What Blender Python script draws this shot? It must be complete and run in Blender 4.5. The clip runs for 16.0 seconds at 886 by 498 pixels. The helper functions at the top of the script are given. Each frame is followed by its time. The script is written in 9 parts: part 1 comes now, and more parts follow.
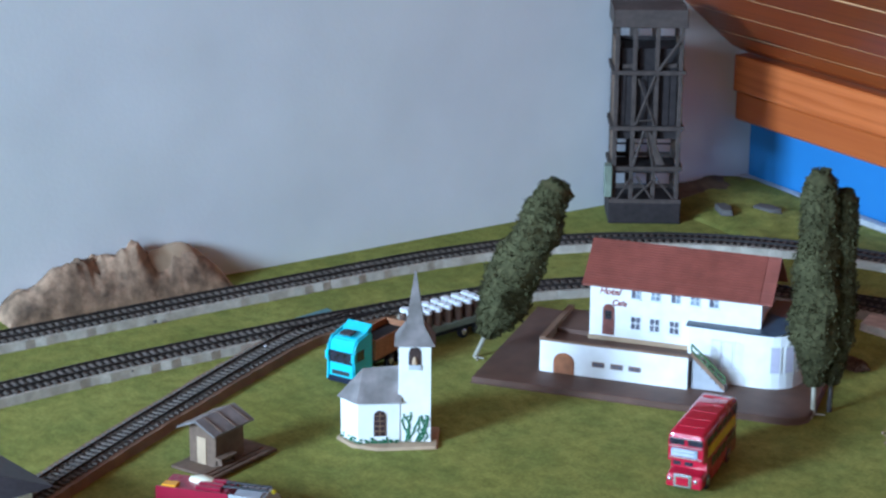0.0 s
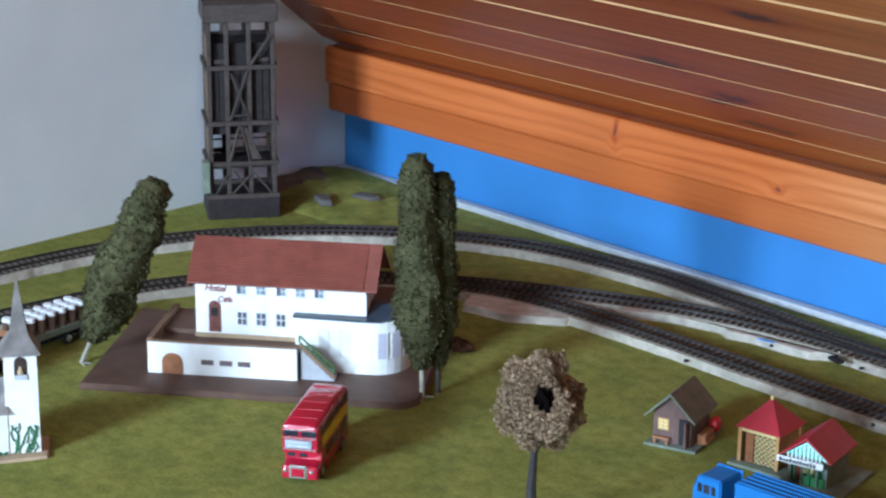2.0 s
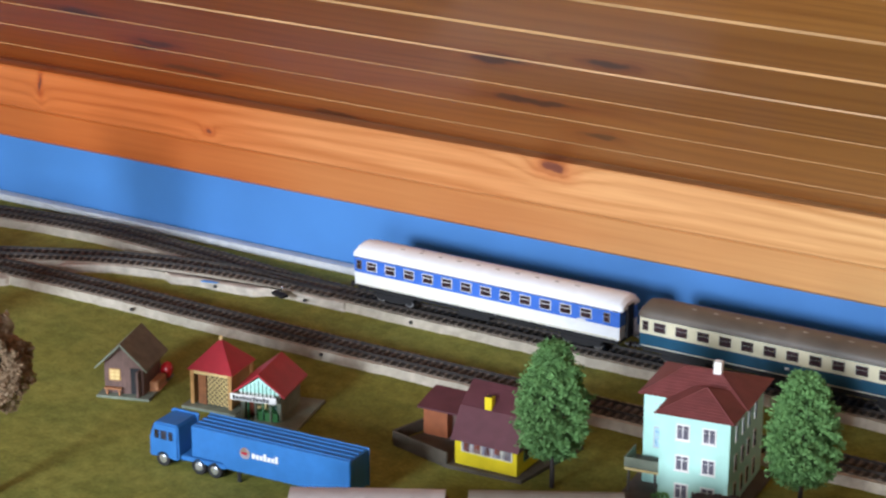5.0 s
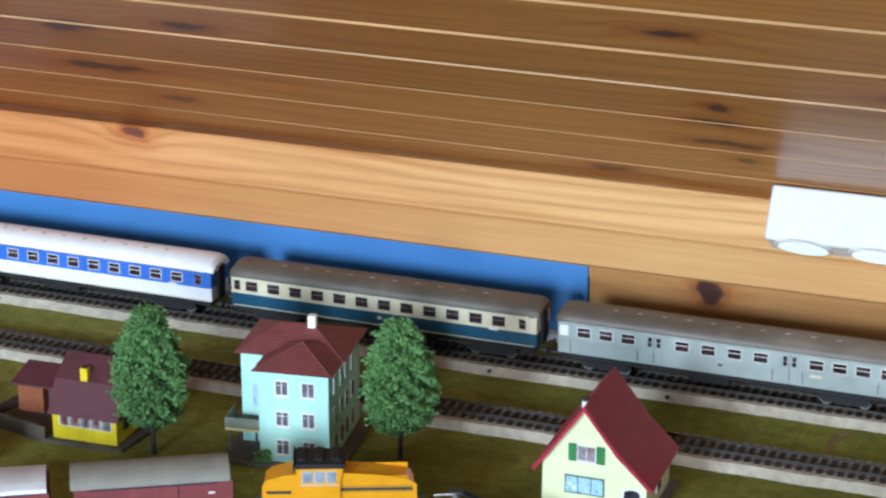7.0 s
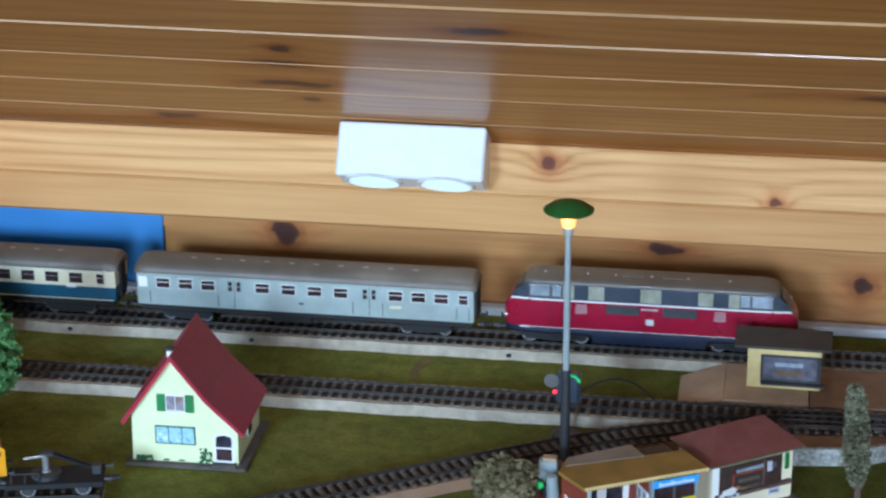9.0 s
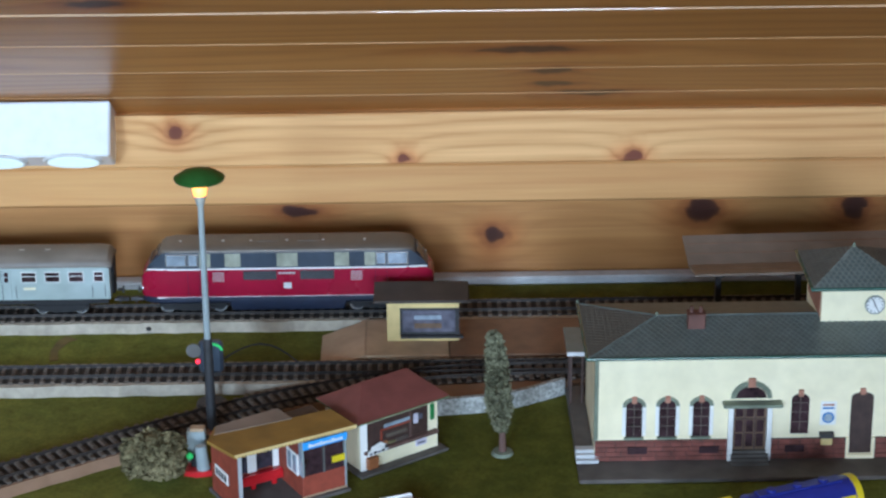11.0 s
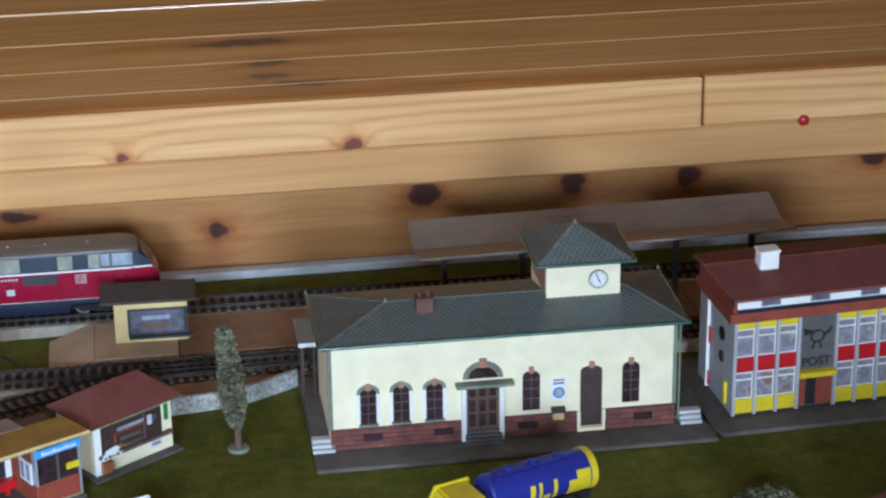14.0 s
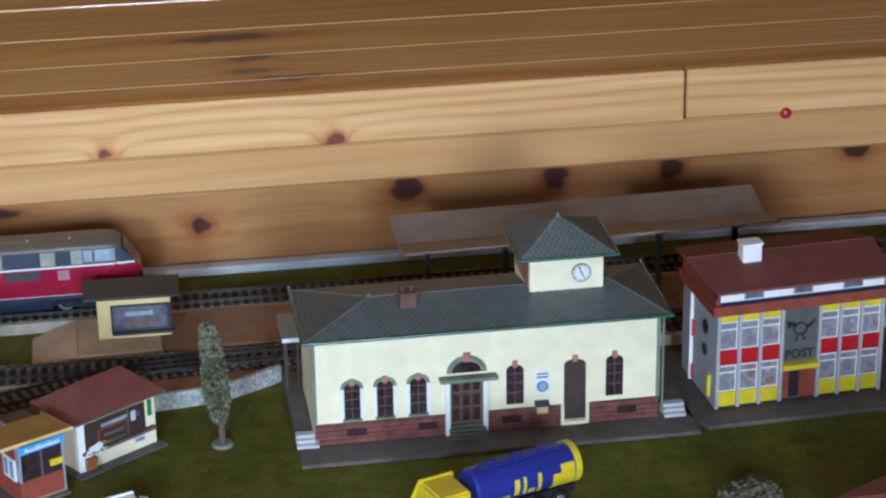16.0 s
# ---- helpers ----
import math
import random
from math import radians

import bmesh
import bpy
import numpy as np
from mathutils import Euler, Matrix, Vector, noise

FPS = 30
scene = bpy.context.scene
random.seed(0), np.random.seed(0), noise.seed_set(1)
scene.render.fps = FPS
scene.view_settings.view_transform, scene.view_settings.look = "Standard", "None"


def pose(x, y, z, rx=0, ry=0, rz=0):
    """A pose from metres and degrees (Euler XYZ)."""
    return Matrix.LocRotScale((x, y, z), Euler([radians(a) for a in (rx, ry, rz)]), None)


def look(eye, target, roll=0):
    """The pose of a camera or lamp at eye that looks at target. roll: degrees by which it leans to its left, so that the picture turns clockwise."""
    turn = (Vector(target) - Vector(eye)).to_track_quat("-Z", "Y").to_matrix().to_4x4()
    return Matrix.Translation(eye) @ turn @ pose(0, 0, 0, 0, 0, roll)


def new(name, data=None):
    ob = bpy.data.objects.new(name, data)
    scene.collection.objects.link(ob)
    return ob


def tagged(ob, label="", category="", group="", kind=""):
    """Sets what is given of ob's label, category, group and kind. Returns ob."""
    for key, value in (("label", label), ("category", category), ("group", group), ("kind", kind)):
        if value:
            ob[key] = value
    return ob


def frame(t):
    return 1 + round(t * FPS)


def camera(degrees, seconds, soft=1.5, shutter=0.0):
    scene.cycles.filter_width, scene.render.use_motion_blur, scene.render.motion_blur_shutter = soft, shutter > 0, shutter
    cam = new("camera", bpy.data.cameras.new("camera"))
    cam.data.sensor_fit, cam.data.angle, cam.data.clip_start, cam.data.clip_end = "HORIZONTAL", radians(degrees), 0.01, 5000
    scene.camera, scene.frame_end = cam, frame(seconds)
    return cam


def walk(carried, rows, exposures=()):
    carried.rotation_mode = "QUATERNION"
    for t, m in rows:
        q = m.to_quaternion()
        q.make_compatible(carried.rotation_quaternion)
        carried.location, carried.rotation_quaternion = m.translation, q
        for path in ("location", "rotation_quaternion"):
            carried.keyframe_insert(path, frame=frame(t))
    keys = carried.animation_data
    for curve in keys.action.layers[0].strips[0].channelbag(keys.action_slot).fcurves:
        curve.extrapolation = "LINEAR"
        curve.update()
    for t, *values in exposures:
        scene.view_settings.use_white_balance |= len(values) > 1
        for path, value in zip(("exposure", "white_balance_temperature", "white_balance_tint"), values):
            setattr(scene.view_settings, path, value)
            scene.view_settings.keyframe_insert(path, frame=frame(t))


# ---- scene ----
# A model railway on a table under a sloping timber attic ceiling. One unit is one metre; the models are about 1:87.
EYE_Z = 0.71
cam = camera(22.085, 16.0, soft=2.4, shutter=0.15)
PATH = [
    (0.0, 72.302, -0.506, 57.064),
    (0.5, 72.327, -0.493, 54.442),
    (1.0, 72.297, -0.498, 52.147),
    (1.5, 72.279, -0.396, 49.172),
    (2.0, 72.251, -0.361, 46.514),
    (2.5, 72.105, -0.167, 43.648),
    (3.0, 72.036, -0.180, 41.483),
    (3.5, 72.006, -0.016, 39.039),
    (3.7, 72.024, -0.191, 38.397),
    (5.8, 70.081, -0.077, 27.423),
    (6.0, 69.885, -0.149, 26.595),
    (6.5, 69.916, -0.087, 23.021),
    (7.0, 69.926, -0.057, 20.560),
    (7.5, 69.628, 0.081, 16.976),
    (8.0, 69.396, 0.134, 13.935),
    (8.5, 69.289, 0.153, 11.926),
    (9.0, 68.500, 0.208, 9.028),
    (9.5, 68.144, 0.305, 5.942),
    (10.0, 68.100, 0.233, 3.058),
    (10.2, 68.008, 0.295, 2.217),
    (12.3, 67.171, 0.630, -4.952),
    (12.5, 67.195, 0.709, -5.296),
    (13.0, 67.302, 0.762, -6.324),
    (13.5, 67.306, 0.794, -7.499),
    (14.0, 67.248, 0.711, -8.601),
    (14.5, 67.197, 0.757, -8.795),
    (15.0, 67.173, 0.740, -8.883),
    (15.5, 67.163, 0.790, -9.035),
    (16.0, 67.100, 0.809, -9.106),
]
walk(cam, [(t, pose(0, 0, EYE_Z, rx, ry, rz)) for t, rx, ry, rz in PATH], exposures=[(0.0, -0.42, 5750, 8), (1.5, -0.36, 6100, 8), (2.5, -0.36, 7000, 13), (3.5, -0.37, 8150, 21), (6.5, -0.42, 7550, 15), (9.0, -0.50, 6200, 8), (10.5, -0.52, 6250, 8), (12.5, -0.38, 6400, 12), (16.0, -0.38, 6400, 12)])

# ---- world, daylight and lamps ----
world = bpy.data.worlds.new("world")
scene.world = world
world.use_nodes = True
sky = world.node_tree.nodes.new("ShaderNodeTexSky")
sky.sky_type, sky.sun_disc, sky.sun_elevation, sky.sun_rotation = "NISHITA", False, radians(35), radians(200)
world.node_tree.nodes["Background"].inputs[1].default_value = 0.1
world.node_tree.links.new(sky.outputs[0], world.node_tree.nodes["Background"].inputs[0])


def lamp(name, kind, energy, colour, m, **more):
    data = bpy.data.lights.new(name, kind)
    data.energy, data.color = energy, colour
    if kind == "AREA":
        data.shape, data.size, data.size_y = more["shape"], more["size"], more["size_y"]
        data.spread = more["spread"]
    if kind == "SPOT":
        data.spot_size, data.spot_blend, data.shadow_soft_size = more["spot_size"], more["blend"], more["soft"]
    if kind == "POINT":
        data.shadow_soft_size = more["soft"]
    ob = new(name, data)
    ob.matrix_world = m
    return ob


# daylight in the two windows of the wall behind the camera
lamp("window_daylight", "AREA", 50, (0.54, 0.75, 1.0), look((-1.12, -1.97, 0.98), (-1.50, 1.1, 0.05)), shape="RECTANGLE", size=0.70, size_y=0.56, spread=radians(80))
lamp("window_daylight", "AREA", 24, (0.64, 0.79, 1.0), look((0.24, -1.97, 0.62), (-0.10, 1.5, 0.1)), shape="RECTANGLE", size=0.66, size_y=1.05, spread=radians(80))
# the twin spotlight under the ceiling boards
for lx in (-0.317, -0.245):
    lamp("spotlight_beam", "SPOT", 0.115, (0.85, 0.93, 1.0), look((lx, 1.555, 0.128), (lx + 0.10, 1.53, 0.0)), spot_size=radians(150), blend=0.9, soft=0.012)
lamp("street_lamp_glow", "POINT", 0.012, (1.0, 0.62, 0.28), pose(-0.139, 1.380, 0.1825), soft=0.004)


# ---- materials ----
def nodes_of(name):
    m = bpy.data.materials.new(name)
    m.use_nodes = True
    return m, m.node_tree.nodes, m.node_tree.links, m.node_tree.nodes["Principled BSDF"]


def shade(c, k):
    return (min(c[0] * k, 1), min(c[1] * k, 1), min(c[2] * k, 1), 1)


def mat(name, col, rough=0.55, metal=0.0, var=0.14, scale=120.0, bump=0.15, fine=900.0, col2=None, blotch=25.0, coat=0.0, spec=0.5, stretch=(1, 1, 1)):
    """Colour with grain and stains at two scales, and a fine relief."""
    m, n, l, b = nodes_of(name)
    tc, mp = n.new("ShaderNodeTexCoord"), n.new("ShaderNodeMapping")
    mp.inputs["Scale"].default_value = stretch
    l.new(tc.outputs["Object"], mp.inputs[0])
    n1, n2, n3 = n.new("ShaderNodeTexNoise"), n.new("ShaderNodeTexNoise"), n.new("ShaderNodeTexNoise")
    for q, s, d in ((n1, scale, 4), (n2, blotch, 3), (n3, fine, 2)):
        q.inputs["Scale"].default_value, q.inputs["Detail"].default_value = s, d
        l.new(mp.outputs[0], q.inputs["Vector"])
    r = n.new("ShaderNodeValToRGB")
    r.color_ramp.elements[0].position, r.color_ramp.elements[1].position = 0.3, 0.7
    r.color_ramp.elements[0].color, r.color_ramp.elements[1].color = shade(col, 1 - var), shade(col2 or col, 1 + var)
    l.new(n1.outputs["Fac"], r.inputs[0])
    r2 = n.new("ShaderNodeValToRGB")
    r2.color_ramp.elements[0].position, r2.color_ramp.elements[1].position = 0.35, 0.65
    k = 1 - var * 0.9
    r2.color_ramp.elements[0].color, r2.color_ramp.elements[1].color = (k, k, k * 0.97, 1), (1, 1, 1, 1)
    l.new(n2.outputs["Fac"], r2.inputs[0])
    mx = n.new("ShaderNodeMix")
    mx.data_type, mx.blend_type = "RGBA", "MULTIPLY"
    mx.inputs[0].default_value = 1.0
    l.new(r.outputs[0], mx.inputs[6]), l.new(r2.outputs[0], mx.inputs[7])
    oi, hs = n.new("ShaderNodeObjectInfo"), n.new("ShaderNodeHueSaturation")
    mr = n.new("ShaderNodeMapRange")
    mr.inputs[3].default_value, mr.inputs[4].default_value = 1 - var * 0.35, 1 + var * 0.35
    l.new(oi.outputs["Random"], mr.inputs[0]), l.new(mr.outputs[0], hs.inputs["Value"])
    l.new(mx.outputs[2], hs.inputs["Color"]), l.new(hs.outputs[0], b.inputs["Base Color"])
    rr = n.new("ShaderNodeMapRange")
    rr.inputs[3].default_value, rr.inputs[4].default_value = max(rough - 0.08, 0.03), min(rough + 0.1, 1)
    l.new(n2.outputs["Fac"], rr.inputs[0]), l.new(rr.outputs[0], b.inputs["Roughness"])
    b.inputs["Metallic"].default_value, b.inputs["Coat Weight"].default_value = metal, coat
    b.inputs["Specular IOR Level"].default_value = spec
    if bump:
        bp = n.new("ShaderNodeBump")
        bp.inputs["Strength"].default_value, bp.inputs["Distance"].default_value = bump, 0.0006
        l.new(n3.outputs["Fac"], bp.inputs["Height"]), l.new(bp.outputs[0], b.inputs["Normal"])
    return m


def pine(name, light, dark, knot_spots, grain=1.0, rough=0.35, axis="z", coat=0.3, per_island=0.0, knot=(0.040, 0.012, 0.009), slim=(1.0, 1.0), wall_tint=(0.75, 0.335, 0.20), rings=0.24):
    """Varnished pine with its grain along x and knots at given spots (x, across, half length, half height)."""
    m, n, l, b = nodes_of(name)
    tc, mp = n.new("ShaderNodeTexCoord"), n.new("ShaderNodeMapping")
    mp.inputs["Scale"].default_value = (1.6, 34 * grain, 34 * grain)
    l.new(tc.outputs["Object"], mp.inputs[0])
    big, fine, tone = n.new("ShaderNodeTexNoise"), n.new("ShaderNodeTexNoise"), n.new("ShaderNodeTexNoise")
    big.inputs["Scale"].default_value, big.inputs["Detail"].default_value, big.inputs["Distortion"].default_value = 1.6, 3, 1.2
    l.new(mp.outputs[0], big.inputs["Vector"])
    mp2 = n.new("ShaderNodeMapping")
    mp2.inputs["Scale"].default_value = (12, 420, 420)
    l.new(tc.outputs["Object"], mp2.inputs[0]), l.new(mp2.outputs[0], fine.inputs["Vector"])
    fine.inputs["Scale"].default_value, fine.inputs["Detail"].default_value = 1.0, 4
    tone.inputs["Scale"].default_value = 3.2
    l.new(tc.outputs["Object"], tone.inputs["Vector"])
    ramp = n.new("ShaderNodeValToRGB")
    ramp.color_ramp.elements[0].position, ramp.color_ramp.elements[1].position = 0.25, 0.72
    ramp.color_ramp.elements[0].color, ramp.color_ramp.elements[1].color = (*dark, 1), (*light, 1)
    add = n.new("ShaderNodeMath")
    add.operation = "MULTIPLY_ADD"
    l.new(fine.outputs["Fac"], add.inputs[0])
    add.inputs[1].default_value = 0.36
    half = n.new("ShaderNodeMath")
    half.operation = "MULTIPLY_ADD"
    l.new(big.outputs["Fac"], half.inputs[0])
    half.inputs[1].default_value, half.inputs[2].default_value = 0.65, -0.02
    sep, mask = n.new("ShaderNodeSeparateXYZ"), None
    bend = None
    wob = n.new("ShaderNodeVectorMath")
    wob.operation = "MULTIPLY_ADD"
    wn = n.new("ShaderNodeTexNoise")
    wn.inputs["Scale"].default_value = 48
    l.new(tc.outputs["Object"], wn.inputs["Vector"]), l.new(wn.outputs["Color"], wob.inputs[0])
    wob.inputs[1].default_value = (0.018, 0.010, 0.010)
    l.new(tc.outputs["Object"], wob.inputs[2]), l.new(wob.outputs[0], sep.inputs[0])
    for kx, kz, rx, rz in knot_spots:
        parts_ = []
        for out, c, r in ((sep.outputs["X"], kx + 0.009, rx * slim[0]), (sep.outputs["Z" if axis == "z" else "Y"], kz + 0.005, rz * slim[1])):
            sub = n.new("ShaderNodeMath")
            sub.operation = "SUBTRACT"
            l.new(out, sub.inputs[0])
            sub.inputs[1].default_value = c
            dv = n.new("ShaderNodeMath")
            dv.operation = "DIVIDE"
            l.new(sub.outputs[0], dv.inputs[0])
            dv.inputs[1].default_value = r
            sq = n.new("ShaderNodeMath")
            sq.operation = "MULTIPLY"
            l.new(dv.outputs[0], sq.inputs[0]), l.new(dv.outputs[0], sq.inputs[1])
            parts_.append(sq)
        sm = n.new("ShaderNodeMath")
        l.new(parts_[0].outputs[0], sm.inputs[0]), l.new(parts_[1].outputs[0], sm.inputs[1])
        k = n.new("ShaderNodeMapRange")
        k.inputs[1].default_value, k.inputs[2].default_value, k.inputs[3].default_value, k.inputs[4].default_value = 0.0, 5.0, 1.0, 0.0
        l.new(sm.outputs[0], k.inputs[0])
        # the rings swerve round the knot
        far, inv = n.new("ShaderNodeMath"), n.new("ShaderNodeMath")
        far.operation, inv.operation = "MULTIPLY_ADD", "DIVIDE"
        l.new(sm.outputs[0], far.inputs[0])
        far.inputs[1].default_value, far.inputs[2].default_value, inv.inputs[0].default_value = 0.10, 1.0, 1.0
        l.new(far.outputs[0], inv.inputs[1])
        if bend is None:
            bend = inv.outputs[0]
        else:
            mxb = n.new("ShaderNodeMath")
            mxb.operation = "MAXIMUM"
            l.new(bend, mxb.inputs[0]), l.new(inv.outputs[0], mxb.inputs[1])
            bend = mxb.outputs[0]
        if mask is None:
            mask = k.outputs[0]
        else:
            mxm = n.new("ShaderNodeMath")
            mxm.operation = "MAXIMUM"
            l.new(mask, mxm.inputs[0]), l.new(k.outputs[0], mxm.inputs[1])
            mask = mxm.outputs[0]
    # growth rings as wavy bands
    mp3, wave, mixw = n.new("ShaderNodeMapping"), n.new("ShaderNodeTexWave"), n.new("ShaderNodeMath")
    mp3.inputs["Scale"].default_value = (0.10, 1.0, 1.0)
    l.new(tc.outputs["Object"], mp3.inputs[0])
    if bend is None:
        l.new(mp3.outputs[0], wave.inputs["Vector"])
    else:
        swerve = n.new("ShaderNodeVectorMath")
        swerve.operation = "MULTIPLY_ADD"
        l.new(bend, swerve.inputs[0]), l.new(mp3.outputs[0], swerve.inputs[2])
        swerve.inputs[1].default_value = (0.0, 0.022, 0.022)
        l.new(swerve.outputs[0], wave.inputs["Vector"])
    wave.bands_direction = "Z" if axis == "z" else "Y"
    wave.inputs["Scale"].default_value, wave.inputs["Distortion"].default_value = 27.0, 17.0
    wave.inputs["Detail"].default_value, wave.inputs["Detail Scale"].default_value = 2.0, 0.5
    late = n.new("ShaderNodeMath")
    late.operation = "POWER"
    late.inputs[1].default_value = 0.45
    l.new(wave.outputs["Fac"], late.inputs[0])
    mixw.operation = "MULTIPLY_ADD"
    l.new(late.outputs[0], mixw.inputs[0])
    mixw.inputs[1].default_value = rings
    l.new(half.outputs[0], mixw.inputs[2])
    half.inputs[2].default_value = 0.025 - rings * 0.68
    l.new(mixw.outputs[0], add.inputs[2]), l.new(add.outputs[0], ramp.inputs[0])
    # the wood turns darker and redder towards the plastered wall
    sepx, near_wall, mxo = n.new("ShaderNodeSeparateXYZ"), n.new("ShaderNodeMapRange"), n.new("ShaderNodeMix")
    wide = n.new("ShaderNodeMath")
    wide.operation = "MULTIPLY_ADD"
    l.new(tone.outputs["Fac"], wide.inputs[0])
    wide.inputs[1].default_value = 0.35
    l.new(tc.outputs["Object"], sepx.inputs[0]), l.new(sepx.outputs["X"], wide.inputs[2]), l.new(wide.outputs[0], near_wall.inputs[0])
    near_wall.inputs[1].default_value, near_wall.inputs[2].default_value, near_wall.inputs[3].default_value, near_wall.inputs[4].default_value = -1.12, -0.30, 1.0, 0.0
    mxo.data_type, mxo.blend_type = "RGBA", "MULTIPLY"
    l.new(near_wall.outputs[0], mxo.inputs[0]), l.new(ramp.outputs[0], mxo.inputs[6])
    mxo.inputs[7].default_value = (*wall_tint, 1)
    colour = mxo.outputs[2]
    if per_island:
        geo, hs, mr = n.new("ShaderNodeNewGeometry"), n.new("ShaderNodeHueSaturation"), n.new("ShaderNodeMapRange")
        mr.inputs[3].default_value, mr.inputs[4].default_value = 1 - per_island, 1 + per_island
        l.new(geo.outputs["Random Per Island"], mr.inputs[0]), l.new(mr.outputs[0], hs.inputs["Value"])
        l.new(colour, hs.inputs["Color"])
        colour = hs.outputs[0]
    if mask is not None:
        kr = n.new("ShaderNodeValToRGB")
        kr.color_ramp.elements[0].position, kr.color_ramp.elements[0].color = 0.0, (0, 0, 0, 1)
        kr.color_ramp.elements[1].position, kr.color_ramp.elements[1].color = 0.90, (0.97, 0.97, 0.97, 1)
        e = kr.color_ramp.elements.new(0.62)
        e.color = (0.30, 0.30, 0.30, 1)
        e = kr.color_ramp.elements.new(0.76)
        e.color = (0.88, 0.88, 0.88, 1)
        l.new(mask, kr.inputs[0])
        ring, mh = n.new("ShaderNodeMapRange"), n.new("ShaderNodeMix")
        ring.inputs[1].default_value, ring.inputs[2].default_value, ring.inputs[4].default_value = 0.30, 0.85, 0.8
        mh.data_type, mh.blend_type, mh.inputs[7].default_value = "RGBA", "MULTIPLY", (0.80, 0.50, 0.36, 1)
        l.new(bend, ring.inputs[0]), l.new(ring.outputs[0], mh.inputs[0]), l.new(colour, mh.inputs[6])
        colour = mh.outputs[2]
        mk = n.new("ShaderNodeMix")
        mk.data_type = "RGBA"
        l.new(kr.outputs[0], mk.inputs[0]), l.new(colour, mk.inputs[6])
        mk.inputs[7].default_value = (*knot, 1)
        colour = mk.outputs[2]
    l.new(colour, b.inputs["Base Color"])
    b.inputs["Roughness"].default_value, b.inputs["Coat Weight"].default_value, b.inputs["Coat Roughness"].default_value = rough, coat, 0.22
    bp = n.new("ShaderNodeBump")
    bp.inputs["Strength"].default_value, bp.inputs["Distance"].default_value = 0.12, 0.0008
    l.new(add.outputs[0], bp.inputs["Height"]), l.new(bp.outputs[0], b.inputs["Normal"])
    return m


def printed(name, inks, scale):
    """A pane with loose printed patches of several inks."""
    m, n, l, b = nodes_of(name)
    tc, oi, ad, q, r = n.new("ShaderNodeTexCoord"), n.new("ShaderNodeObjectInfo"), n.new("ShaderNodeVectorMath"), n.new("ShaderNodeTexNoise"), n.new("ShaderNodeValToRGB")
    l.new(tc.outputs["Object"], ad.inputs[0]), l.new(oi.outputs["Random"], ad.inputs[1]), l.new(ad.outputs[0], q.inputs["Vector"])
    q.inputs["Scale"].default_value, q.inputs["Detail"].default_value = scale, 2
    r.color_ramp.interpolation = "B_SPLINE"
    for k, c in enumerate(inks):
        p = 0.32 + 0.36 * k / (len(inks) - 1)
        e = r.color_ramp.elements[k] if k < 2 else r.color_ramp.elements.new(p)
        e.position, e.color = p, (*c, 1)
    l.new(q.outputs["Fac"], r.inputs[0]), l.new(r.outputs[0], b.inputs["Base Color"])
    b.inputs["Roughness"].default_value = 0.25
    return m


def glow(name, col, strength):
    m, n, l, b = nodes_of(name)
    b.inputs["Base Color"].default_value = (*col, 1)
    b.inputs["Emission Color"].default_value, b.inputs["Emission Strength"].default_value = (*col, 1), strength
    return m


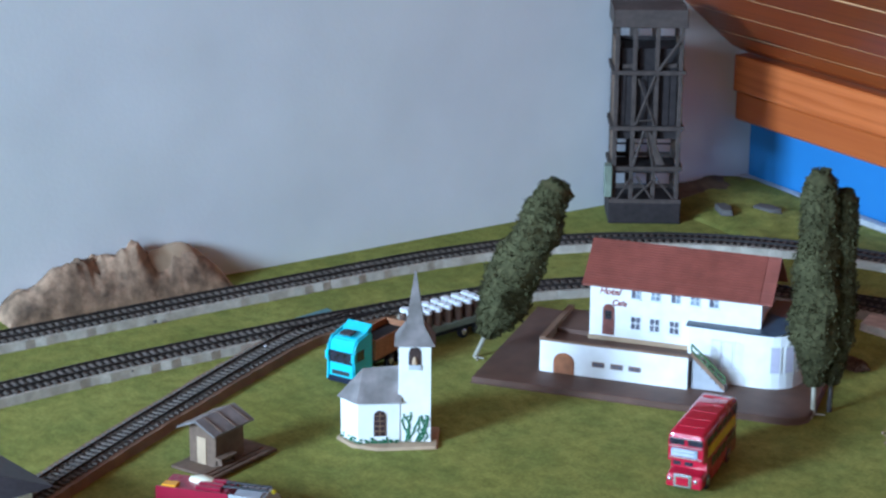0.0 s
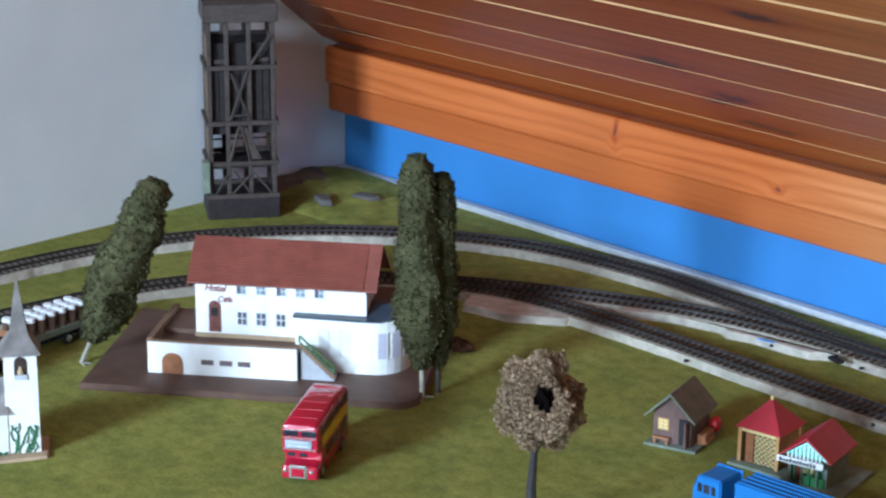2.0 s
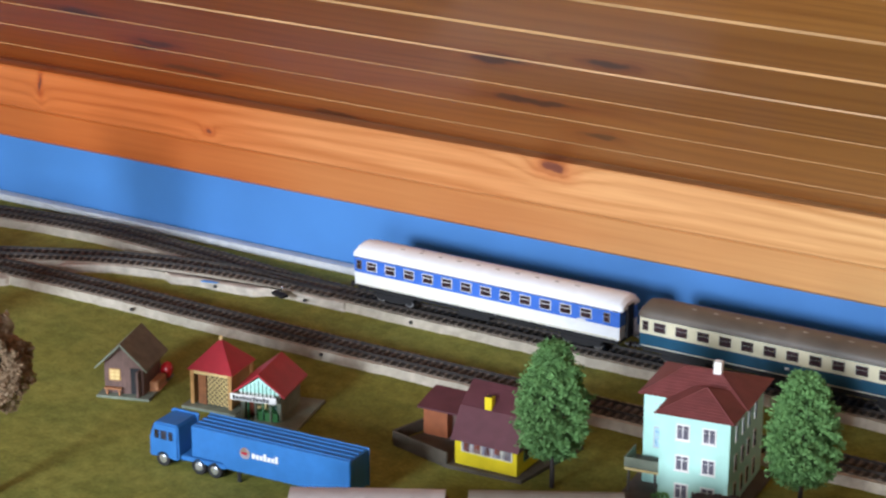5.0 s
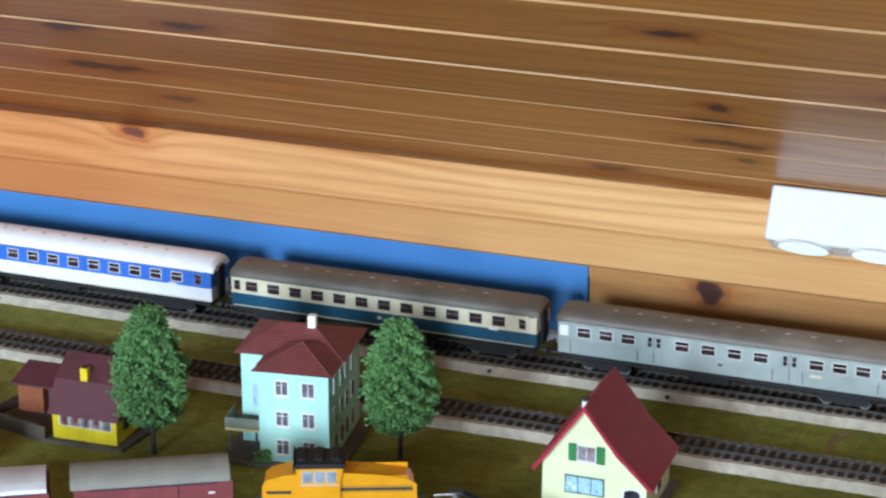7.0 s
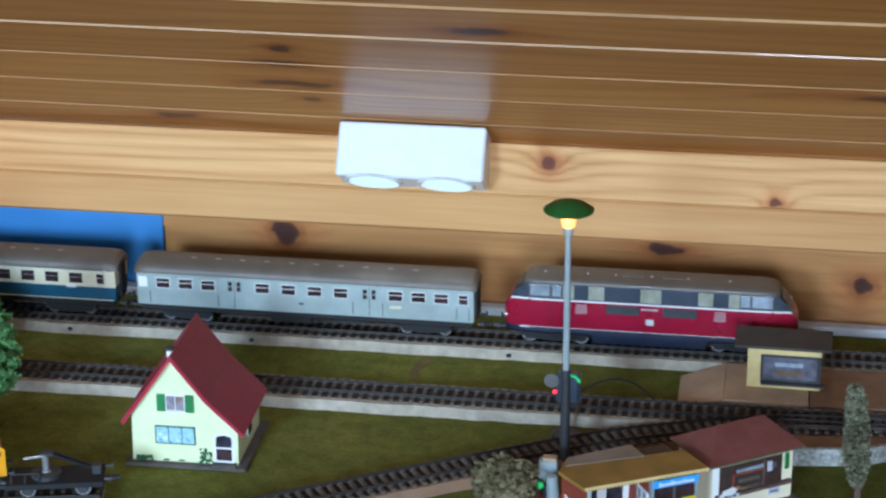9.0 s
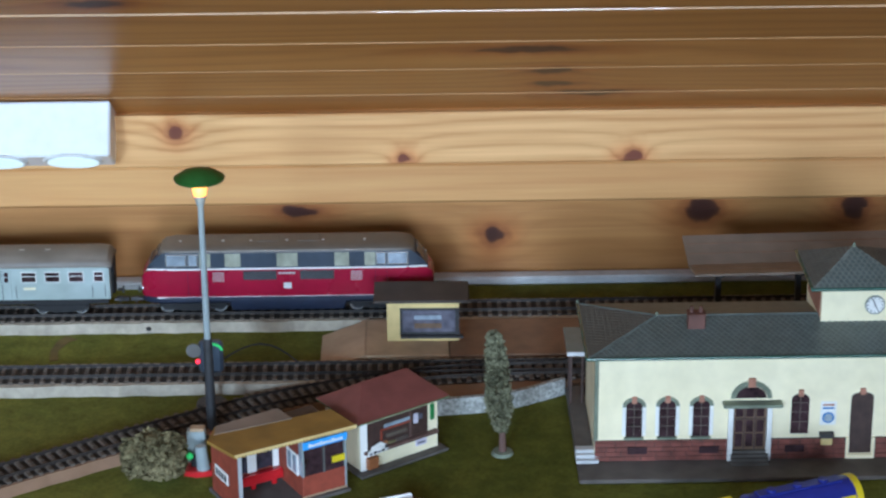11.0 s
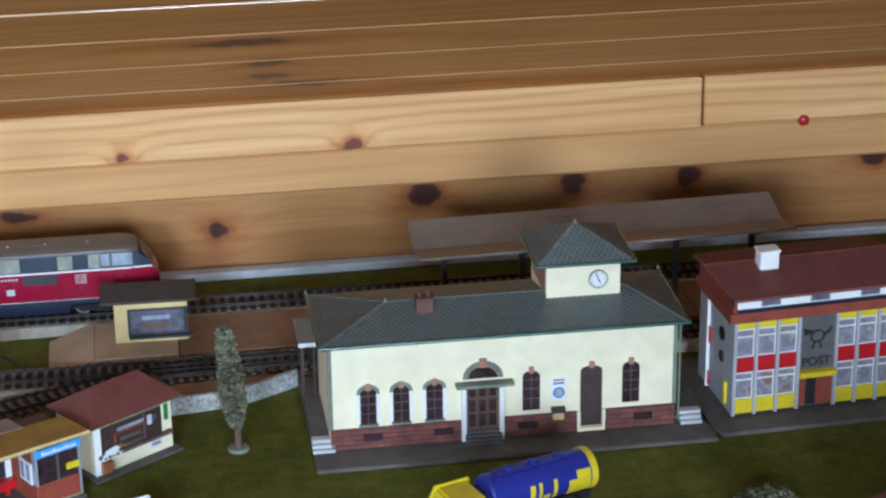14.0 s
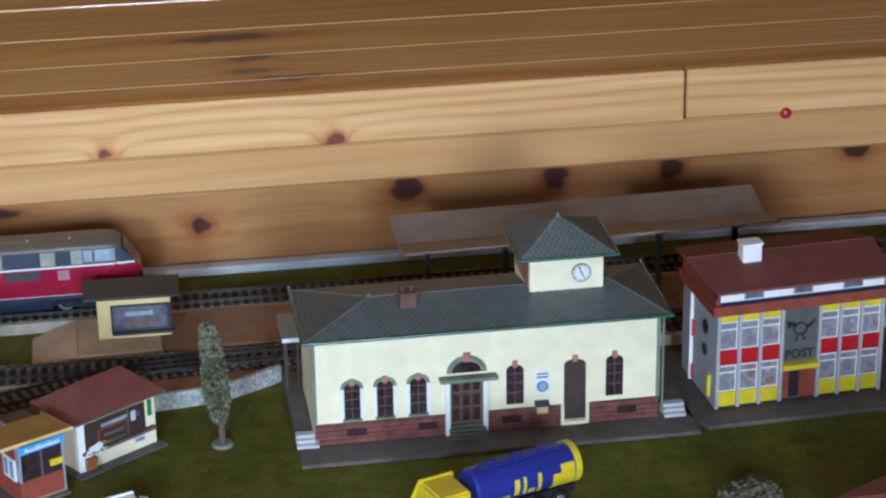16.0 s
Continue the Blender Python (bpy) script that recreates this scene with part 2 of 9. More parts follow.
def grass_mat():
    m, n, l, b = nodes_of("grass_mat")
    tc = n.new("ShaderNodeTexCoord")
    fields = []
    for s, d in ((4.0, 3), (80.0, 7), (1400.0, 2), (22.0, 5), (330.0, 3)):
        q = n.new("ShaderNodeTexNoise")
        q.inputs["Scale"].default_value, q.inputs["Detail"].default_value = s, d
        l.new(tc.outputs["Object"], q.inputs["Vector"])
        fields.append(q)
    r1, r2, r3, r4, r5 = [n.new("ShaderNodeValToRGB") for _ in range(5)]
    for r, lo, hi, p in ((r1, (0.208, 0.213, 0.052), (0.288, 0.292, 0.086), 0.36), (r2, (0.76, 0.75, 0.66), (1.14, 1.14, 1.10), 0.3), (r3, (0.80, 0.80, 0.78), (1.18, 1.18, 1.16), 0.3), (r4, (0.86, 0.90, 0.84), (1.12, 1.08, 1.02), 0.38), (r5, (0.86, 0.86, 0.82), (1.14, 1.13, 1.10), 0.36)):
        r.color_ramp.elements[0].position, r.color_ramp.elements[1].position = p, 1 - p
        r.color_ramp.elements[0].color, r.color_ramp.elements[1].color = (*lo, 1), (*hi, 1)
    for q, r in zip(fields, (r1, r2, r3, r4, r5)):
        l.new(q.outputs["Fac"], r.inputs[0])
    colour = r1.outputs[0]
    for r in (r2, r3, r4, r5):
        mx = n.new("ShaderNodeMix")
        mx.data_type, mx.blend_type = "RGBA", "MULTIPLY"
        mx.inputs[0].default_value = 1.0
        l.new(colour, mx.inputs[6]), l.new(r.outputs[0], mx.inputs[7])
        colour = mx.outputs[2]
    # light falling off to the right is painted in: the mat darkens along x
    sx, falloff, mf = n.new("ShaderNodeSeparateXYZ"), n.new("ShaderNodeMapRange"), n.new("ShaderNodeMix")
    l.new(tc.outputs["Object"], sx.inputs[0]), l.new(sx.outputs["X"], falloff.inputs[0])
    falloff.inputs[1].default_value, falloff.inputs[2].default_value = -0.95, 0.0
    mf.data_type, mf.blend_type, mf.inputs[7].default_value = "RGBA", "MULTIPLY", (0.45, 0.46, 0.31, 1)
    l.new(falloff.outputs[0], mf.inputs[0]), l.new(colour, mf.inputs[6])
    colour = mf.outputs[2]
    l.new(colour, b.inputs["Base Color"])
    b.inputs["Roughness"].default_value, b.inputs["Specular IOR Level"].default_value = 0.95, 0.15
    bp = n.new("ShaderNodeBump")
    bp.inputs["Strength"].default_value, bp.inputs["Distance"].default_value = 0.5, 0.001
    l.new(fields[2].outputs["Fac"], bp.inputs["Height"]), l.new(bp.outputs[0], b.inputs["Normal"])
    return m


PINE_L, PINE_D = (0.84, 0.487, 0.212), (0.57, 0.255, 0.083)
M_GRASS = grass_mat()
M_PLASTER = mat("white_plaster", (0.80, 0.80, 0.79), 0.9, var=0.05, scale=9, blotch=3, bump=0.25, fine=260)
M_BLUE = mat("blue_paint", (0.033, 0.205, 0.51), 0.55, var=0.10, scale=7, blotch=2.5, bump=0.1)
M_BEAM = pine("pine_beam", PINE_L, PINE_D, [(-0.18, 0.135, 0.008, 0.005), (-0.005, 0.112, 0.006, 0.0035), (0.166, 0.112, 0.008, 0.004), (-0.889, 0.143, 0.010, 0.004), (-1.258, 0.118, 0.003, 0.002), (-1.462, 0.138, 0.002, 0.008), (0.66, 0.112, 0.005, 0.003)], knot=(0.17, 0.045, 0.026), slim=(0.7, 0.8))
M_BEAM2 = pine("pine_lower_board", (0.68, 0.37, 0.145), (0.54, 0.245, 0.085), [], grain=0.7, rings=0.06)
M_WALLWOOD = pine("pine_wall", (0.50, 0.238, 0.080), (0.335, 0.136, 0.042), [(-0.394, 0.056, 0.009, 0.009), (0.063, 0.036, 0.006, 0.006), (0.226, 0.056, 0.010, 0.009), (0.347, 0.057, 0.008, 0.008), (0.441, 0.057, 0.007, 0.008), (0.595, 0.065, 0.010, 0.007), (-0.09, 0.060, 0.012, 0.004)], rings=0.10)
M_CEIL = pine("pine_ceiling", (0.435, 0.178, 0.044), (0.285, 0.099, 0.021), [(-0.867, 1.545, 0.033, 0.006), (-0.871, 1.489, 0.015, 0.006), (-0.757, 1.470, 0.017, 0.006), (-0.373, 1.418, 0.014, 0.006), (-0.358, 1.509, 0.008, 0.006), (-0.361, 1.561, 0.026, 0.006), (-0.821, 1.585, 0.013, 0.006), (-0.214, 1.476, 0.019, 0.006), (0.083, 1.546, 0.033, 0.006), (0.105, 1.578, 0.013, 0.006), (0.106, 1.599, 0.013, 0.006), (0.137, 1.613, 0.024, 0.006), (-1.274, 1.560, 0.015, 0.006), (-1.310, 1.515, 0.023, 0.006), (-0.859, 1.484, 0.016, 0.006), (-1.245, 1.589, 0.031, 0.006), (-1.112, 1.627, 0.021, 0.006), (-1.123, 1.410, 0.023, 0.006), (-1.254, 1.550, 0.019, 0.006), (-1.826, 1.598, 0.027, 0.006), (-0.367, 1.532, 0.017, 0.006), (-0.470, 1.620, 0.014, 0.006), (-0.353, 1.584, 0.008, 0.005)], axis="y", coat=0.28, rough=0.36, per_island=0.12, slim=(0.85, 0.55), knot=(0.045, 0.012, 0.009))
# groove faces painted paler, in place of window light catching them
M_GROOVE = mat("lit_pine_groove", (0.58, 0.31, 0.135), 0.4, var=0.22, scale=9, blotch=3, bump=0.1, stretch=(1, 6, 6), coat=0.3)
M_LEDGE = mat("grey_white_ledge", (0.55, 0.56, 0.58), 0.5, var=0.1)
M_FLOOR = mat("floor_boards", (0.075, 0.045, 0.026), 0.6, var=0.2, scale=6, blotch=2, stretch=(1, 8, 1))
M_TABLE = mat("table_board", (0.42, 0.30, 0.17), 0.7, var=0.15, scale=20)
M_BED = mat("track_bed_wood", (0.47, 0.41, 0.33), 0.85, var=0.17, scale=140, blotch=34, bump=0.5, fine=500)
M_BOARD = mat("whitened_board", (0.56, 0.49, 0.41), 0.8, var=0.22, scale=110, blotch=40, bump=0.4)
M_BED_GREY = mat("track_bed_grey", (0.42, 0.42, 0.42), 0.85, var=0.2, scale=90, blotch=14, bump=0.4)
M_SLEEPER = mat("sleeper_plastic", (0.132, 0.102, 0.080), 0.65, var=0.3, scale=300)
M_BALLAST = mat("dark_ballast", (0.040, 0.031, 0.025), 0.95, var=0.45, scale=420, bump=0.8, fine=700)
M_RAIL = mat("rail_steel", (0.022, 0.015, 0.012), 0.6, metal=0.0, var=0.25, scale=200)
M_STUD = mat("contact_stud", (0.08, 0.062, 0.05), 0.5, metal=0.3, var=0.2)
M_BLACK = mat("black_plastic", (0.009, 0.009, 0.011), 0.7, var=0.3, scale=300)
M_DARK = mat("dark_grey_plastic", (0.040, 0.040, 0.044), 0.5, var=0.25, scale=200)
M_WHITE = mat("white_plastic", (0.80, 0.79, 0.77), 0.5, var=0.06)
M_WHITEGLOSS = mat("white_enamel", (0.85, 0.86, 0.88), 0.3, var=0.03)
M_GLASS = mat("dark_window", (0.035, 0.035, 0.05), 0.12, var=0.5, scale=160, bump=0, spec=0.8)
M_GLASS_BROWN = mat("brown_window", (0.055, 0.03, 0.035), 0.15, var=0.4, scale=160, bump=0, spec=0.7)
M_GLASS_PALE = mat("pale_window", (0.36, 0.37, 0.30), 0.2, var=0.2, scale=120, bump=0, spec=0.8)
M_GLASS_MID = mat("smoky_window", (0.15, 0.145, 0.185), 0.2, var=0.3, scale=150, bump=0, spec=0.6)
M_LAVENDER = mat("lavender_window", (0.60, 0.56, 0.66), 0.3, var=0.1, scale=150, bump=0)
M_GLASS_GREY = mat("grey_window", (0.34, 0.40, 0.47), 0.15, var=0.25, scale=150, bump=0, spec=0.8)
M_CHROME = mat("chrome_trim", (0.72, 0.73, 0.75), 0.25, metal=0.8, var=0.05)
M_RED_LOCO = mat("crimson_enamel", (0.31, 0.006, 0.034), 0.28, var=0.08, bump=0.04, coat=0.4)
M_NAVY = mat("navy_enamel", (0.014, 0.021, 0.045), 0.35, var=0.15, bump=0.05)
M_SLATE = mat("slate_enamel", (0.045, 0.06, 0.085), 0.35, var=0.15, bump=0.05)
M_ROOF_GREY = mat("grey_brown_roof", (0.125, 0.10, 0.08), 0.48, var=0.14, scale=60, bump=0.1)
M_CHURCHROOF = mat("pale_brown_grey_slate", (0.215, 0.185, 0.170), 0.65, var=0.22, scale=90, blotch=45, bump=0.3)
M_RUSTWOOD = mat("red_orange_boards", (0.36, 0.098, 0.036), 0.6, var=0.2, scale=120)
M_SILVER = mat("silver_paint", (0.45, 0.535, 0.53), 0.38, metal=0.35, var=0.08, scale=70, bump=0.05)
M_CREAM = mat("cream_enamel", (0.72, 0.66, 0.48), 0.4, var=0.06, bump=0.04)
M_PETROL = mat("petrol_blue_enamel", (0.008, 0.085, 0.155), 0.35, var=0.1, bump=0.04)
M_SKY = mat("bright_blue_enamel", (0.03, 0.16, 0.60), 0.35, var=0.08, bump=0.04)
M_CREAMWALL = mat("cream_wall", (0.88, 0.785, 0.55), 0.75, var=0.07, scale=70, blotch=30)
M_WHITEWALL = mat("white_wall", (0.88, 0.86, 0.83), 0.75, var=0.06, scale=70, blotch=22)
M_BROWNBASE = mat("brown_base", (0.125, 0.064, 0.042), 0.6, var=0.18, scale=60, bump=0.2)
M_GREYBASE = mat("grey_base", (0.115, 0.10, 0.09), 0.85, var=0.2, scale=80, bump=0.4)
M_TILE_RED = mat("red_brown_tiles", (0.255, 0.068, 0.046), 0.6, var=0.14, scale=90)
M_TILE_MAROON = mat("maroon_tiles", (0.34, 0.012, 0.045), 0.5, var=0.12, scale=90)
M_TILE_BRIGHT = mat("bright_red_roof", (0.42, 0.022, 0.035), 0.45, var=0.12, scale=90)
M_TILE_MAUVE = mat("mauve_red_tiles", (0.235, 0.062, 0.062), 0.6, var=0.14, scale=90)
M_TILE_KIOSK = mat("plum_brown_tiles", (0.19, 0.055, 0.045), 0.6, var=0.14, scale=90)
M_OCHRE = mat("ochre_roof", (0.34, 0.19, 0.042), 0.55, var=0.2, scale=50)
M_DARKROOF = mat("dark_brown_roof", (0.055, 0.042, 0.036), 0.75, var=0.2, scale=60)
M_HONEY = mat("honey_wood", (0.52, 0.27, 0.095), 0.6, var=0.15, scale=120)
M_YARD = mat("brown_yard", (0.095, 0.078, 0.058), 0.85, var=0.2, scale=80, bump=0.4)
M_RUST = mat("rust_stain", (0.155, 0.105, 0.03), 0.95, var=0.3, scale=90)
M_VENT = mat("pale_vent", (0.36, 0.33, 0.30), 0.5, var=0.1)
M_TILE_BROWN = mat("dark_brown_tiles", (0.135, 0.055, 0.042), 0.6, var=0.18, scale=90)
M_TILE_PLUM = mat("plum_roof", (0.115, 0.035, 0.045), 0.5, var=0.15, scale=90)
# the front slopes' teal sheen is mixed into this slate's colour
M_SLATEROOF = mat("teal_sheen_slate", (0.115, 0.145, 0.138), 0.33, var=0.16, scale=150)
# paler base between the slates paints in the light their edges reflect
M_SLATEGAP = mat("slate_edge_glint", (0.185, 0.21, 0.195), 0.6, var=0.12, scale=150)
M_SLATEROOF2 = mat("brown_grey_slate", (0.135, 0.125, 0.105), 0.6, var=0.16, scale=150)
M_SANDSTONE = mat("red_sandstone", (0.21, 0.065, 0.05), 0.8, var=0.3, scale=120, bump=0.5)
M_KEYSTONE = mat("pink_stone", (0.42, 0.19, 0.13), 0.8, var=0.15)
M_GUTTER = mat("green_gutter", (0.035, 0.105, 0.080), 0.22, var=0.15, coat=0.4)
M_DOORWOOD = mat("dark_door_wood", (0.055, 0.03, 0.025), 0.5, var=0.3, scale=160)
M_ORANGEWOOD = mat("orange_door_wood", (0.34, 0.12, 0.045), 0.55, var=0.25, scale=160)
M_TEAL = mat("mint_wall", (0.42, 0.78, 0.70), 0.7, var=0.07, scale=70, blotch=28)
M_LIME = mat("pale_lime_wall", (0.74, 0.80, 0.50), 0.7, var=0.06, scale=70)
M_GREEN = mat("shutter_green", (0.02, 0.20, 0.055), 0.5, var=0.15)
M_YELLOW = mat("yellow_plastic", (0.74, 0.56, 0.02), 0.45, var=0.1)
M_ORANGE = mat("orange_yellow_enamel", (0.80, 0.34, 0.012), 0.35, var=0.06, coat=0.3, bump=0.05)
M_RED = mat("bright_red_plastic", (0.50, 0.012, 0.018), 0.35, var=0.08, coat=0.3, bump=0.05)
M_REDBUS = mat("bus_red_enamel", (0.48, 0.010, 0.035), 0.25, var=0.06, coat=0.5, bump=0.04)
M_CYAN = mat("cyan_cab", (0.05, 0.60, 0.72), 0.35, var=0.06, coat=0.3, bump=0.04)
M_TRUCKBLUE = mat("truck_blue", (0.005, 0.155, 0.43), 0.45, var=0.08, bump=0.05)
M_TANKBLUE = mat("tank_blue", (0.020, 0.030, 0.24), 0.35, var=0.1, bump=0.05)
M_TIMBER = mat("weathered_timber", (0.078, 0.056, 0.046), 0.85, var=0.25, scale=150, bump=0.4)
M_TIMBER_DARK = mat("dark_timber", (0.030, 0.021, 0.020), 0.85, var=0.35, scale=150, bump=0.4)
M_STONEGREY = mat("grey_green_stone", (0.19, 0.22, 0.165), 0.85, var=0.2, scale=120)
M_CORK = mat("cork_bark", (0.33, 0.205, 0.125), 0.95, var=0.5, scale=90, blotch=40, bump=1.0, fine=260)
M_SHED = mat("weathered_brown_boards", (0.16, 0.098, 0.062), 0.8, var=0.22, scale=150, bump=0.4)
M_BROWNWALL = mat("brown_hut_wall", (0.145, 0.080, 0.066), 0.7, var=0.2, stretch=(4, 1, 1))
M_HUTROOF = mat("olive_roof", (0.185, 0.17, 0.12), 0.75, var=0.18)
M_TAN = mat("tan_platform", (0.46, 0.315, 0.195), 0.75, var=0.14, scale=60)
M_TAN2 = mat("brown_platform", (0.24, 0.135, 0.08), 0.7, var=0.16, scale=60)
M_CANOPY = mat("canopy_roof", (0.25, 0.19, 0.15), 0.6, var=0.15, scale=60)
M_YELLOWWALL = mat("sand_yellow_wall", (0.72, 0.54, 0.24), 0.65, var=0.08)
M_BRICKRED = mat("brick_red", (0.28, 0.052, 0.028), 0.7, var=0.18, scale=160)
M_GREYWALL = mat("light_grey_wall", (0.42, 0.42, 0.44), 0.6, var=0.08)
M_RAILGREEN = mat("dull_green_rail", (0.08, 0.15, 0.06), 0.5, var=0.15)
M_SIGNBLUE = mat("sign_blue", (0.05, 0.36, 0.85), 0.4, var=0.05)
M_POSTDARK = mat("dark_panel", (0.11, 0.105, 0.10), 0.5, var=0.15)
M_FOLIAGE = mat("dark_cypress_foliage", (0.088, 0.082, 0.038), 0.95, var=0.34, scale=260, spec=0.1, bump=0)
M_FOLIAGE2 = mat("spruce_green_leaf", (0.122, 0.295, 0.098), 0.75, var=0.24, scale=160, spec=0.3, bump=0)
M_FOLIAGE3 = mat("dry_grey_leaf", (0.40, 0.27, 0.17), 0.95, var=0.4, scale=260, spec=0.1, bump=0)
M_FOLIAGE4 = mat("grey_green_leaf", (0.20, 0.195, 0.125), 0.95, var=0.4, scale=260, spec=0.1, bump=0)
M_FOLIAGE5 = mat("olive_brown_moss", (0.26, 0.22, 0.12), 0.95, var=0.5, scale=260, spec=0.1, bump=0)
M_SCRUB = mat("red_brown_scrub", (0.17, 0.085, 0.05), 0.95, var=0.4, scale=260, spec=0.1, bump=0)
M_EARTH = mat("brown_earth", (0.15, 0.105, 0.06), 0.95, var=0.35, scale=90, blotch=22, bump=0.8, fine=500)
M_HOLE = mat("hollow_shade", (0.006, 0.004, 0.004), 1.0, var=0.4, spec=0.0)
M_TRUNK = mat("dark_trunk", (0.045, 0.036, 0.033), 0.8, var=0.3, scale=200)
M_TRUNK2 = mat("pale_plastic_trunk", (0.40, 0.36, 0.28), 0.7, var=0.2)
M_IVY = mat("ivy_green", (0.03, 0.16, 0.07), 0.7, var=0.3, scale=300)
M_LAMPGREEN = mat("dark_green_enamel", (0.015, 0.10, 0.02), 0.3, var=0.15)
M_POLE = mat("grey_pole", (0.30, 0.35, 0.36), 0.4, var=0.08)
M_REDTEXT = mat("dark_red_lettering", (0.28, 0.035, 0.035), 0.6, var=0.1)
M_BROWNRED = mat("wagon_brown_red", (0.23, 0.045, 0.05), 0.6, var=0.12, scale=90)
M_WAGONGREY = mat("wagon_grey_roof", (0.27, 0.26, 0.225), 0.7, var=0.14, scale=60)
M_WAGONSILVER = mat("wagon_silver_roof", (0.62, 0.62, 0.64), 0.35, metal=0.3, var=0.12, scale=60)
M_LOG = mat("orange_brown_wood", (0.42, 0.17, 0.075), 0.7, var=0.2, stretch=(1, 6, 6))
M_WATER = mat("blue_green_mark", (0.09, 0.22, 0.24), 0.6, var=0.2)
M_GRAVELWALL = mat("pale_gravel_stone", (0.48, 0.49, 0.47), 0.95, var=0.5, scale=420, bump=1.0, fine=700)
M_PINKISH = printed("printed_pane", [(0.22, 0.13, 0.09), (0.38, 0.36, 0.42), (0.11, 0.10, 0.14), (0.50, 0.47, 0.40)], 75)
M_BLUEPRINT = printed("blue_curtain_pane", [(0.08, 0.30, 0.50), (0.55, 0.78, 0.85), (0.16, 0.45, 0.62), (0.80, 0.88, 0.90)], 260)
M_BULB = glow("warm_bulb", (1.0, 0.36, 0.09), 3.4)
M_SPOTGLOW = glow("spotlight_lens", (0.72, 0.93, 1.0), 0.9)
M_REDGLOW = glow("red_signal_light", (1.0, 0.02, 0.05), 4.0)
M_GREENGLOW = glow("green_signal_light", (0.03, 0.50, 0.12), 0.32)


# ---- mesh helpers ----
def quadbox(bm, x0, x1, y0, y1, z0, z1, m=None):
    vs = [bm.verts.new(v) for v in ((x0, y0, z0), (x1, y0, z0), (x1, y1, z0), (x0, y1, z0), (x0, y0, z1), (x1, y0, z1), (x1, y1, z1), (x0, y1, z1))]
    for f in ((0, 3, 2, 1), (4, 5, 6, 7), (0, 1, 5, 4), (1, 2, 6, 5), (2, 3, 7, 6), (3, 0, 4, 7)):
        bm.faces.new([vs[i] for i in f])
    if m is not None:
        for v in vs:
            v.co = m @ v.co
    return bm


def box(x0, x1, y0, y1, z0, z1, bev=0.0):
    bm = quadbox(bmesh.new(), x0, x1, y0, y1, z0, z1)
    return bevel(bm, bev) if bev else bm


def bevel(bm, w, seg=1):
    bm.normal_update()
    edges = [e for e in bm.edges if len(e.link_faces) == 2 and e.calc_face_angle(0) > 0.6]
    bmesh.ops.bevel(bm, geom=edges, offset=w, segments=seg, affect="EDGES", clamp_overlap=True)
    return bm


def prism(bm, pts, a, b, axis="z"):
    """A polygon of two coordinates, drawn out along an axis from a to b."""
    put = {"x": lambda p, c: (c, p[0], p[1]), "y": lambda p, c: (p[0], c, p[1]), "z": lambda p, c: (p[0], p[1], c)}[axis]
    lo, hi = [bm.verts.new(put(p, a)) for p in pts], [bm.verts.new(put(p, b)) for p in pts]
    bm.faces.new(lo), bm.faces.new(hi)
    for i in range(len(pts)):
        j = (i + 1) % len(pts)
        bm.faces.new((lo[i], lo[j], hi[j], hi[i]))
    return bm


def loft(bm, rings, cap=True):
    rows = [[bm.verts.new(p) for p in r] for r in rings]
    n = len(rows[0])
    for a, b in zip(rows, rows[1:]):
        for i in range(n):
            j = (i + 1) % n
            bm.faces.new((a[i], a[j], b[j], b[i]))
    if cap:
        bm.faces.new(rows[0]), bm.faces.new(rows[-1])
    return bm


def tube(bm, p, q, r, r2=None, n=8):
    p, q = Vector(p), Vector(q)
    d = (q - p).normalized()
    s = d.orthogonal().normalized()
    c = d.cross(s)
    r2 = r if r2 is None else r2
    ring = lambda o, k: [o + (s * math.cos(a) + c * math.sin(a)) * k for a in [2 * math.pi * i / n for i in range(n)]]
    return loft(bm, [ring(p, r), ring(q, r2)])


def ball(bm, c, rx, ry, rz, sub=2):
    bmesh.ops.create_icosphere(bm, subdivisions=sub, radius=1, matrix=Matrix.Translation(c) @ Matrix.Diagonal((rx, ry, rz, 1)))
    return bm


def hull(bm, faces_of_points):
    """Faces given by their corner points; shared corners are merged."""
    for pts in faces_of_points:
        bm.faces.new([bm.verts.new(p) for p in pts])
    bmesh.ops.remove_doubles(bm, verts=bm.verts, dist=1e-6)
    return bm


def finish(name, bm, material, smooth=True):
    bmesh.ops.recalc_face_normals(bm, faces=bm.faces)
    me = bpy.data.meshes.new(name)
    bm.to_mesh(me)
    bm.free()
    me.materials.append(material)
    if smooth:
        me.polygons.foreach_set("use_smooth", [True] * len(me.polygons))
        me.set_sharp_from_angle(angle=radians(32))
    return me


def part(name, bm, material, parent, label="", m=None, smooth=True):
    ob = new(name, finish(name, bm, material, smooth))
    ob.parent = parent
    if m is not None:
        ob.matrix_basis = m
    return tagged(ob, label)


def again(name, src, parent, m):
    """Another piece on the same mesh."""
    ob = new(name, src.data)
    ob.parent, ob.matrix_basis = parent, m
    return ob


def thing(name, label, category, m=None, group="", kind=""):
    ob = new(name)
    ob.empty_display_size = 0.02
    if m is not None:
        ob.matrix_basis = m
    return tagged(ob, label, category, group, kind)


def solo(name, bm, material, label, category, m=None, group="", kind="", smooth=True):
    ob = new(name, finish(name, bm, material, smooth))
    if m is not None:
        ob.matrix_basis = m
    return tagged(ob, label, category, group, kind)


def structure(name, bm, material, label=""):
    return tagged(new(name, finish(name, bm, material, False)), label, "", "", "structure")


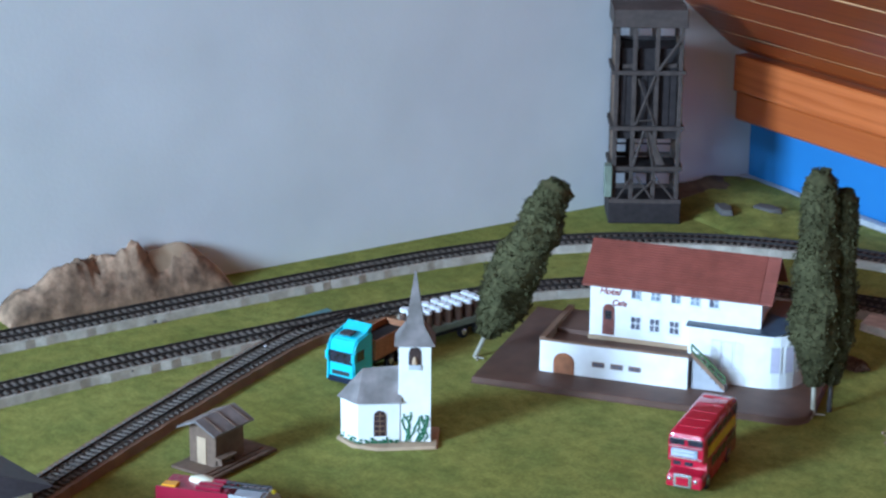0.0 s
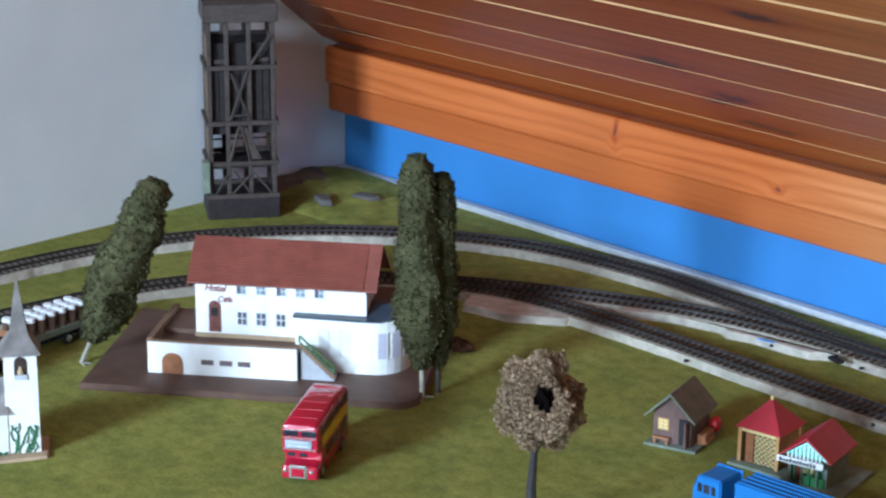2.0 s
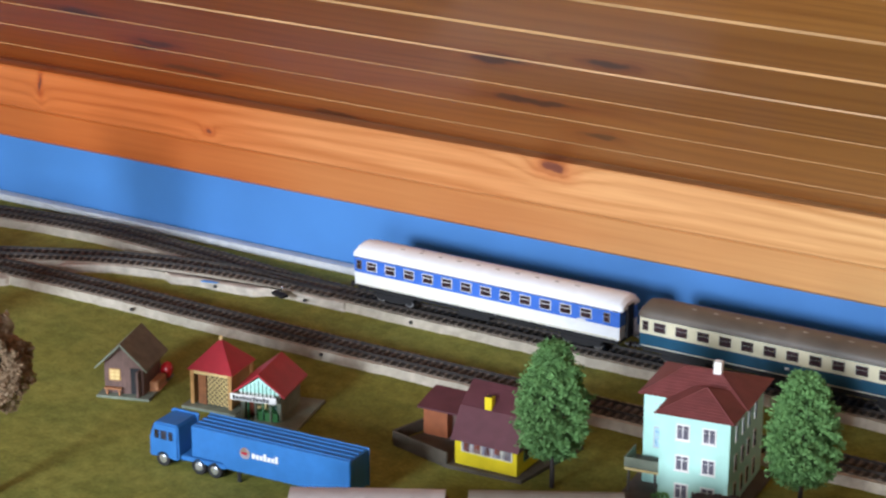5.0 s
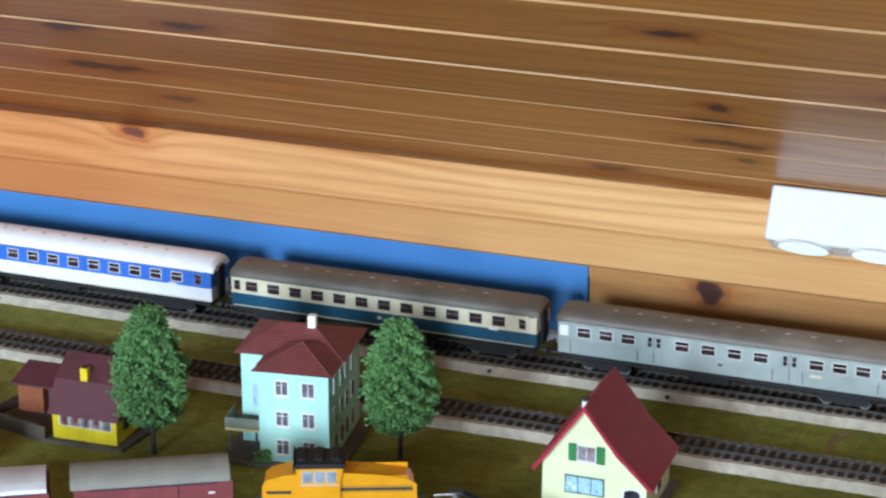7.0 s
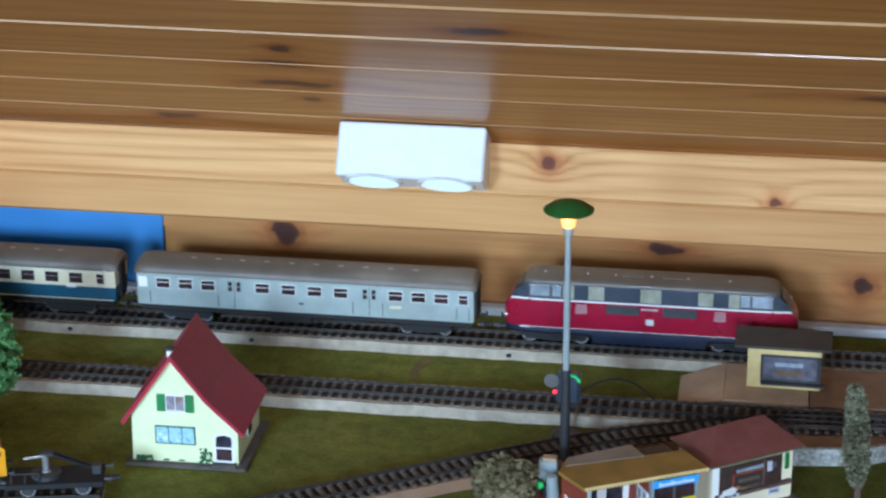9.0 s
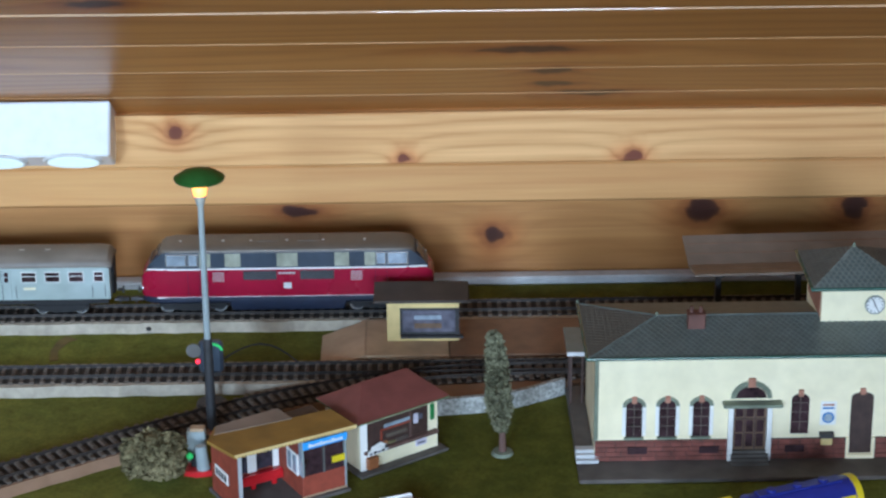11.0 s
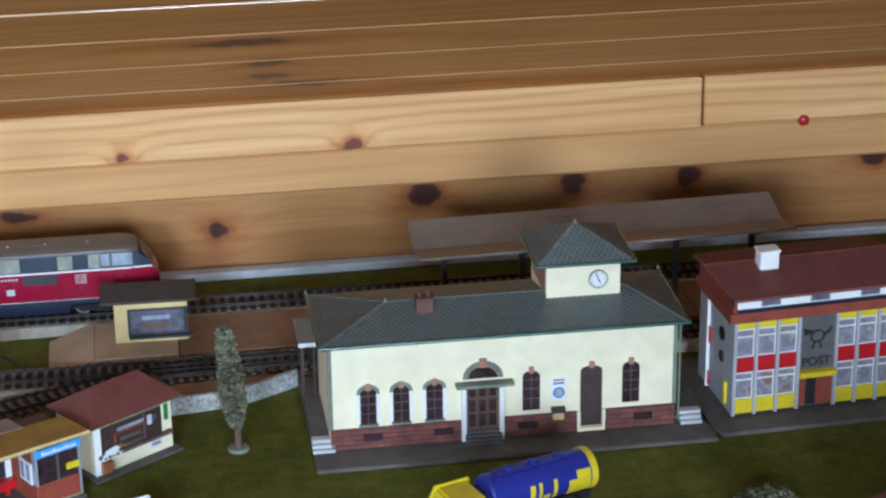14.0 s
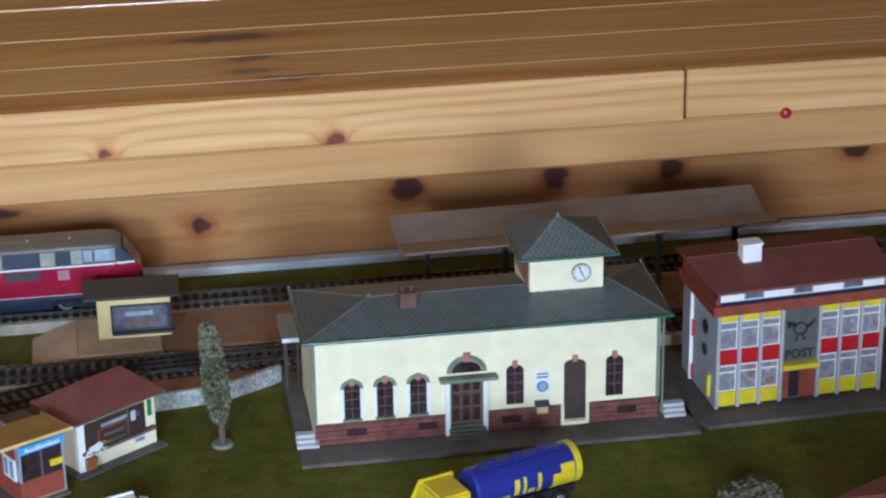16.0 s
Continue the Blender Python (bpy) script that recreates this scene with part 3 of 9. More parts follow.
def lettering(name, text, size, material, parent, m, label=""):
    cu = bpy.data.curves.new(name, "FONT")
    cu.shear = 0.28 if text[1].islower() else 0.0
    cu.body, cu.size, cu.extrude, cu.offset, cu.align_x = text, size, 0.0003, size * 0.016, "CENTER"
    ob = new(name, cu)
    me = bpy.data.meshes.new_from_object(ob.evaluated_get(bpy.context.evaluated_depsgraph_get()))
    bpy.data.objects.remove(ob)
    me.materials.clear()
    me.materials.append(material)
    ob = new(name, me)
    ob.parent, ob.matrix_basis = parent, m
    return tagged(ob, label)


FRONT = Matrix.Rotation(radians(90), 4, "X")


# ---- room ----
WX, BY = -1.905, 1.660          # the plastered end wall and the wall behind the tracks
C0, CZ, SL = 1.640, 0.147, radians(39.3)   # the sloping ceiling's lower edge and rise
# floor and far walls lie out of view, dark to curb bounced light
structure("floor", box(-2.0, 2.5, -2.1, 1.8, -0.86, -0.80), M_FLOOR, "brown boarded attic floor")
structure("wall_end", box(-2.05, WX, -2.1, 1.8, -0.80, 1.75), M_PLASTER, "white plastered end wall in daylight")
structure("wall_right", box(2.4, 2.5, -2.0, BY, -0.80, 1.75), M_FLOOR, "unseen wall, kept dark to curb bounced light")
bm = bmesh.new()
for x0, x1, z0, z1 in ((WX, 2.4, -0.8, 0.07), (WX, 2.4, 1.34, 1.62), (WX, -1.48, 0.07, 1.34), (-1.48, -0.76, 0.07, 0.69), (-0.76, -0.10, 0.07, 1.34), (-0.10, 0.58, 1.16, 1.34), (0.58, 2.4, 0.07, 1.34)):
    quadbox(bm, x0, x1, -2.1, -2.0, z0, z1)
structure("wall_window_side", bm, M_FLOOR, "unseen wall with two windows, kept dark to curb bounced light")
structure("wall_back", box(WX, 2.4, BY + 0.008, 1.8, -0.80, 0.16), M_WALLWOOD, "knotty varnished pine boards behind the tracks")
bm = bmesh.new()
for z0, z1, y0 in ((0.0, 0.0570, BY - 0.0015), (0.0566, 0.118, BY - 0.0045)):
    bevel(quadbox(bm, -0.494, 2.4, y0, BY + 0.007, z0, z1), 0.0004)
structure("wall_cladding", bm, M_WALLWOOD, "knotty varnished pine cladding boards")
structure("backdrop", box(WX, -0.495, BY - 0.003, BY + 0.007, 0.0, 0.092, 0.0006), M_BLUE, "bright blue painted backdrop board behind the tracks")
structure("trim", box(WX, 2.4, BY - 0.018, BY - 0.006, 0.0, 0.007, 0.0012), M_LEDGE, "pale grey ledge along the foot of the wall")
beam = tagged(new("beam"), "long varnished pine beam under the sloping ceiling", "", "", "structure")
part("lower_board", box(WX, 2.4, 1.632, BY + 0.007, 0.0735, 0.107, 0.0025), M_BEAM2, beam)
part("upper_board", box(WX, 0.4435, 1.628, BY + 0.007, 0.1075, 0.149, 0.0015), M_BEAM, beam, "light knotty pine board")
part("upper_board", box(0.4455, 2.4, 1.629, BY + 0.007, 0.1085, 0.149, 0.0015), M_BEAM, beam, "shorter pine board behind a dark joint")
ball_bm = ball(bmesh.new(), (0.526, 1.6275, 0.1085), 0.0045, 0.003, 0.0045, 3)
solo("push_pin", ball_bm, M_RED, "red round-headed pin pushed into the pine beam", "pin")


def ceiling_boards():
    """Grooved boards up the slope; they run a little askew of the beam towards the end wall."""
    bm, s, k = bmesh.new(), 0.0, 0
    t = Vector((0, -math.cos(SL), math.sin(SL)))
    nrm = Vector((0, math.sin(SL), math.cos(SL)))
    base = Vector((0, C0, CZ))
    stations = [WX + (2.4 - WX) * i / 30 for i in range(31)]

    def askew(x):
        f = max(0.0, min(1.0, (-0.20 - x) / 1.30))
        return 0.0205 * f * f * (3 - 2 * f) * 0.35 + 0.0205 * f * 0.65
    while s < 2.02:
        w = (0.0345, 0.0505, 0.0525, 0.0570, 0.0570)[k] if k < 5 else 0.0675
        g, c, d = 0.0006, (0.0009, 0.0008, 0.0010, 0.0029, 0.0042)[min(k, 4)], 0.0046
        prof = [(s, d), (s + g, 0), (s + w - c, 0), (s + w, d), (s + w, 0.016), (s, 0.016)]
        rings = []
        for x in stations:
            e, ring = askew(x), []
            for a, b in prof:
                p = base + t * (a + (e if a > 0.0 else 0.0)) + nrm * b
                ring.append(bm.verts.new((x, p.y, p.z)))
            rings.append(ring)
        bm.faces.new(rings[0]), bm.faces.new(rings[-1])
        for lo, hi in zip(rings, rings[1:]):
            for i in range(6):
                f = bm.faces.new((lo[i], lo[(i + 1) % 6], hi[(i + 1) % 6], hi[i]))
                if i == 2:
                    f.material_index = 1
        s, k = s + w, k + 1
    top = base + t * s
    quadbox(bm, WX, 2.4, -2.1, top.y + 0.01, top.z, top.z + 0.05)
    return bm


structure("ceiling", ceiling_boards(), M_CEIL, "sloping attic ceiling of varnished grooved pine boards").data.materials.append(M_GROOVE)

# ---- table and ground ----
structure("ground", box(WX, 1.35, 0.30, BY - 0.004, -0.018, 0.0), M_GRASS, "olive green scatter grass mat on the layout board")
bm = box(WX + 0.002, 1.34, 0.31, BY - 0.006, -0.06, -0.018)
for lx in (-1.85, -0.3, 1.2):
    for ly in (0.35, 1.55):
        quadbox(bm, lx, lx + 0.06, ly, ly + 0.06, -0.80, -0.06)
solo("layout_table", bm, M_TABLE, "plain wooden table under the layout board", "table", kind="structure")

# ---- tracks ----
def smooth_path(pts, step=0.0025):
    """A Catmull-Rom curve through the points, walked at even steps: (x, y, heading)."""
    p = [Vector(q) for q in pts]
    p = [p[0] * 2 - p[1]] + p + [p[-1] * 2 - p[-2]]
    fine = []
    for i in range(1, len(p) - 2):
        n = max(8, int((p[i + 1] - p[i]).length / 0.002))
        for k in range(n):
            t = k / n
            fine.append(0.5 * ((2 * p[i]) + (p[i + 1] - p[i - 1]) * t + (2 * p[i - 1] - 5 * p[i] + 4 * p[i + 1] - p[i + 2]) * t * t + (3 * p[i] - p[i - 1] - 3 * p[i + 1] + p[i + 2]) * t ** 3))
    fine.append(p[-2])
    out, left = [], 0.0
    for a, b in zip(fine, fine[1:]):
        d = (b - a).length
        h = math.atan2(b.y - a.y, b.x - a.x)
        while left < d:
            q = a + (b - a) * (left / d)
            out.append((q.x, q.y, h))
            left += step
        left -= d
    return out


def arc(cx, cy, r, a0, a1, n=9):
    return [(cx + r * math.cos(radians(a0 + (a1 - a0) * i / n)), cy + r * math.sin(radians(a0 + (a1 - a0) * i / n))) for i in range(n + 1)]


def sweep(path, profile, jitter=0.0, every=4):
    """A profile of (across, up), across to the left of the heading, along the path."""
    rnd = random.Random(7)
    rings = []
    for i in list(range(0, len(path) - 1, every)) + [len(path) - 1]:
        x, y, h = path[i]
        c, s = math.cos(h + math.pi / 2), math.sin(h + math.pi / 2)
        w = rnd.uniform(-jitter, jitter)
        rings.append([(x + c * (u + (w if u * u > 1e-4 else 0)), y + s * (u + (w if u * u > 1e-4 else 0)), v) for u, v in profile])
    return loft(bmesh.new(), rings)


BED, TIE, RAILTOP = 0.0075, 0.0095, 0.0118


def sleeper_mesh():
    bm = bmesh.new()
    bevel(quadbox(bm, -0.0016, 0.0016, -0.0152, 0.0152, 0.0, TIE - BED), 0.0004)
    for y in (-0.0083, 0.0083):
        quadbox(bm, -0.0013, 0.0013, y - 0.0016, y + 0.0016, TIE - BED, TIE - BED + 0.0007)
    return finish("sleeper", bm, M_SLEEPER, False)


SLEEPER = sleeper_mesh()


def track(label, pts, near, single=True, half=0.0185, bed=None, spacing=0.0077):
    """One line of track. near tells which sleepers become pieces of their own."""
    path = smooth_path(pts)
    top = thing("railway_track", label, "railway track", kind="structure")
    if bed is not None:
        part("track_bed", sweep(path, [(-half - 0.002, 0.0), (-half, BED), (half, BED), (half + 0.002, 0.0)], 0.0009), bed, top, "worn grey-white wooden strip under the sleepers", smooth=False)
        part("ballast", sweep(path, [(-0.0145, BED - 0.002), (-0.0135, BED + 0.0006), (0.0135, BED + 0.0006), (0.0145, BED - 0.002)]), M_BALLAST, top)
    for u in (-0.00825, 0.00825):
        part("rail", sweep(path, [(u - 0.0005, TIE), (u - 0.0003, RAILTOP), (u + 0.0003, RAILTOP), (u + 0.0005, TIE)]), M_RAIL, top, "dark steel rail")
    step, studs, rest, count = round(spacing / 0.0025), bmesh.new(), bmesh.new(), 0
    for i in range(1, len(path), step):
        x, y, h = path[i]
        m = Matrix.Translation((x, y, BED)) @ Matrix.Rotation(h, 4, "Z")
        if single and near(x, y) and count < 300:
            ob = new("sleeper", SLEEPER)
            ob.parent, ob.matrix_basis = top, m
            count += 1
        else:
            quadbox(rest, -0.0016, 0.0016, -0.0152, 0.0152, 0.0, TIE - BED, m)
        quadbox(studs, -0.0009, 0.0009, -0.0008, 0.0008, TIE - BED, TIE - BED + 0.0009, m)
    if rest.verts:
        tagged(part("sleepers", rest, M_SLEEPER, top, smooth=False), "", "", "", "stuff")
    else:
        rest.free()
    tagged(part("contact_studs", studs, M_STUD, top, smooth=False), "", "", "", "stuff")
    return top


T1 = [(1.32, 1.580), (0.4, 1.580), (-0.4, 1.580), (-0.9, 1.580), (-1.10, 1.583), (-1.26, 1.600), (-1.38, 1.608)] + arc(-1.395, 1.172, 0.436, 92, 178, 7)[1:] + [(-1.833, 1.10), (-1.832, 0.9), (-1.830, 0.7), (-1.828, 0.36)]
T2 = [(1.32, 1.473), (0.4, 1.473), (-0.4, 1.473), (-1.0, 1.474), (-1.28, 1.478)] + arc(-1.345, 1.112, 0.366, 88, 178, 7)[1:] + [(-1.716, 1.05), (-1.719, 0.95), (-1.716, 0.77), (-1.708, 0.66), (-1.695, 0.36)]
track("outer track of dark sleepers along the pine and blue walls", T1, lambda x, y: -1.55 < x < 0.62, bed=M_BED)
track("inner track of dark sleepers round the grassy middle", T2, lambda x, y: -1.45 < x < 0.12 or (x < -1.68 and y < 0.95), bed=M_BED)
track("crossover track joining the two lines near the corner", [(-1.585, 1.385), (-1.50, 1.452), (-1.40, 1.508), (-1.30, 1.552), (-1.20, 1.574), (-1.08, 1.581)], lambda x, y: True, bed=M_BED, half=0.017)
track("branch track leading down from the end wall", [(-1.716, 1.06), (-1.708, 1.0), (-1.686, 0.926), (-1.597, 0.77), (-1.511, 0.630), (-1.36, 0.40)], lambda x, y: True, bed=M_TAN2)
track("branch track curving off below the platform", [(0.16, 1.470), (0.06, 1.467), (0.0, 1.460), (-0.087, 1.431), (-0.161, 1.391), (-0.325, 1.288), (-0.60, 1.105), (-0.9, 0.90)], lambda x, y: x > -0.42, bed=M_TAN2, half=0.016)
track("siding with goods wagons and a yellow shunter", [(-0.4365, 1.2885), (-0.4710, 1.2815), (-0.5490, 1.2620), (-0.6100, 1.2360), (-0.7207, 1.1766), (-1.0402, 0.9958), (-1.24, 0.8826)], lambda x, y: x > -0.95, bed=M_BED_GREY)
# broad bed pieces at the points
for pts in ([(-1.455, 1.412), (-1.405, 1.420), (-1.36, 1.452), (-1.36, 1.50), (-1.48, 1.455)], [(-1.345, 1.503), (-1.3174, 1.5225), (-1.300, 1.5310), (-1.260, 1.5405), (-1.248, 1.5435), (-1.2352, 1.5370), (-1.208, 1.5440), (-1.176, 1.5450), (-1.1512, 1.5480), (-1.142, 1.5560), (-1.131, 1.5620), (-1.100, 1.5600), (-1.06, 1.5600), (-1.06, 1.570), (-1.345, 1.53)]):
    solo("points_board", bevel(prism(bmesh.new(), pts, 0.0, BED - 0.0003), 0.001), M_BOARD, "worn whitish wooden board under the track points", "board", kind="structure")
for x, y, z in ((-1.386, 1.453, 0.005), (-1.215, 1.4545, 0.005), (-1.012, 1.454, 0.005), (-0.785, 1.4535, 0.005), (-0.99, 1.5595, 0.004), (-0.545, 1.5590, 0.004), (-0.40, 1.5590, 0.004), (-0.20, 1.5590, 0.004), (-1.699, 0.785, 0.005), (-1.807, 0.86, 0.004), (-1.19, 1.543, 0.004), (-1.10, 1.556, 0.004)):
    solo("fixing_clip", ball(bmesh.new(), (0, 0, 0), 0.0022, 0.0022, 0.0018, 1), M_DARK, "small dark clip on the edge of a track bed", "clip", pose(x, y, z), "track bed clips")
for m in (pose(-1.12, 1.546, 0.0075, 0, 0, -20), pose(-1.685, 0.905, 0.0, 0, 0, 60)):
    lever = thing("points_lever", "small black points lever beside the track", "points lever", m)
    part("base", box(-0.008, 0.008, -0.004, 0.004, 0.0, 0.003, 0.0006), M_BLACK, lever)
    part("arm", tube(bmesh.new(), (-0.002, 0, 0.003), (0.004, 0, 0.009), 0.0009), M_BLACK, lever)
    part("knob", ball(bmesh.new(), (0.004, 0, 0.009), 0.0018, 0.0018, 0.0018, 1), M_CHROME, lever)
solo("paint_mark", prism(bmesh.new(), [(-1.765, 1.02), (-1.756, 1.02), (-1.742, 0.965), (-1.752, 0.962)], 0.0, 0.0006), M_WATER, "blue-green painted stream mark on the grass", "paint mark")
solo("rust_stain", prism(bmesh.new(), [(-0.262, 1.556), (-0.252, 1.550), (-0.258, 1.546), (-0.264, 1.530), (-0.262, 1.514), (-0.268, 1.512), (-0.270, 1.530), (-0.267, 1.547)], 0.0, 0.0004), M_RUST, "rust-brown stain on the grass between the tracks", "stain")
solo("paint_mark", prism(bmesh.new(), [(-1.203, 1.5385), (-1.188, 1.5415), (-1.187, 1.5455), (-1.203, 1.543)], 0.0075, 0.0079), M_SIGNBLUE, "blue paint patch on the points board", "paint mark")


# ---- train ----
TY = 1.5805


def wheelset(parent, x, half_gauge=0.0078, r=0.0055, name="wheel"):
    for s in (-1, 1):
        w = part(name, tube(bmesh.new(), (x, s * half_gauge - 0.001, r), (x, s * half_gauge + 0.001, r), r, n=16), M_DARK, parent, m=Matrix.Translation((0, 0, RAILTOP)))
        part("hub", tube(bmesh.new(), (x, s * (half_gauge + 0.0011), r), (x, s * (half_gauge + 0.0018), r), r * 0.45, n=10), M_DARK, w)
        rim = bmesh.new()
        for k in range(16):
            a0, a1 = math.pi * k / 8, math.pi * (k + 1) / 8
            prism(rim, [(x + q * math.cos(a), r + q * math.sin(a)) for q, a in ((r * 0.80, a0), (r * 0.90, a0), (r * 0.90, a1), (r * 0.80, a1))], s * (half_gauge + 0.0009), s * (half_gauge + 0.0013), "y")
        part("rim", rim, M_CHROME, w, smooth=False)


def bogie(parent, x, wheelbase, r=0.0052):
    b = part("bogie", box(x - wheelbase / 2 - 0.006, x + wheelbase / 2 + 0.006, -0.0115, 0.0115, 0.0175, 0.0228, 0.0008), M_BLACK, parent)
    for s in (-1, 1):
        part("side_frame", prism(bmesh.new(), [(x - wheelbase / 2 - 0.005, 0.0205), (x + wheelbase / 2 + 0.005, 0.0205), (x + wheelbase / 2 + 0.003, 0.0165), (x + 0.004, 0.0145), (x - 0.004, 0.0145), (x - wheelbase / 2 - 0.003, 0.0165)], s * 0.0108, s * 0.0122, "y"), M_BLACK, b)
    for d in (-1, 1):
        wheelset(b, x + d * wheelbase / 2, r=r)


def couple(parent, x, d):
    part("coupling", box(min(x, x + d * 0.010), max(x, x + d * 0.010), -0.002, 0.002, 0.0185, 0.0215, 0.0005), M_DARK, parent)
    for s in (-1, 1):
        bm = tube(bmesh.new(), (x, s * 0.0095, 0.0235), (x + d * 0.004, s * 0.0095, 0.0235), 0.0011)
        tube(bm, (x + d * 0.004, s * 0.0095, 0.0235), (x + d * 0.005, s * 0.0095, 0.0235), 0.0028, n=12)
        part("buffer", bm, M_DARK, parent)


def coach_rings(x0, x1, hw, prof):
    ends = [(x0, 0.96, 0.0006), (x0 + 0.0012, 1.0, 0.0), (x1 - 0.0012, 1.0, 0.0), (x1, 0.96, 0.0006)]
    return [[(x, y * k, z - dz * (z > 0.055)) for y, z in prof] for x, k, dz in ends]


def side_window(parent, u, z, w, h, frame_mat, pane_mat, s, bars=1):
    y0, y1 = sorted((s * 0.0164, s * 0.0170))
    t = 0.0006
    fr = part("window", box(u - w / 2, u + w / 2, y0, y1, z - h / 2, z + h / 2), frame_mat, parent, smooth=False)
    y0, y1 = sorted((s * 0.0165, s * 0.01715))
    zc = z + h * 0.08
    for z0, z1 in ((z - h / 2 + t, zc - 0.0003), (zc + 0.0003, z + h / 2 - t)):
        part("pane", box(u - w / 2 + t, u + w / 2 - t, y0, y1, z0, z1), pane_mat, fr, smooth=False)


def coach(label, x, y, head, lower, upper, roof, frame_mat, style, length=0.267):
    """A passenger coach; its length runs along local x from 0."""
    top = thing("passenger_coach", label, "railway coach", pose(x, y, 0, 0, 0, head), "coaches of the train")
    L, hw = length, 0.0165
    zb, zs, zt = 0.0268, 0.0523, 0.0630
    mid = 0.0385
    part("body", loft(bmesh.new(), coach_rings(0.002, L - 0.002, hw, [(-hw * 0.97, zb), (-hw, mid), (-hw, zs), (hw, zs), (hw, mid), (hw * 0.97, zb)])), lower, top)
    if style != "silver":
        part("window_band", loft(bmesh.new(), coach_rings(0.0018, L - 0.0018, hw, [(-hw - 0.0002, mid), (-hw - 0.0002, zs), (hw + 0.0002, zs), (hw + 0.0002, mid)])), upper, top)
        for s in (-1, 1):
            y0, y1 = sorted((s * (hw - 0.0006), s * (hw + 0.0003)))
            part("stripe", box(0.004, L - 0.004, y0, y1, zb + 0.0008, zb + 0.0014), M_CREAM, top, "thin pale stripe")
    arcs = [(hw * 1.01 * math.cos(a), zs + (zt - zs) * math.sin(a) ** 0.8) for a in [math.pi * i / 14 for i in range(15)]]
    rings = [[(px, py * k, zs + (pz - zs) * kz) for py, pz in arcs + [(-hw * 1.01, zs - 0.0003), (hw * 1.01, zs - 0.0003)]] for px, k, kz in ((0.0, 0.90, 0.55), (0.003, 0.985, 0.9), (0.010, 1, 1), (L - 0.010, 1, 1), (L - 0.003, 0.985, 0.9), (L, 0.90, 0.55))]
    rf = part("roof", loft(bmesh.new(), rings), roof, top, "smooth grey rounded roof")
    vent = bevel(quadbox(bmesh.new(), -0.0022, 0.0022, -0.0009, 0.0009, 0, 0.0007), 0.0003)
    first = part("vent", vent, M_VENT, rf, m=Matrix.Translation((0.045, -0.004, zt - 0.0008)))
    for k in range(1, 10):
        again("vent", first, rf, Matrix.Translation((0.045 + k * 0.0193, -0.004, zt - 0.0008)))
    for s in (-1, 1):
        y0, y1 = sorted((s * (hw + 0.0001), s * (hw + 0.0008)))
        part("gutter", box(0.003, L - 0.003, y0, y1, zs - 0.0002, zs + 0.0006), frame_mat if style == "silver" else M_CHROME, rf)
    for d, px in ((-1, 0.0), (1, L)):
        x0, x1 = sorted((px, px - d * 0.0025))
        part("gangway", box(x0 - 0.0004, x1 + 0.0004, -0.006, 0.006, 0.0265, 0.0555, 0.0008), M_BLACK, top, "black gangway bellows")
    z, h = 0.0455, 0.0086
    for s in (-1, 1):
        if style == "silver":
            wins = [0.0232, 0.0410, 0.0588, 0.1015, 0.1220, 0.1424, 0.1627, 0.2050, 0.2226, 0.2402]
            for u in wins:
                side_window(top, u, z, 0.0116, h, M_WHITE, M_GLASS_BROWN, s)
            side_window(top, 0.2570, z, 0.0078, h, M_WHITE, M_GLASS_BROWN, s)
            for u in (0.0795, 0.1848):
                y0, y1 = sorted((s * 0.01645, s * 0.0168))
                dr = part("double_door", box(u - 0.0068, u + 0.0068, y0, y1, 0.0278, 0.0515, 0.0002), lower, top)
                y0, y1 = sorted((s * 0.0166, s * 0.0171))
                for du in (-0.0034, 0.0034):
                    for dz in (0.0435, 0.0477):
                        part("pane", bevel(quadbox(bmesh.new(), u + du - 0.0016, u + du + 0.0016, y0, y1, dz - 0.0018, dz + 0.0018), 0.0002), M_GLASS_BROWN, dr)
                part("seam", box(u - 0.0002, u + 0.0002, y0, y1, 0.0278, 0.0512), M_DARK, dr)
            y0, y1 = sorted((s * 0.0163, s * 0.0170))
            part("end_panel", box(0.0035, 0.0105, y0, y1, 0.0415, 0.0500, 0.0002), M_WHITE, top, "white end panel")
            part("emblem", box(0.1300, 0.1335, y0, y1, 0.0340, 0.0355), M_DARK, top)
            part("sign", box(0.2005, 0.2095, y0, y1, 0.0352, 0.0372), M_CREAM, top)
            for u in (0.0125, 0.0665, 0.172, 0.195, 0.252, 0.2615):
                part("seam", box(u - 0.0002, u + 0.0002, y0, y1, 0.0290, 0.0385), M_DARK, top)
        else:
            n = 12
            for k in range(n):
                side_window(top, 0.0205 + k * 0.0194, z, 0.0108, h, M_CHROME if style == "cream" else M_WHITE, M_GLASS_BROWN, s)
            side_window(top, 0.2535, z, 0.0062, h, M_CHROME, M_GLASS_BROWN, s)
            side_window(top, 0.0075, z, 0.0056, h, M_CHROME, M_GLASS_BROWN, s)
            y0, y1 = sorted((s * 0.0163, s * 0.0171))
            part("sign", box(0.226, 0.2335, y0, y1, 0.0375, 0.0400), M_WHITE, top)
            part("emblem", box(0.131, 0.1345, y0, y1, 0.0330, 0.0350), M_WHITE, top)
    part("underframe", box(0.004, L - 0.004, -0.0145, 0.0145, 0.0225, 0.0269), M_BLACK, top)
    part("equipment_box", box(L * 0.40, L * 0.52, -0.013, 0.013, 0.0165, 0.0226, 0.001), M_BLACK, top)
    part("tank", tube(bmesh.new(), (L * 0.56, 0, 0.019), (L * 0.66, 0, 0.019), 0.0037, n=10), M_BLACK, top)
    for bx in (0.040, L - 0.040):
        bogie(top, bx, 0.029)
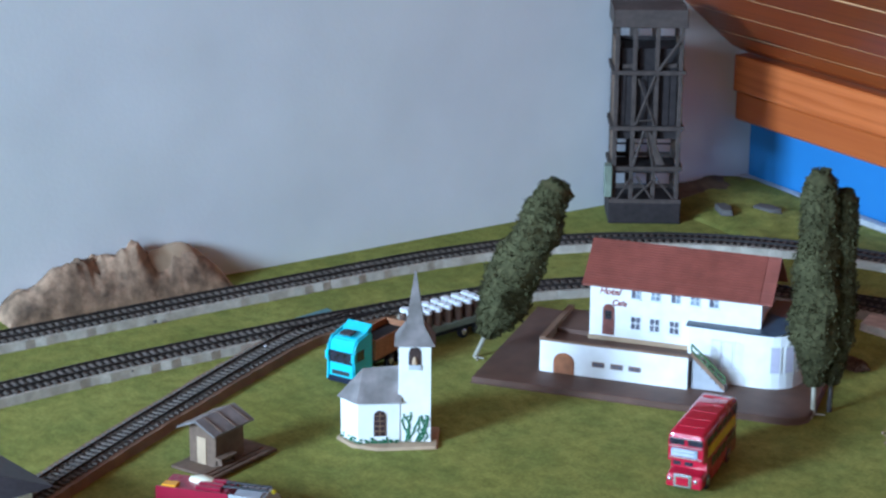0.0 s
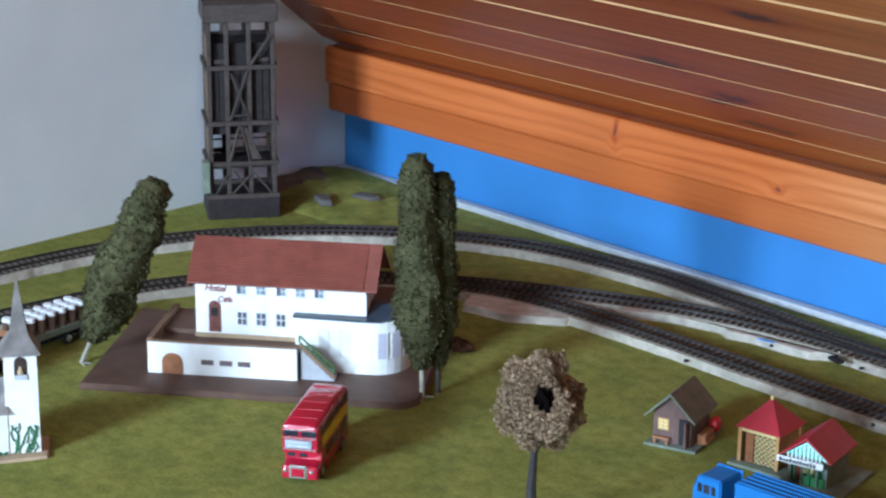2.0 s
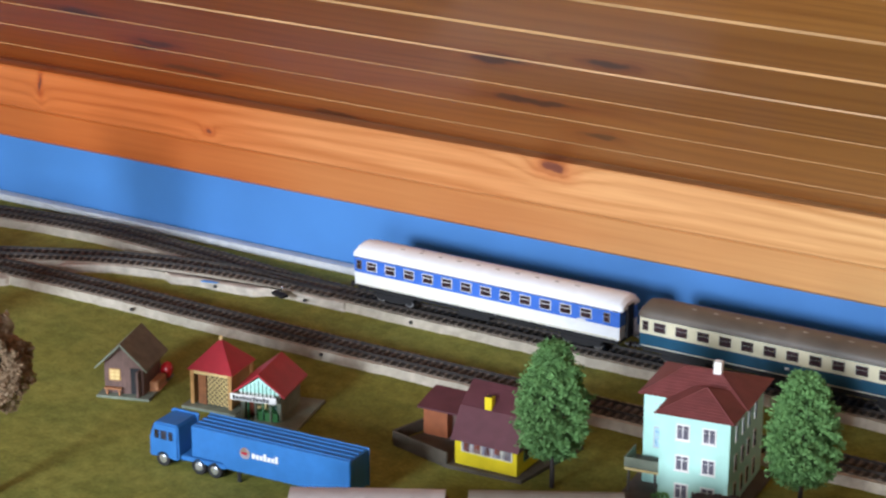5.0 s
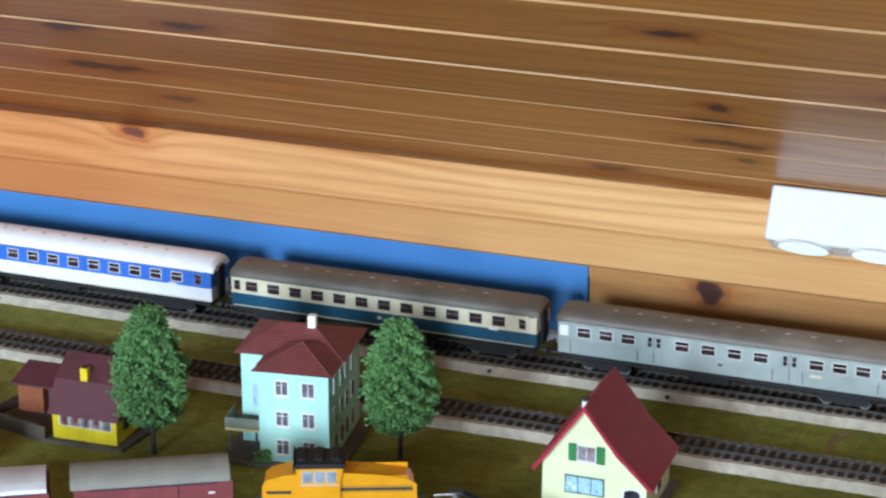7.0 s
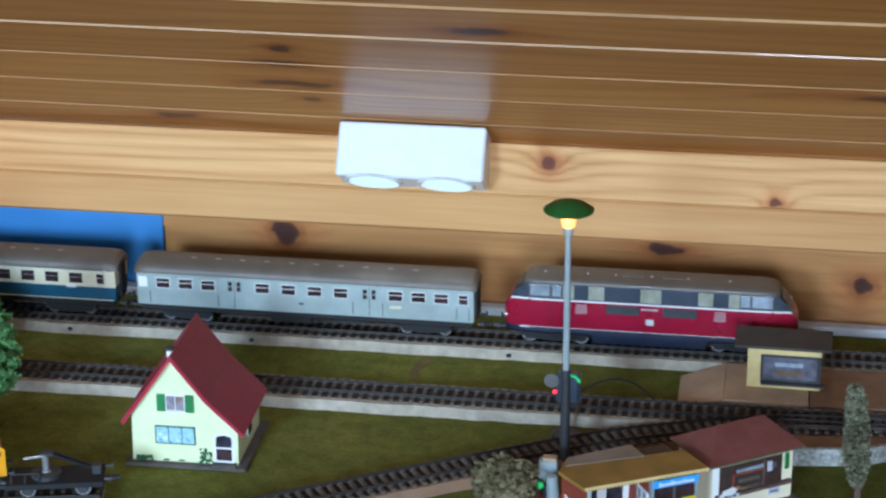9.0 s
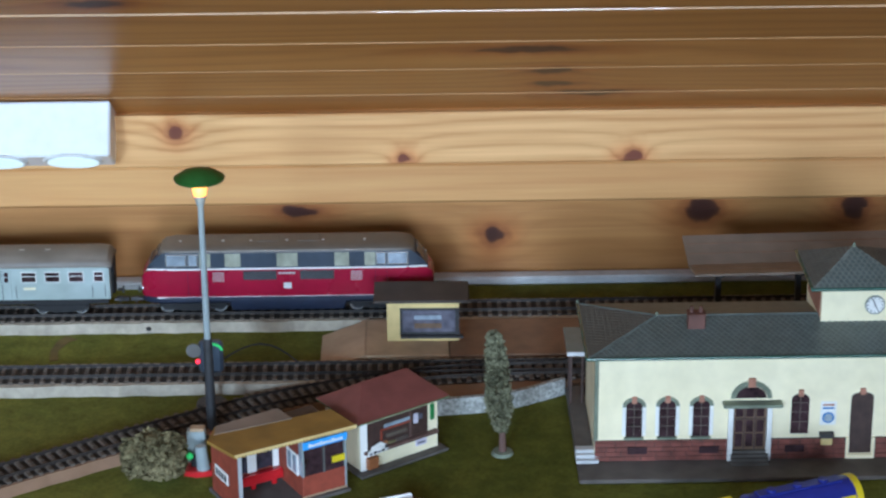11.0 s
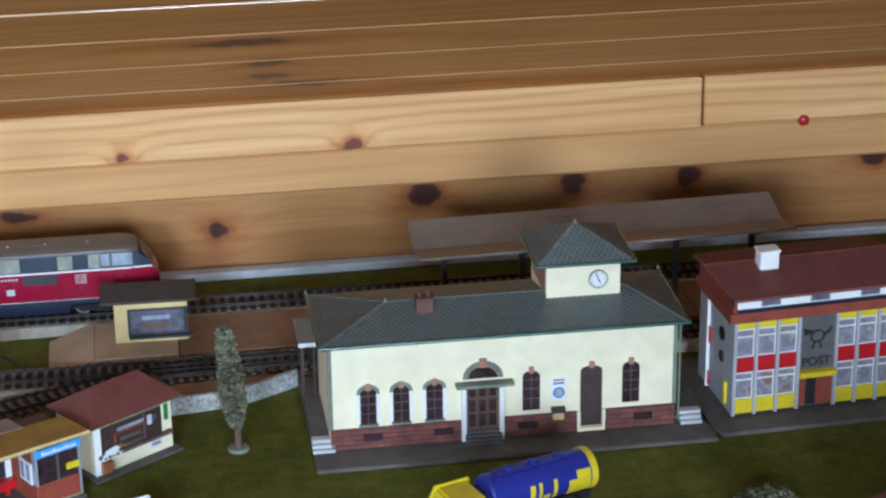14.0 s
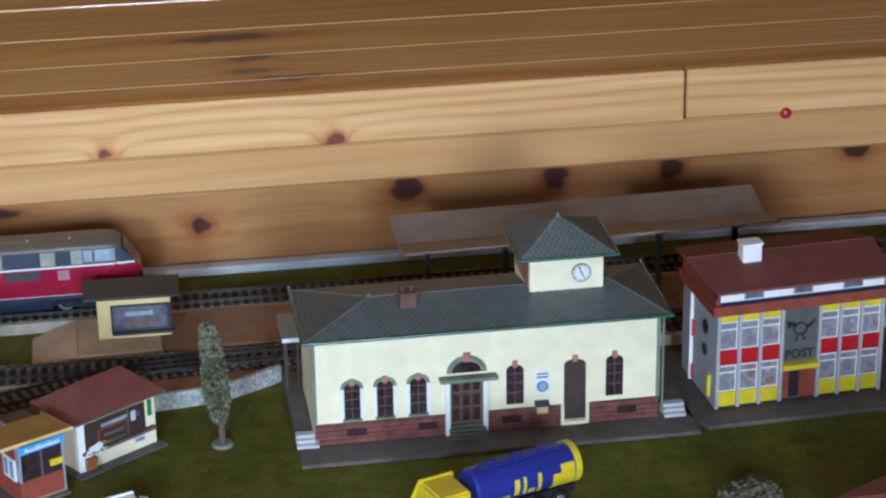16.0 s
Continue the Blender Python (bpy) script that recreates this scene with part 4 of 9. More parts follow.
    couple(top, 0.0, -1), couple(top, L, 1)
    return top


def locomotive():
    top = thing("diesel_locomotive", "crimson and grey diesel locomotive with silver trim lines", "locomotive", pose(-0.2045, TY, 0))
    L, hw = 0.2200, 0.0168

    def ring(x, k, z0, z1, tuck=0.94):
        w = hw * k
        return [(x, -w * tuck, z0), (x, -w, z0 + (z1 - z0) * 0.3), (x, -w, z0 + (z1 - z0) * 0.75), (x, -w * 0.985, z1), (x, w * 0.985, z1), (x, w, z0 + (z1 - z0) * 0.75), (x, w, z0 + (z1 - z0) * 0.3), (x, w * tuck, z0)]
    # red lower body with bulging noses
    zs, zb, zr, ze, zt = 0.0160, 0.0270, 0.0500, 0.0632, 0.0678
    xs = [(0.0, 0.50, 0.0100), (0.0010, 0.62, 0.0070), (0.0030, 0.76, 0.0038), (0.0065, 0.87, 0.0015), (0.012, 0.95, 0.0004), (0.021, 1.0, 0.0)]
    rings = [ring(x, k, zb + (0.0010 if x == 0 else 0), zr - d) for x, k, d in xs] + [ring(L - x, k, zb + (0.0010 if x == 0 else 0), zr - d) for x, k, d in reversed(xs)]
    part("body", loft(bmesh.new(), rings), M_RED_LOCO, top, "crimson rounded body")
    part("skirt", loft(bmesh.new(), [ring(x + 0.001, k, zs + 0.0062 * (x < 0.03), zb + 0.0002, 0.92) for x, k, d in xs] + [ring(0.030, 1.0, zs + 0.0062, zb + 0.0002, 0.92)] + [ring(0.066, 1.0, zs + 0.0062, zb + 0.0002, 0.92), ring(0.068, 1.0, zs, zb + 0.0002, 0.92), ring(L - 0.068, 1.0, zs, zb + 0.0002, 0.92), ring(L - 0.066, 1.0, zs + 0.0062, zb + 0.0002, 0.92)] + [ring(L - x - 0.001, k, zs + 0.0062, zb + 0.0002, 0.92) for x, k, d in reversed(xs)]), M_NAVY, top, "dark blue skirt")
    # grey upper structure with raked cabs
    up = [(0.0045, 0.66, zr - 0.003, zr - 0.0015), (0.0075, 0.78, zr - 0.001, zr + 0.0035), (0.0130, 0.86, zr - 0.0005, 0.0590), (0.0158, 0.90, zr, 0.0618), (0.0200, 0.93, zr, ze), (0.030, 0.955, zr, ze)]
    part("window_band", loft(bmesh.new(), [ring(x, k, z0, z1, 1.03) for x, k, z0, z1 in up] + [ring(L - x, k, z0, z1, 1.03) for x, k, z0, z1 in reversed(up)]), M_SLATE, top, "slate grey window band")
    rf = [[(x, math.cos(a) * hw * 0.955 * k, z + (zt - z) * kz * math.sin(a) ** 0.7) for a in [math.pi * i / 14 for i in range(15)]] for x, k, kz, z in ((0.0150, 0.80, 0.25, ze - 0.0012), (0.0180, 0.93, 0.70, ze - 0.0006), (0.026, 1.0, 1.0, ze - 0.0003), (L - 0.026, 1.0, 1.0, ze - 0.0003), (L - 0.0180, 0.93, 0.70, ze - 0.0006), (L - 0.0150, 0.80, 0.25, ze - 0.0012))]
    roof = part("roof", loft(bmesh.new(), rf), M_ROOF_GREY, top, "brown-grey roof")
    for u in (0.030, 0.062, 0.083, 0.110, 0.137, 0.168):
        part("roof_vent", tube(bmesh.new(), (u, -0.004, zt - 0.0010), (u, -0.004, zt + 0.0006), 0.0013, 0.0010, n=10), M_VENT, roof)
    part("roof_hatch", box(0.088, 0.104, -0.006, 0.006, zt - 0.0010, zt + 0.0003, 0.0002), M_ROOF_GREY, roof)
    part("roof_hatch", box(0.118, 0.134, -0.006, 0.006, zt - 0.0010, zt + 0.0003, 0.0002), M_ROOF_GREY, roof)
    for s in (-1, 1):
        def plate(name, x0, x1, z0, z1, out, material, parent=top, label="", fat=0.0003):
            y0, y1 = sorted((s * (hw * out - 0.0007), s * (hw * out + fat)))
            return part(name, box(x0, x1, y0, y1, z0, z1, 0.0002), material, parent, label, smooth=False)
        for x0, x1, o in ((0.0055, 0.0125, 0.91), (0.0125, 0.0205, 0.955), (0.0205, L - 0.0205, 0.99), (L - 0.0205, L - 0.0125, 0.955), (L - 0.0125, L - 0.0055, 0.91)):
            plate("trim_line", x0, x1, 0.0493, 0.0505, o, M_WHITEGLOSS, label="silver-white trim line")
        plate("trim_line", 0.012, L - 0.012, 0.0265, 0.0274, 0.955, M_WHITEGLOSS, label="silver-white trim line")
        for x0, x1 in ((0.045, 0.062), (0.093, 0.110), (0.150, 0.178)):
            plate("drip_rail", x0, x1, 0.0640, 0.0644, 0.945, M_CHROME, roof)
        for x0, x1 in ((0.0195, 0.0350), (0.0360, 0.0435), (L - 0.0435, L - 0.0360), (L - 0.0350, L - 0.0195)):
            f = plate("cab_window", x0, x1, 0.0520, 0.0618, 0.955, M_CHROME)
            plate("pane", x0 + 0.0008, x1 - 0.0008, 0.0528, 0.0610, 0.965, M_GLASS_GREY, f)
        for x0, x1, mt in ((0.0445, 0.0530, M_GLASS_PALE), (0.0534, 0.0632, M_SLATE), (0.0636, 0.0755, M_GLASS_PALE), (0.0760, 0.1020, M_SLATE), (0.1025, 0.1180, M_GLASS_PALE), (0.1185, 0.1450, M_SLATE), (0.1455, 0.1565, M_GLASS_PALE), (0.1570, 0.1675, M_SLATE), (0.1680, 0.1760, M_GLASS_PALE)):
            plate("window" if mt is M_GLASS_PALE else "band_panel", x0, x1, 0.0512, 0.0622, 0.962, mt)
        for x0, x1 in ((0.0770, 0.1020), (0.1195, 0.1450)):
            plate("grille", x0, x1, 0.0410, 0.0482, 1.0, M_DARK, label="dark ventilation grille")
            for k in range(4):
                plate("grille_bar", x0 + 0.0006, x1 - 0.0006, 0.0420 + k * 0.0016, 0.0425 + k * 0.0016, 1.003, M_SLATE)
        for x0 in (0.0542, 0.1575):
            for k in range(5):
                plate("louvre", x0, x0 + 0.0086, 0.0402 + k * 0.0016, 0.0408 + k * 0.0016, 1.0, M_LEDGE)
        plate("emblem", 0.1070, 0.1130, 0.0338, 0.0385, 1.0, M_LEDGE, label="pale emblem")
        for k in range(5):
            plate("number_bar", 0.1035 + k * 0.0026, 0.1054 + k * 0.0026, 0.0455, 0.0470, 1.0, M_LEDGE)
        for u in (0.0355, 0.0440, L - 0.0440, L - 0.0355):
            plate("door_seam", u, u + 0.0003, 0.0285, 0.0490, 0.999, M_NAVY)
        for u in (0.076, 0.097, 0.112, 0.126):
            plate("notice", u, u + 0.0035, 0.0205, 0.0218, 0.965, M_LEDGE)
        for u in (0.050, L - 0.050):
            plate("step", u, u + 0.005, 0.0185, 0.0195, 0.94, M_BLACK)
    for e, d in ((0.0, 1), (L, -1)):
        for s in (-1, 1):
            part("headlamp", tube(bmesh.new(), (e + d * 0.0005, s * 0.0095, 0.0330), (e + d * 0.0030, s * 0.0095, 0.0330), 0.0018, n=12), M_CHROME, top)
            part("windscreen", loft(bmesh.new(), [[(e + d * 0.0088, s * 0.001, 0.0532), (e + d * 0.0096, s * 0.0105, 0.0532), (e + d * 0.0142, s * 0.0112, 0.0600), (e + d * 0.0136, s * 0.001, 0.0602)], [(e + d * 0.0072, s * 0.001, 0.0540), (e + d * 0.0080, s * 0.0105, 0.0540), (e + d * 0.0126, s * 0.0112, 0.0606), (e + d * 0.0120, s * 0.001, 0.0608)]]), M_GLASS, top)
        couple(top, e, -d)
    for bx in (0.0385, L - 0.0385):
        bogie(top, bx, 0.039, 0.0062)
    return top


locomotive()
coach("silver passenger coach with two double doors, coupled behind the locomotive", -0.4925, TY, 0, M_SILVER, M_SILVER, M_ROOF_GREY, M_SILVER, "silver")
coach("cream and petrol blue passenger coach, second in the train", -0.7730, TY, 0, M_PETROL, M_CREAM, M_ROOF_GREY, M_CHROME, "cream")
coach("white and bright blue passenger coach at the tail of the train", -1.0540, TY + 0.0008, -0.4, M_WHITEGLOSS, M_SKY, M_WHITEGLOSS, M_WHITE, "blue")


# ---- ceiling spotlight ----
def spotlight_box():
    top = thing("twin_spotlight", "white box spotlight with two lit lenses under the ceiling", "spotlight", Matrix.Translation((-0.281, 1.6155, 0.1655)) @ Matrix.Rotation(-SL + radians(8), 4, "X"))
    # local -y runs up the slope towards the room, -z away from the boards
    part("housing", box(-0.0565, 0.0565, -0.006, 0.030, -0.0425, -0.0005, 0.0015), M_WHITEGLOSS, top)
    for u in (-0.029, 0.027):
        lens = part("ring", tube(bmesh.new(), (u, 0.011, -0.0425), (u, 0.011, -0.0440), 0.0225, 0.0215, n=28), M_WHITE, top)
        part("lens", tube(bmesh.new(), (u, 0.011, -0.0438), (u, 0.011, -0.0444), 0.0190, n=28), M_SPOTGLOW, lens, "lit lens")


spotlight_box()


# ---- building helpers ----
def win(parent, u, z, w, h, frame_mat=None, pane_mat=None, nx=1, nz=1, t=0.0007, y=0.0, m=None, name="window", sill=False, label=""):
    """A window on the front (y = 0, facing -y) of its parent, moved by m for other walls."""
    m = m or Matrix()
    x0, x1, z0, z1 = u - w / 2, u + w / 2, z - h / 2, z + h / 2
    ob = part(name, box(x0, x1, y - 0.0006, y + 0.0002, z0, z1), frame_mat or M_WHITE, parent, label, m=m, smooth=False)
    b = t * 0.35
    for i in range(nx):
        for k in range(nz):
            a0, a1 = x0 + w * i / nx + (b if i else t), x0 + w * (i + 1) / nx - (b if i < nx - 1 else t)
            c0, c1 = z0 + h * k / nz + (b if k else t), z0 + h * (k + 1) / nz - (b if k < nz - 1 else t)
            part("pane", box(a0, a1, y - 0.0008, y, c0, c1), pane_mat or M_GLASS, ob, smooth=False)
    if sill:
        part("sill", box(x0 - 0.0005, x1 + 0.0005, y - 0.0013, y, z0 - 0.0007, z0 - 0.0001), frame_mat or M_WHITE, ob, smooth=False)
    return ob


def arched(u, z0, w, h, depth, y=0.0, rise=0.35, n=8):
    """A panel with an arched head, standing on the front."""
    r = w * rise
    pts = [(u - w / 2, z0), (u + w / 2, z0)] + [(u + math.cos(math.pi * i / n) * w / 2, z0 + h - r + math.sin(math.pi * i / n) * r) for i in range(n + 1)]
    return prism(bmesh.new(), pts, y - depth, y + 0.0003, "y")


def gable_roof(x0, x1, y0, y1, ze, zr, t=0.0015, along="x", over=0.0):
    """Two pitched slabs over a rectangle."""
    bm = bmesh.new()
    if along == "x":
        c = (y0 + y1) / 2
        prism(bm, [(y0, ze), (c, zr), (y1, ze), (y1, ze + t), (c, zr + t * 1.3), (y0, ze + t)], x0, x1, "x")
    else:
        c = (x0 + x1) / 2
        prism(bm, [(x0, ze), (c, zr), (x1, ze), (x1, ze + t), (c, zr + t * 1.3), (x0, ze + t)], y0, y1, "y")
    return bm


def hip_faces(x0, x1, y0, y1, ze, rx0, rx1, ry, zr):
    return [[(x0, y0, ze), (x1, y0, ze), (rx1, ry, zr), (rx0, ry, zr)], [(x1, y0, ze), (x1, y1, ze), (rx1, ry, zr)], [(x1, y1, ze), (x0, y1, ze), (rx0, ry, zr), (rx1, ry, zr)], [(x0, y1, ze), (x0, y0, ze), (rx0, ry, zr)], [(x0, y0, ze), (x1, y0, ze), (x1, y1, ze), (x0, y1, ze)]]


def hip_roof(*a):
    bm = bmesh.new()
    for f in hip_faces(*a):
        pts = []
        for p in f:
            if p not in pts:
                pts.append(p)
        bm.faces.new([bm.verts.new(p) for p in pts])
    bmesh.ops.remove_doubles(bm, verts=bm.verts, dist=1e-6)
    return bm


def tile_rows(parent, p0, ex, ey, rows, cols, material, lift=0.0005, stagger=True, trim=None, diamond=False):
    """Courses of roof tiles over a slope: p0 its lower corner, ex along the eave, ey up the slope."""
    p0, ex, ey = Vector(p0), Vector(ex), Vector(ey)
    n = ex.cross(ey).normalized()
    if n.z < 0:
        n = -n
    bm = bmesh.new()
    for r in range(rows):
        lo, hi = (trim(r / rows), trim((r + 1) / rows)) if trim else ((0, 1), (0, 1))
        a0, a1 = max(lo[0], hi[0]), min(lo[1], hi[1])
        for c in range(-1, cols + 1):
            o = 0.5 if (r % 2 and stagger) else 0.0
            u0, u1 = (c + o) / cols, (c + o + 0.93) / cols
            u0, u1 = max(u0, a0), min(u1, a1)
            if u1 - u0 < 0.25 / cols:
                continue
            if diamond:
                um = (u0 + u1) / 2
                q = [p0 + ex * u + ey * v + n * k for u, v, k in ((um, (r + 0.10) / rows, lift * 2.2), (u1 - 0.045 / cols, (r + 0.85) / rows, lift * 1.2), (um, min((r + 1.6) / rows, 1.0), lift * 0.6), (u0 + 0.045 / cols, (r + 0.85) / rows, lift * 1.2))]
                vs = [bm.verts.new(x) for x in q]
                bm.faces.new(vs)
                for a, b in ((0, 1), (3, 0)):
                    bm.faces.new((vs[b], vs[a], bm.verts.new(q[a] - n * lift), bm.verts.new(q[b] - n * lift)))
                continue
            q = [p0 + ex * u + ey * v + n * k for u, v, k in ((u0, r / rows, lift * 1.7), (u1, r / rows, lift * 1.7), (u1, (r + 1.02) / rows, lift * 0.6), (u0, (r + 1.02) / rows, lift * 0.6))]
            b = [p0 + ex * u + ey * (r / rows) for u in (u0, u1)]
            vs = [bm.verts.new(x) for x in q]
            bm.faces.new(vs)
            bm.faces.new((bm.verts.new(b[0]), bm.verts.new(b[1]), vs[1], vs[0]))
    return tagged(part("tiles", bm, material, parent, smooth=False), "", "", "", "stuff")


# ---- station ----
def station():
    top = thing("station_building", "cream station building with slate hip roof and clock tower", "station building", pose(0.123, 1.339, 0))
    W, D, ZW = 0.2295, 0.078, 0.0805
    part("base_plate", box(-0.0165, 0.2535, -0.0275, 0.112, 0.0, 0.003, 0.0008), M_GREYBASE, top, "dark grey pavement plate")
    part("wall", box(-0.0048, W, 0, D, 0.003, ZW), M_CREAMWALL, top, "cream rendered wall", smooth=False)
    for u in (-0.0040, W - 0.0008):
        part("corner_strip", box(u - 0.0013, u + 0.0013, -0.0006, 0.0012, 0.018, ZW), M_STONEGREY, top)
    # sandstone plinth of single blocks
    rnd = random.Random(11)
    for x0, x1 in ((-0.0048, 0.0855), (0.1095, 0.1625), (0.1815, W)):
        part("plinth", box(x0 + 0.0002, x1 - 0.0002, -0.0010, 0.0, 0.003, 0.0180), M_DOORWOOD, top, smooth=False)
        z = 0.003
        while z < 0.0175:
            h = min(rnd.uniform(0.0030, 0.0040), 0.0182 - z)
            x = x0
            while x < x1 - 0.002:
                w = min(rnd.uniform(0.006, 0.014), x1 - x)
                part("stone_block", bevel(quadbox(bmesh.new(), x + 0.0002, x + w - 0.0002, -0.0015 - rnd.uniform(0, 0.0004), 0.0003, z + 0.0002, z + h - 0.0002), 0.0003), M_SANDSTONE, top, smooth=False)
                x += w
            z += h
    for u in (0.0235, 0.071, 0.128, 0.207):
        part("cellar_window", box(u - 0.0065, u + 0.0065, -0.0021, -0.0012, 0.0085, 0.0135), M_GLASS_BROWN, top)
    # arched windows with dark heads and key stones
    for u, z0, w, h in ((0.0210, 0.0205, 0.0108, 0.0265), (0.0430, 0.0205, 0.0110, 0.0268), (0.0653, 0.0205, 0.0112, 0.0268), (0.1306, 0.0215, 0.0118, 0.0290), (0.1986, 0.0218, 0.0118, 0.0300)):
        f = part("arched_window", arched(u, z0, w, h, 0.0007), M_GLASS_BROWN, top, "dark arched window")
        bars = bmesh.new()
        quadbox(bars, u - 0.0002, u + 0.0002, -0.0010, -0.0005, z0, z0 + h - 0.001)
        for k in (0.3, 0.55, 0.78):
            quadbox(bars, u - w / 2, u + w / 2, -0.0010, -0.0005, z0 + h * k - 0.0002, z0 + h * k + 0.0002)
        part("lattice", bars, M_ROOF_GREY, f, smooth=False)
        if u < 0.1:
            for s in (-1, 1):
                part("jamb", box(u + s * (w / 2 + 0.0012) - 0.0012, u + s * (w / 2 + 0.0012) + 0.0012, -0.0009, 0.0002, z0 + 0.001, z0 + h - 0.003), M_WHITE, f)
            part("sill", box(u - w / 2 - 0.001, u + w / 2 + 0.001, -0.0022, 0.0002, z0 - 0.0016, z0), M_STONEGREY, f)
            hood = prism(bmesh.new(), [(u + math.cos(a) * (w / 2 + r), z0 + h - 0.0042 + math.sin(a) * (0.0042 + r)) for r, seq in ((0.0024, range(9)), (0.0002, range(8, -1, -1))) for a in [math.pi * i / 8 for i in seq]], -0.0014, 0.0002, "y")
            part("hood_mould", hood, M_STONEGREY, f)
        part("key_stone", box(u - 0.0017, u + 0.0017, -0.0018, 0.0002, z0 + h - 0.0016, z0 + h + 0.0030, 0.0003), M_KEYSTONE, f)
    # entrance
    door = part("entrance_door", arched(0.0975, 0.003, 0.0240, 0.0425, 0.0006, rise=0.05), M_SHED, top, "brown glazed entrance door")
    for u in (0.0905, 0.0975, 0.1045):
        for z0, z1 in ((0.0125, 0.0220), (0.0232, 0.0318), (0.0345, 0.0425)):
            part("pane", box(u - 0.0024, u + 0.0024, -0.0009, 0.0, z0, z1), M_GLASS_BROWN, door, smooth=False)
    for s in (-1, 1):
        part("post", box(0.0975 + s * 0.0128 - 0.0016, 0.0975 + s * 0.0128 + 0.0016, -0.0035, 0.0, 0.003, 0.0435), M_WHITE, door, "white door post")
    for u in (0.0940, 0.1010):
        part("mullion", box(u - 0.0004, u + 0.0004, -0.0014, -0.0005, 0.008, 0.042), M_DOORWOOD, door)
    part("transom", box(0.0865, 0.1085, -0.0012, -0.0005, 0.0325, 0.0333), M_DOORWOOD, door)
    part("porch_roof", box(0.0790, 0.1180, -0.0085, 0.0, 0.0440, 0.0463, 0.0005), M_STONEGREY, top, "flat grey porch slab")
    part("lunette", arched(0.0980, 0.0478, 0.0200, 0.0085, 0.0006, rise=0.38), M_GLASS_BROWN, top, "arched fanlight")
    hood = prism(bmesh.new(), [(0.098 + math.cos(a) * (0.0104 + r), 0.0480 + math.sin(a) * (0.0092 + r)) for r, seq in ((0.0032, range(11)), (0.0, range(10, -1, -1))) for a in [math.pi * i / 10 for i in seq]], -0.0014, 0.0002, "y")
    part("hood_mould", hood, M_STONEGREY, top)
    part("key_stone", box(0.0955, 0.1005, -0.0019, 0.0002, 0.0560, 0.0625, 0.0003), M_KEYSTONE, top)
    for k in range(4):
        part("step", box(0.0855, 0.1100, -0.0105 + k * 0.0025, 0.0, 0.003 + k * 0.0018, 0.0048 + k * 0.0018), M_GREYBASE, top)
    # side door and notices
    d2 = part("door", arched(0.1715, 0.0065, 0.0148, 0.0445, 0.0007, rise=0.25), M_DOORWOOD, top, "tall brown arched door")
    for s in (-1, 1):
        part("jamb", box(0.1715 + s * 0.0085 - 0.0011, 0.1715 + s * 0.0085 + 0.0011, -0.0019, 0.0002, 0.004, 0.018), M_CREAMWALL, d2)
    part("threshold", box(0.1620, 0.1810, -0.0022, 0.0, 0.0030, 0.0058), M_CREAMWALL, d2)
    part("key_stone", box(0.1697, 0.1733, -0.0018, 0.0002, 0.0496, 0.0540, 0.0003), M_KEYSTONE, d2)
    poster = part("poster", box(0.1440, 0.1545, -0.0007, 0.0, 0.0275, 0.0445), M_WHITE, top, "pale notice with a blue disc")
    part("disc", tube(bmesh.new(), (0.1493, -0.0007, 0.0330), (0.1493, -0.0010, 0.0330), 0.0040, n=18), M_TRUCKBLUE, poster)
    part("disc_centre", tube(bmesh.new(), (0.1493, -0.0010, 0.0330), (0.1493, -0.0012, 0.0330), 0.0029, n=18), M_GLASS_GREY, poster)
    for k in range(2):
        part("print_bar", box(0.1455, 0.153, -0.0009, -0.0006, 0.0392 + k * 0.0024, 0.0405 + k * 0.0024), M_KEYSTONE if k else M_TRUCKBLUE, poster)
    mail = part("letter_box", box(0.1450, 0.1525, -0.0042, 0.0, 0.0140, 0.0195, 0.0005), M_YELLOWWALL, top, "ochre letter box")
    part("lid", prism(bmesh.new(), [(-0.0050, 0.0195), (0.0, 0.0195), (0.0, 0.0225), (-0.0035, 0.0215)], 0.1440, 0.1535, "x"), M_DARK, mail)
    # platform-side steps at both ends
    for x0 in (-0.0170, 0.2330):
        for k in range(3):
            part("step", box(x0, x0 + 0.0150, -0.0045 + k * 0.0032, 0.008, 0.003 + k * 0.0024, 0.0054 + k * 0.0024, 0.0003), M_LEDGE, top, "white step")
    part("side_platform", box(-0.0165, -0.0052, 0.006, 0.10, 0.003, 0.010), M_GREYBASE, top)
    part("side_platform", box(W + 0.0005, 0.2500, 0.006, 0.10, 0.003, 0.010), M_GREYBASE, top)
    # roof
    ze, zr = 0.0800, 0.0905
    x0, x1, y0, y1 = -0.0110, 0.2365, -0.0060, D + 0.006
    ry = (y0 + y1) / 2
    rx0, rx1 = 0.0385, 0.2030
    roof = part("roof", hip_roof(x0, x1, y0, y1, ze, rx0, rx1, ry, zr), M_SLATEGAP, top, "grey hipped slate roof", smooth=False)
    tile_rows(roof, (x0, y0, ze), (x1 - x0, 0, 0), (0, ry - y0, zr - ze), 15, 56, M_SLATEROOF, 0.00035, diamond=True, trim=lambda v: (v * (rx0 - x0) / (x1 - x0), 1 - v * (x1 - rx1) / (x1 - x0)))
    tile_rows(roof, (x0, y1, ze), (0, y0 - y1, 0), (rx0 - x0, 0, zr - ze), 15, 20, M_SLATEROOF2, 0.00035, diamond=True, trim=lambda v: (v * 0.5, 1 - v * 0.5))
    tile_rows(roof, (x1, y0, ze), (0, y1 - y0, 0), (rx1 - x1, 0, zr - ze), 15, 20, M_SLATEROOF2, 0.00035, diamond=True, trim=lambda v: (v * 0.5, 1 - v * 0.5))
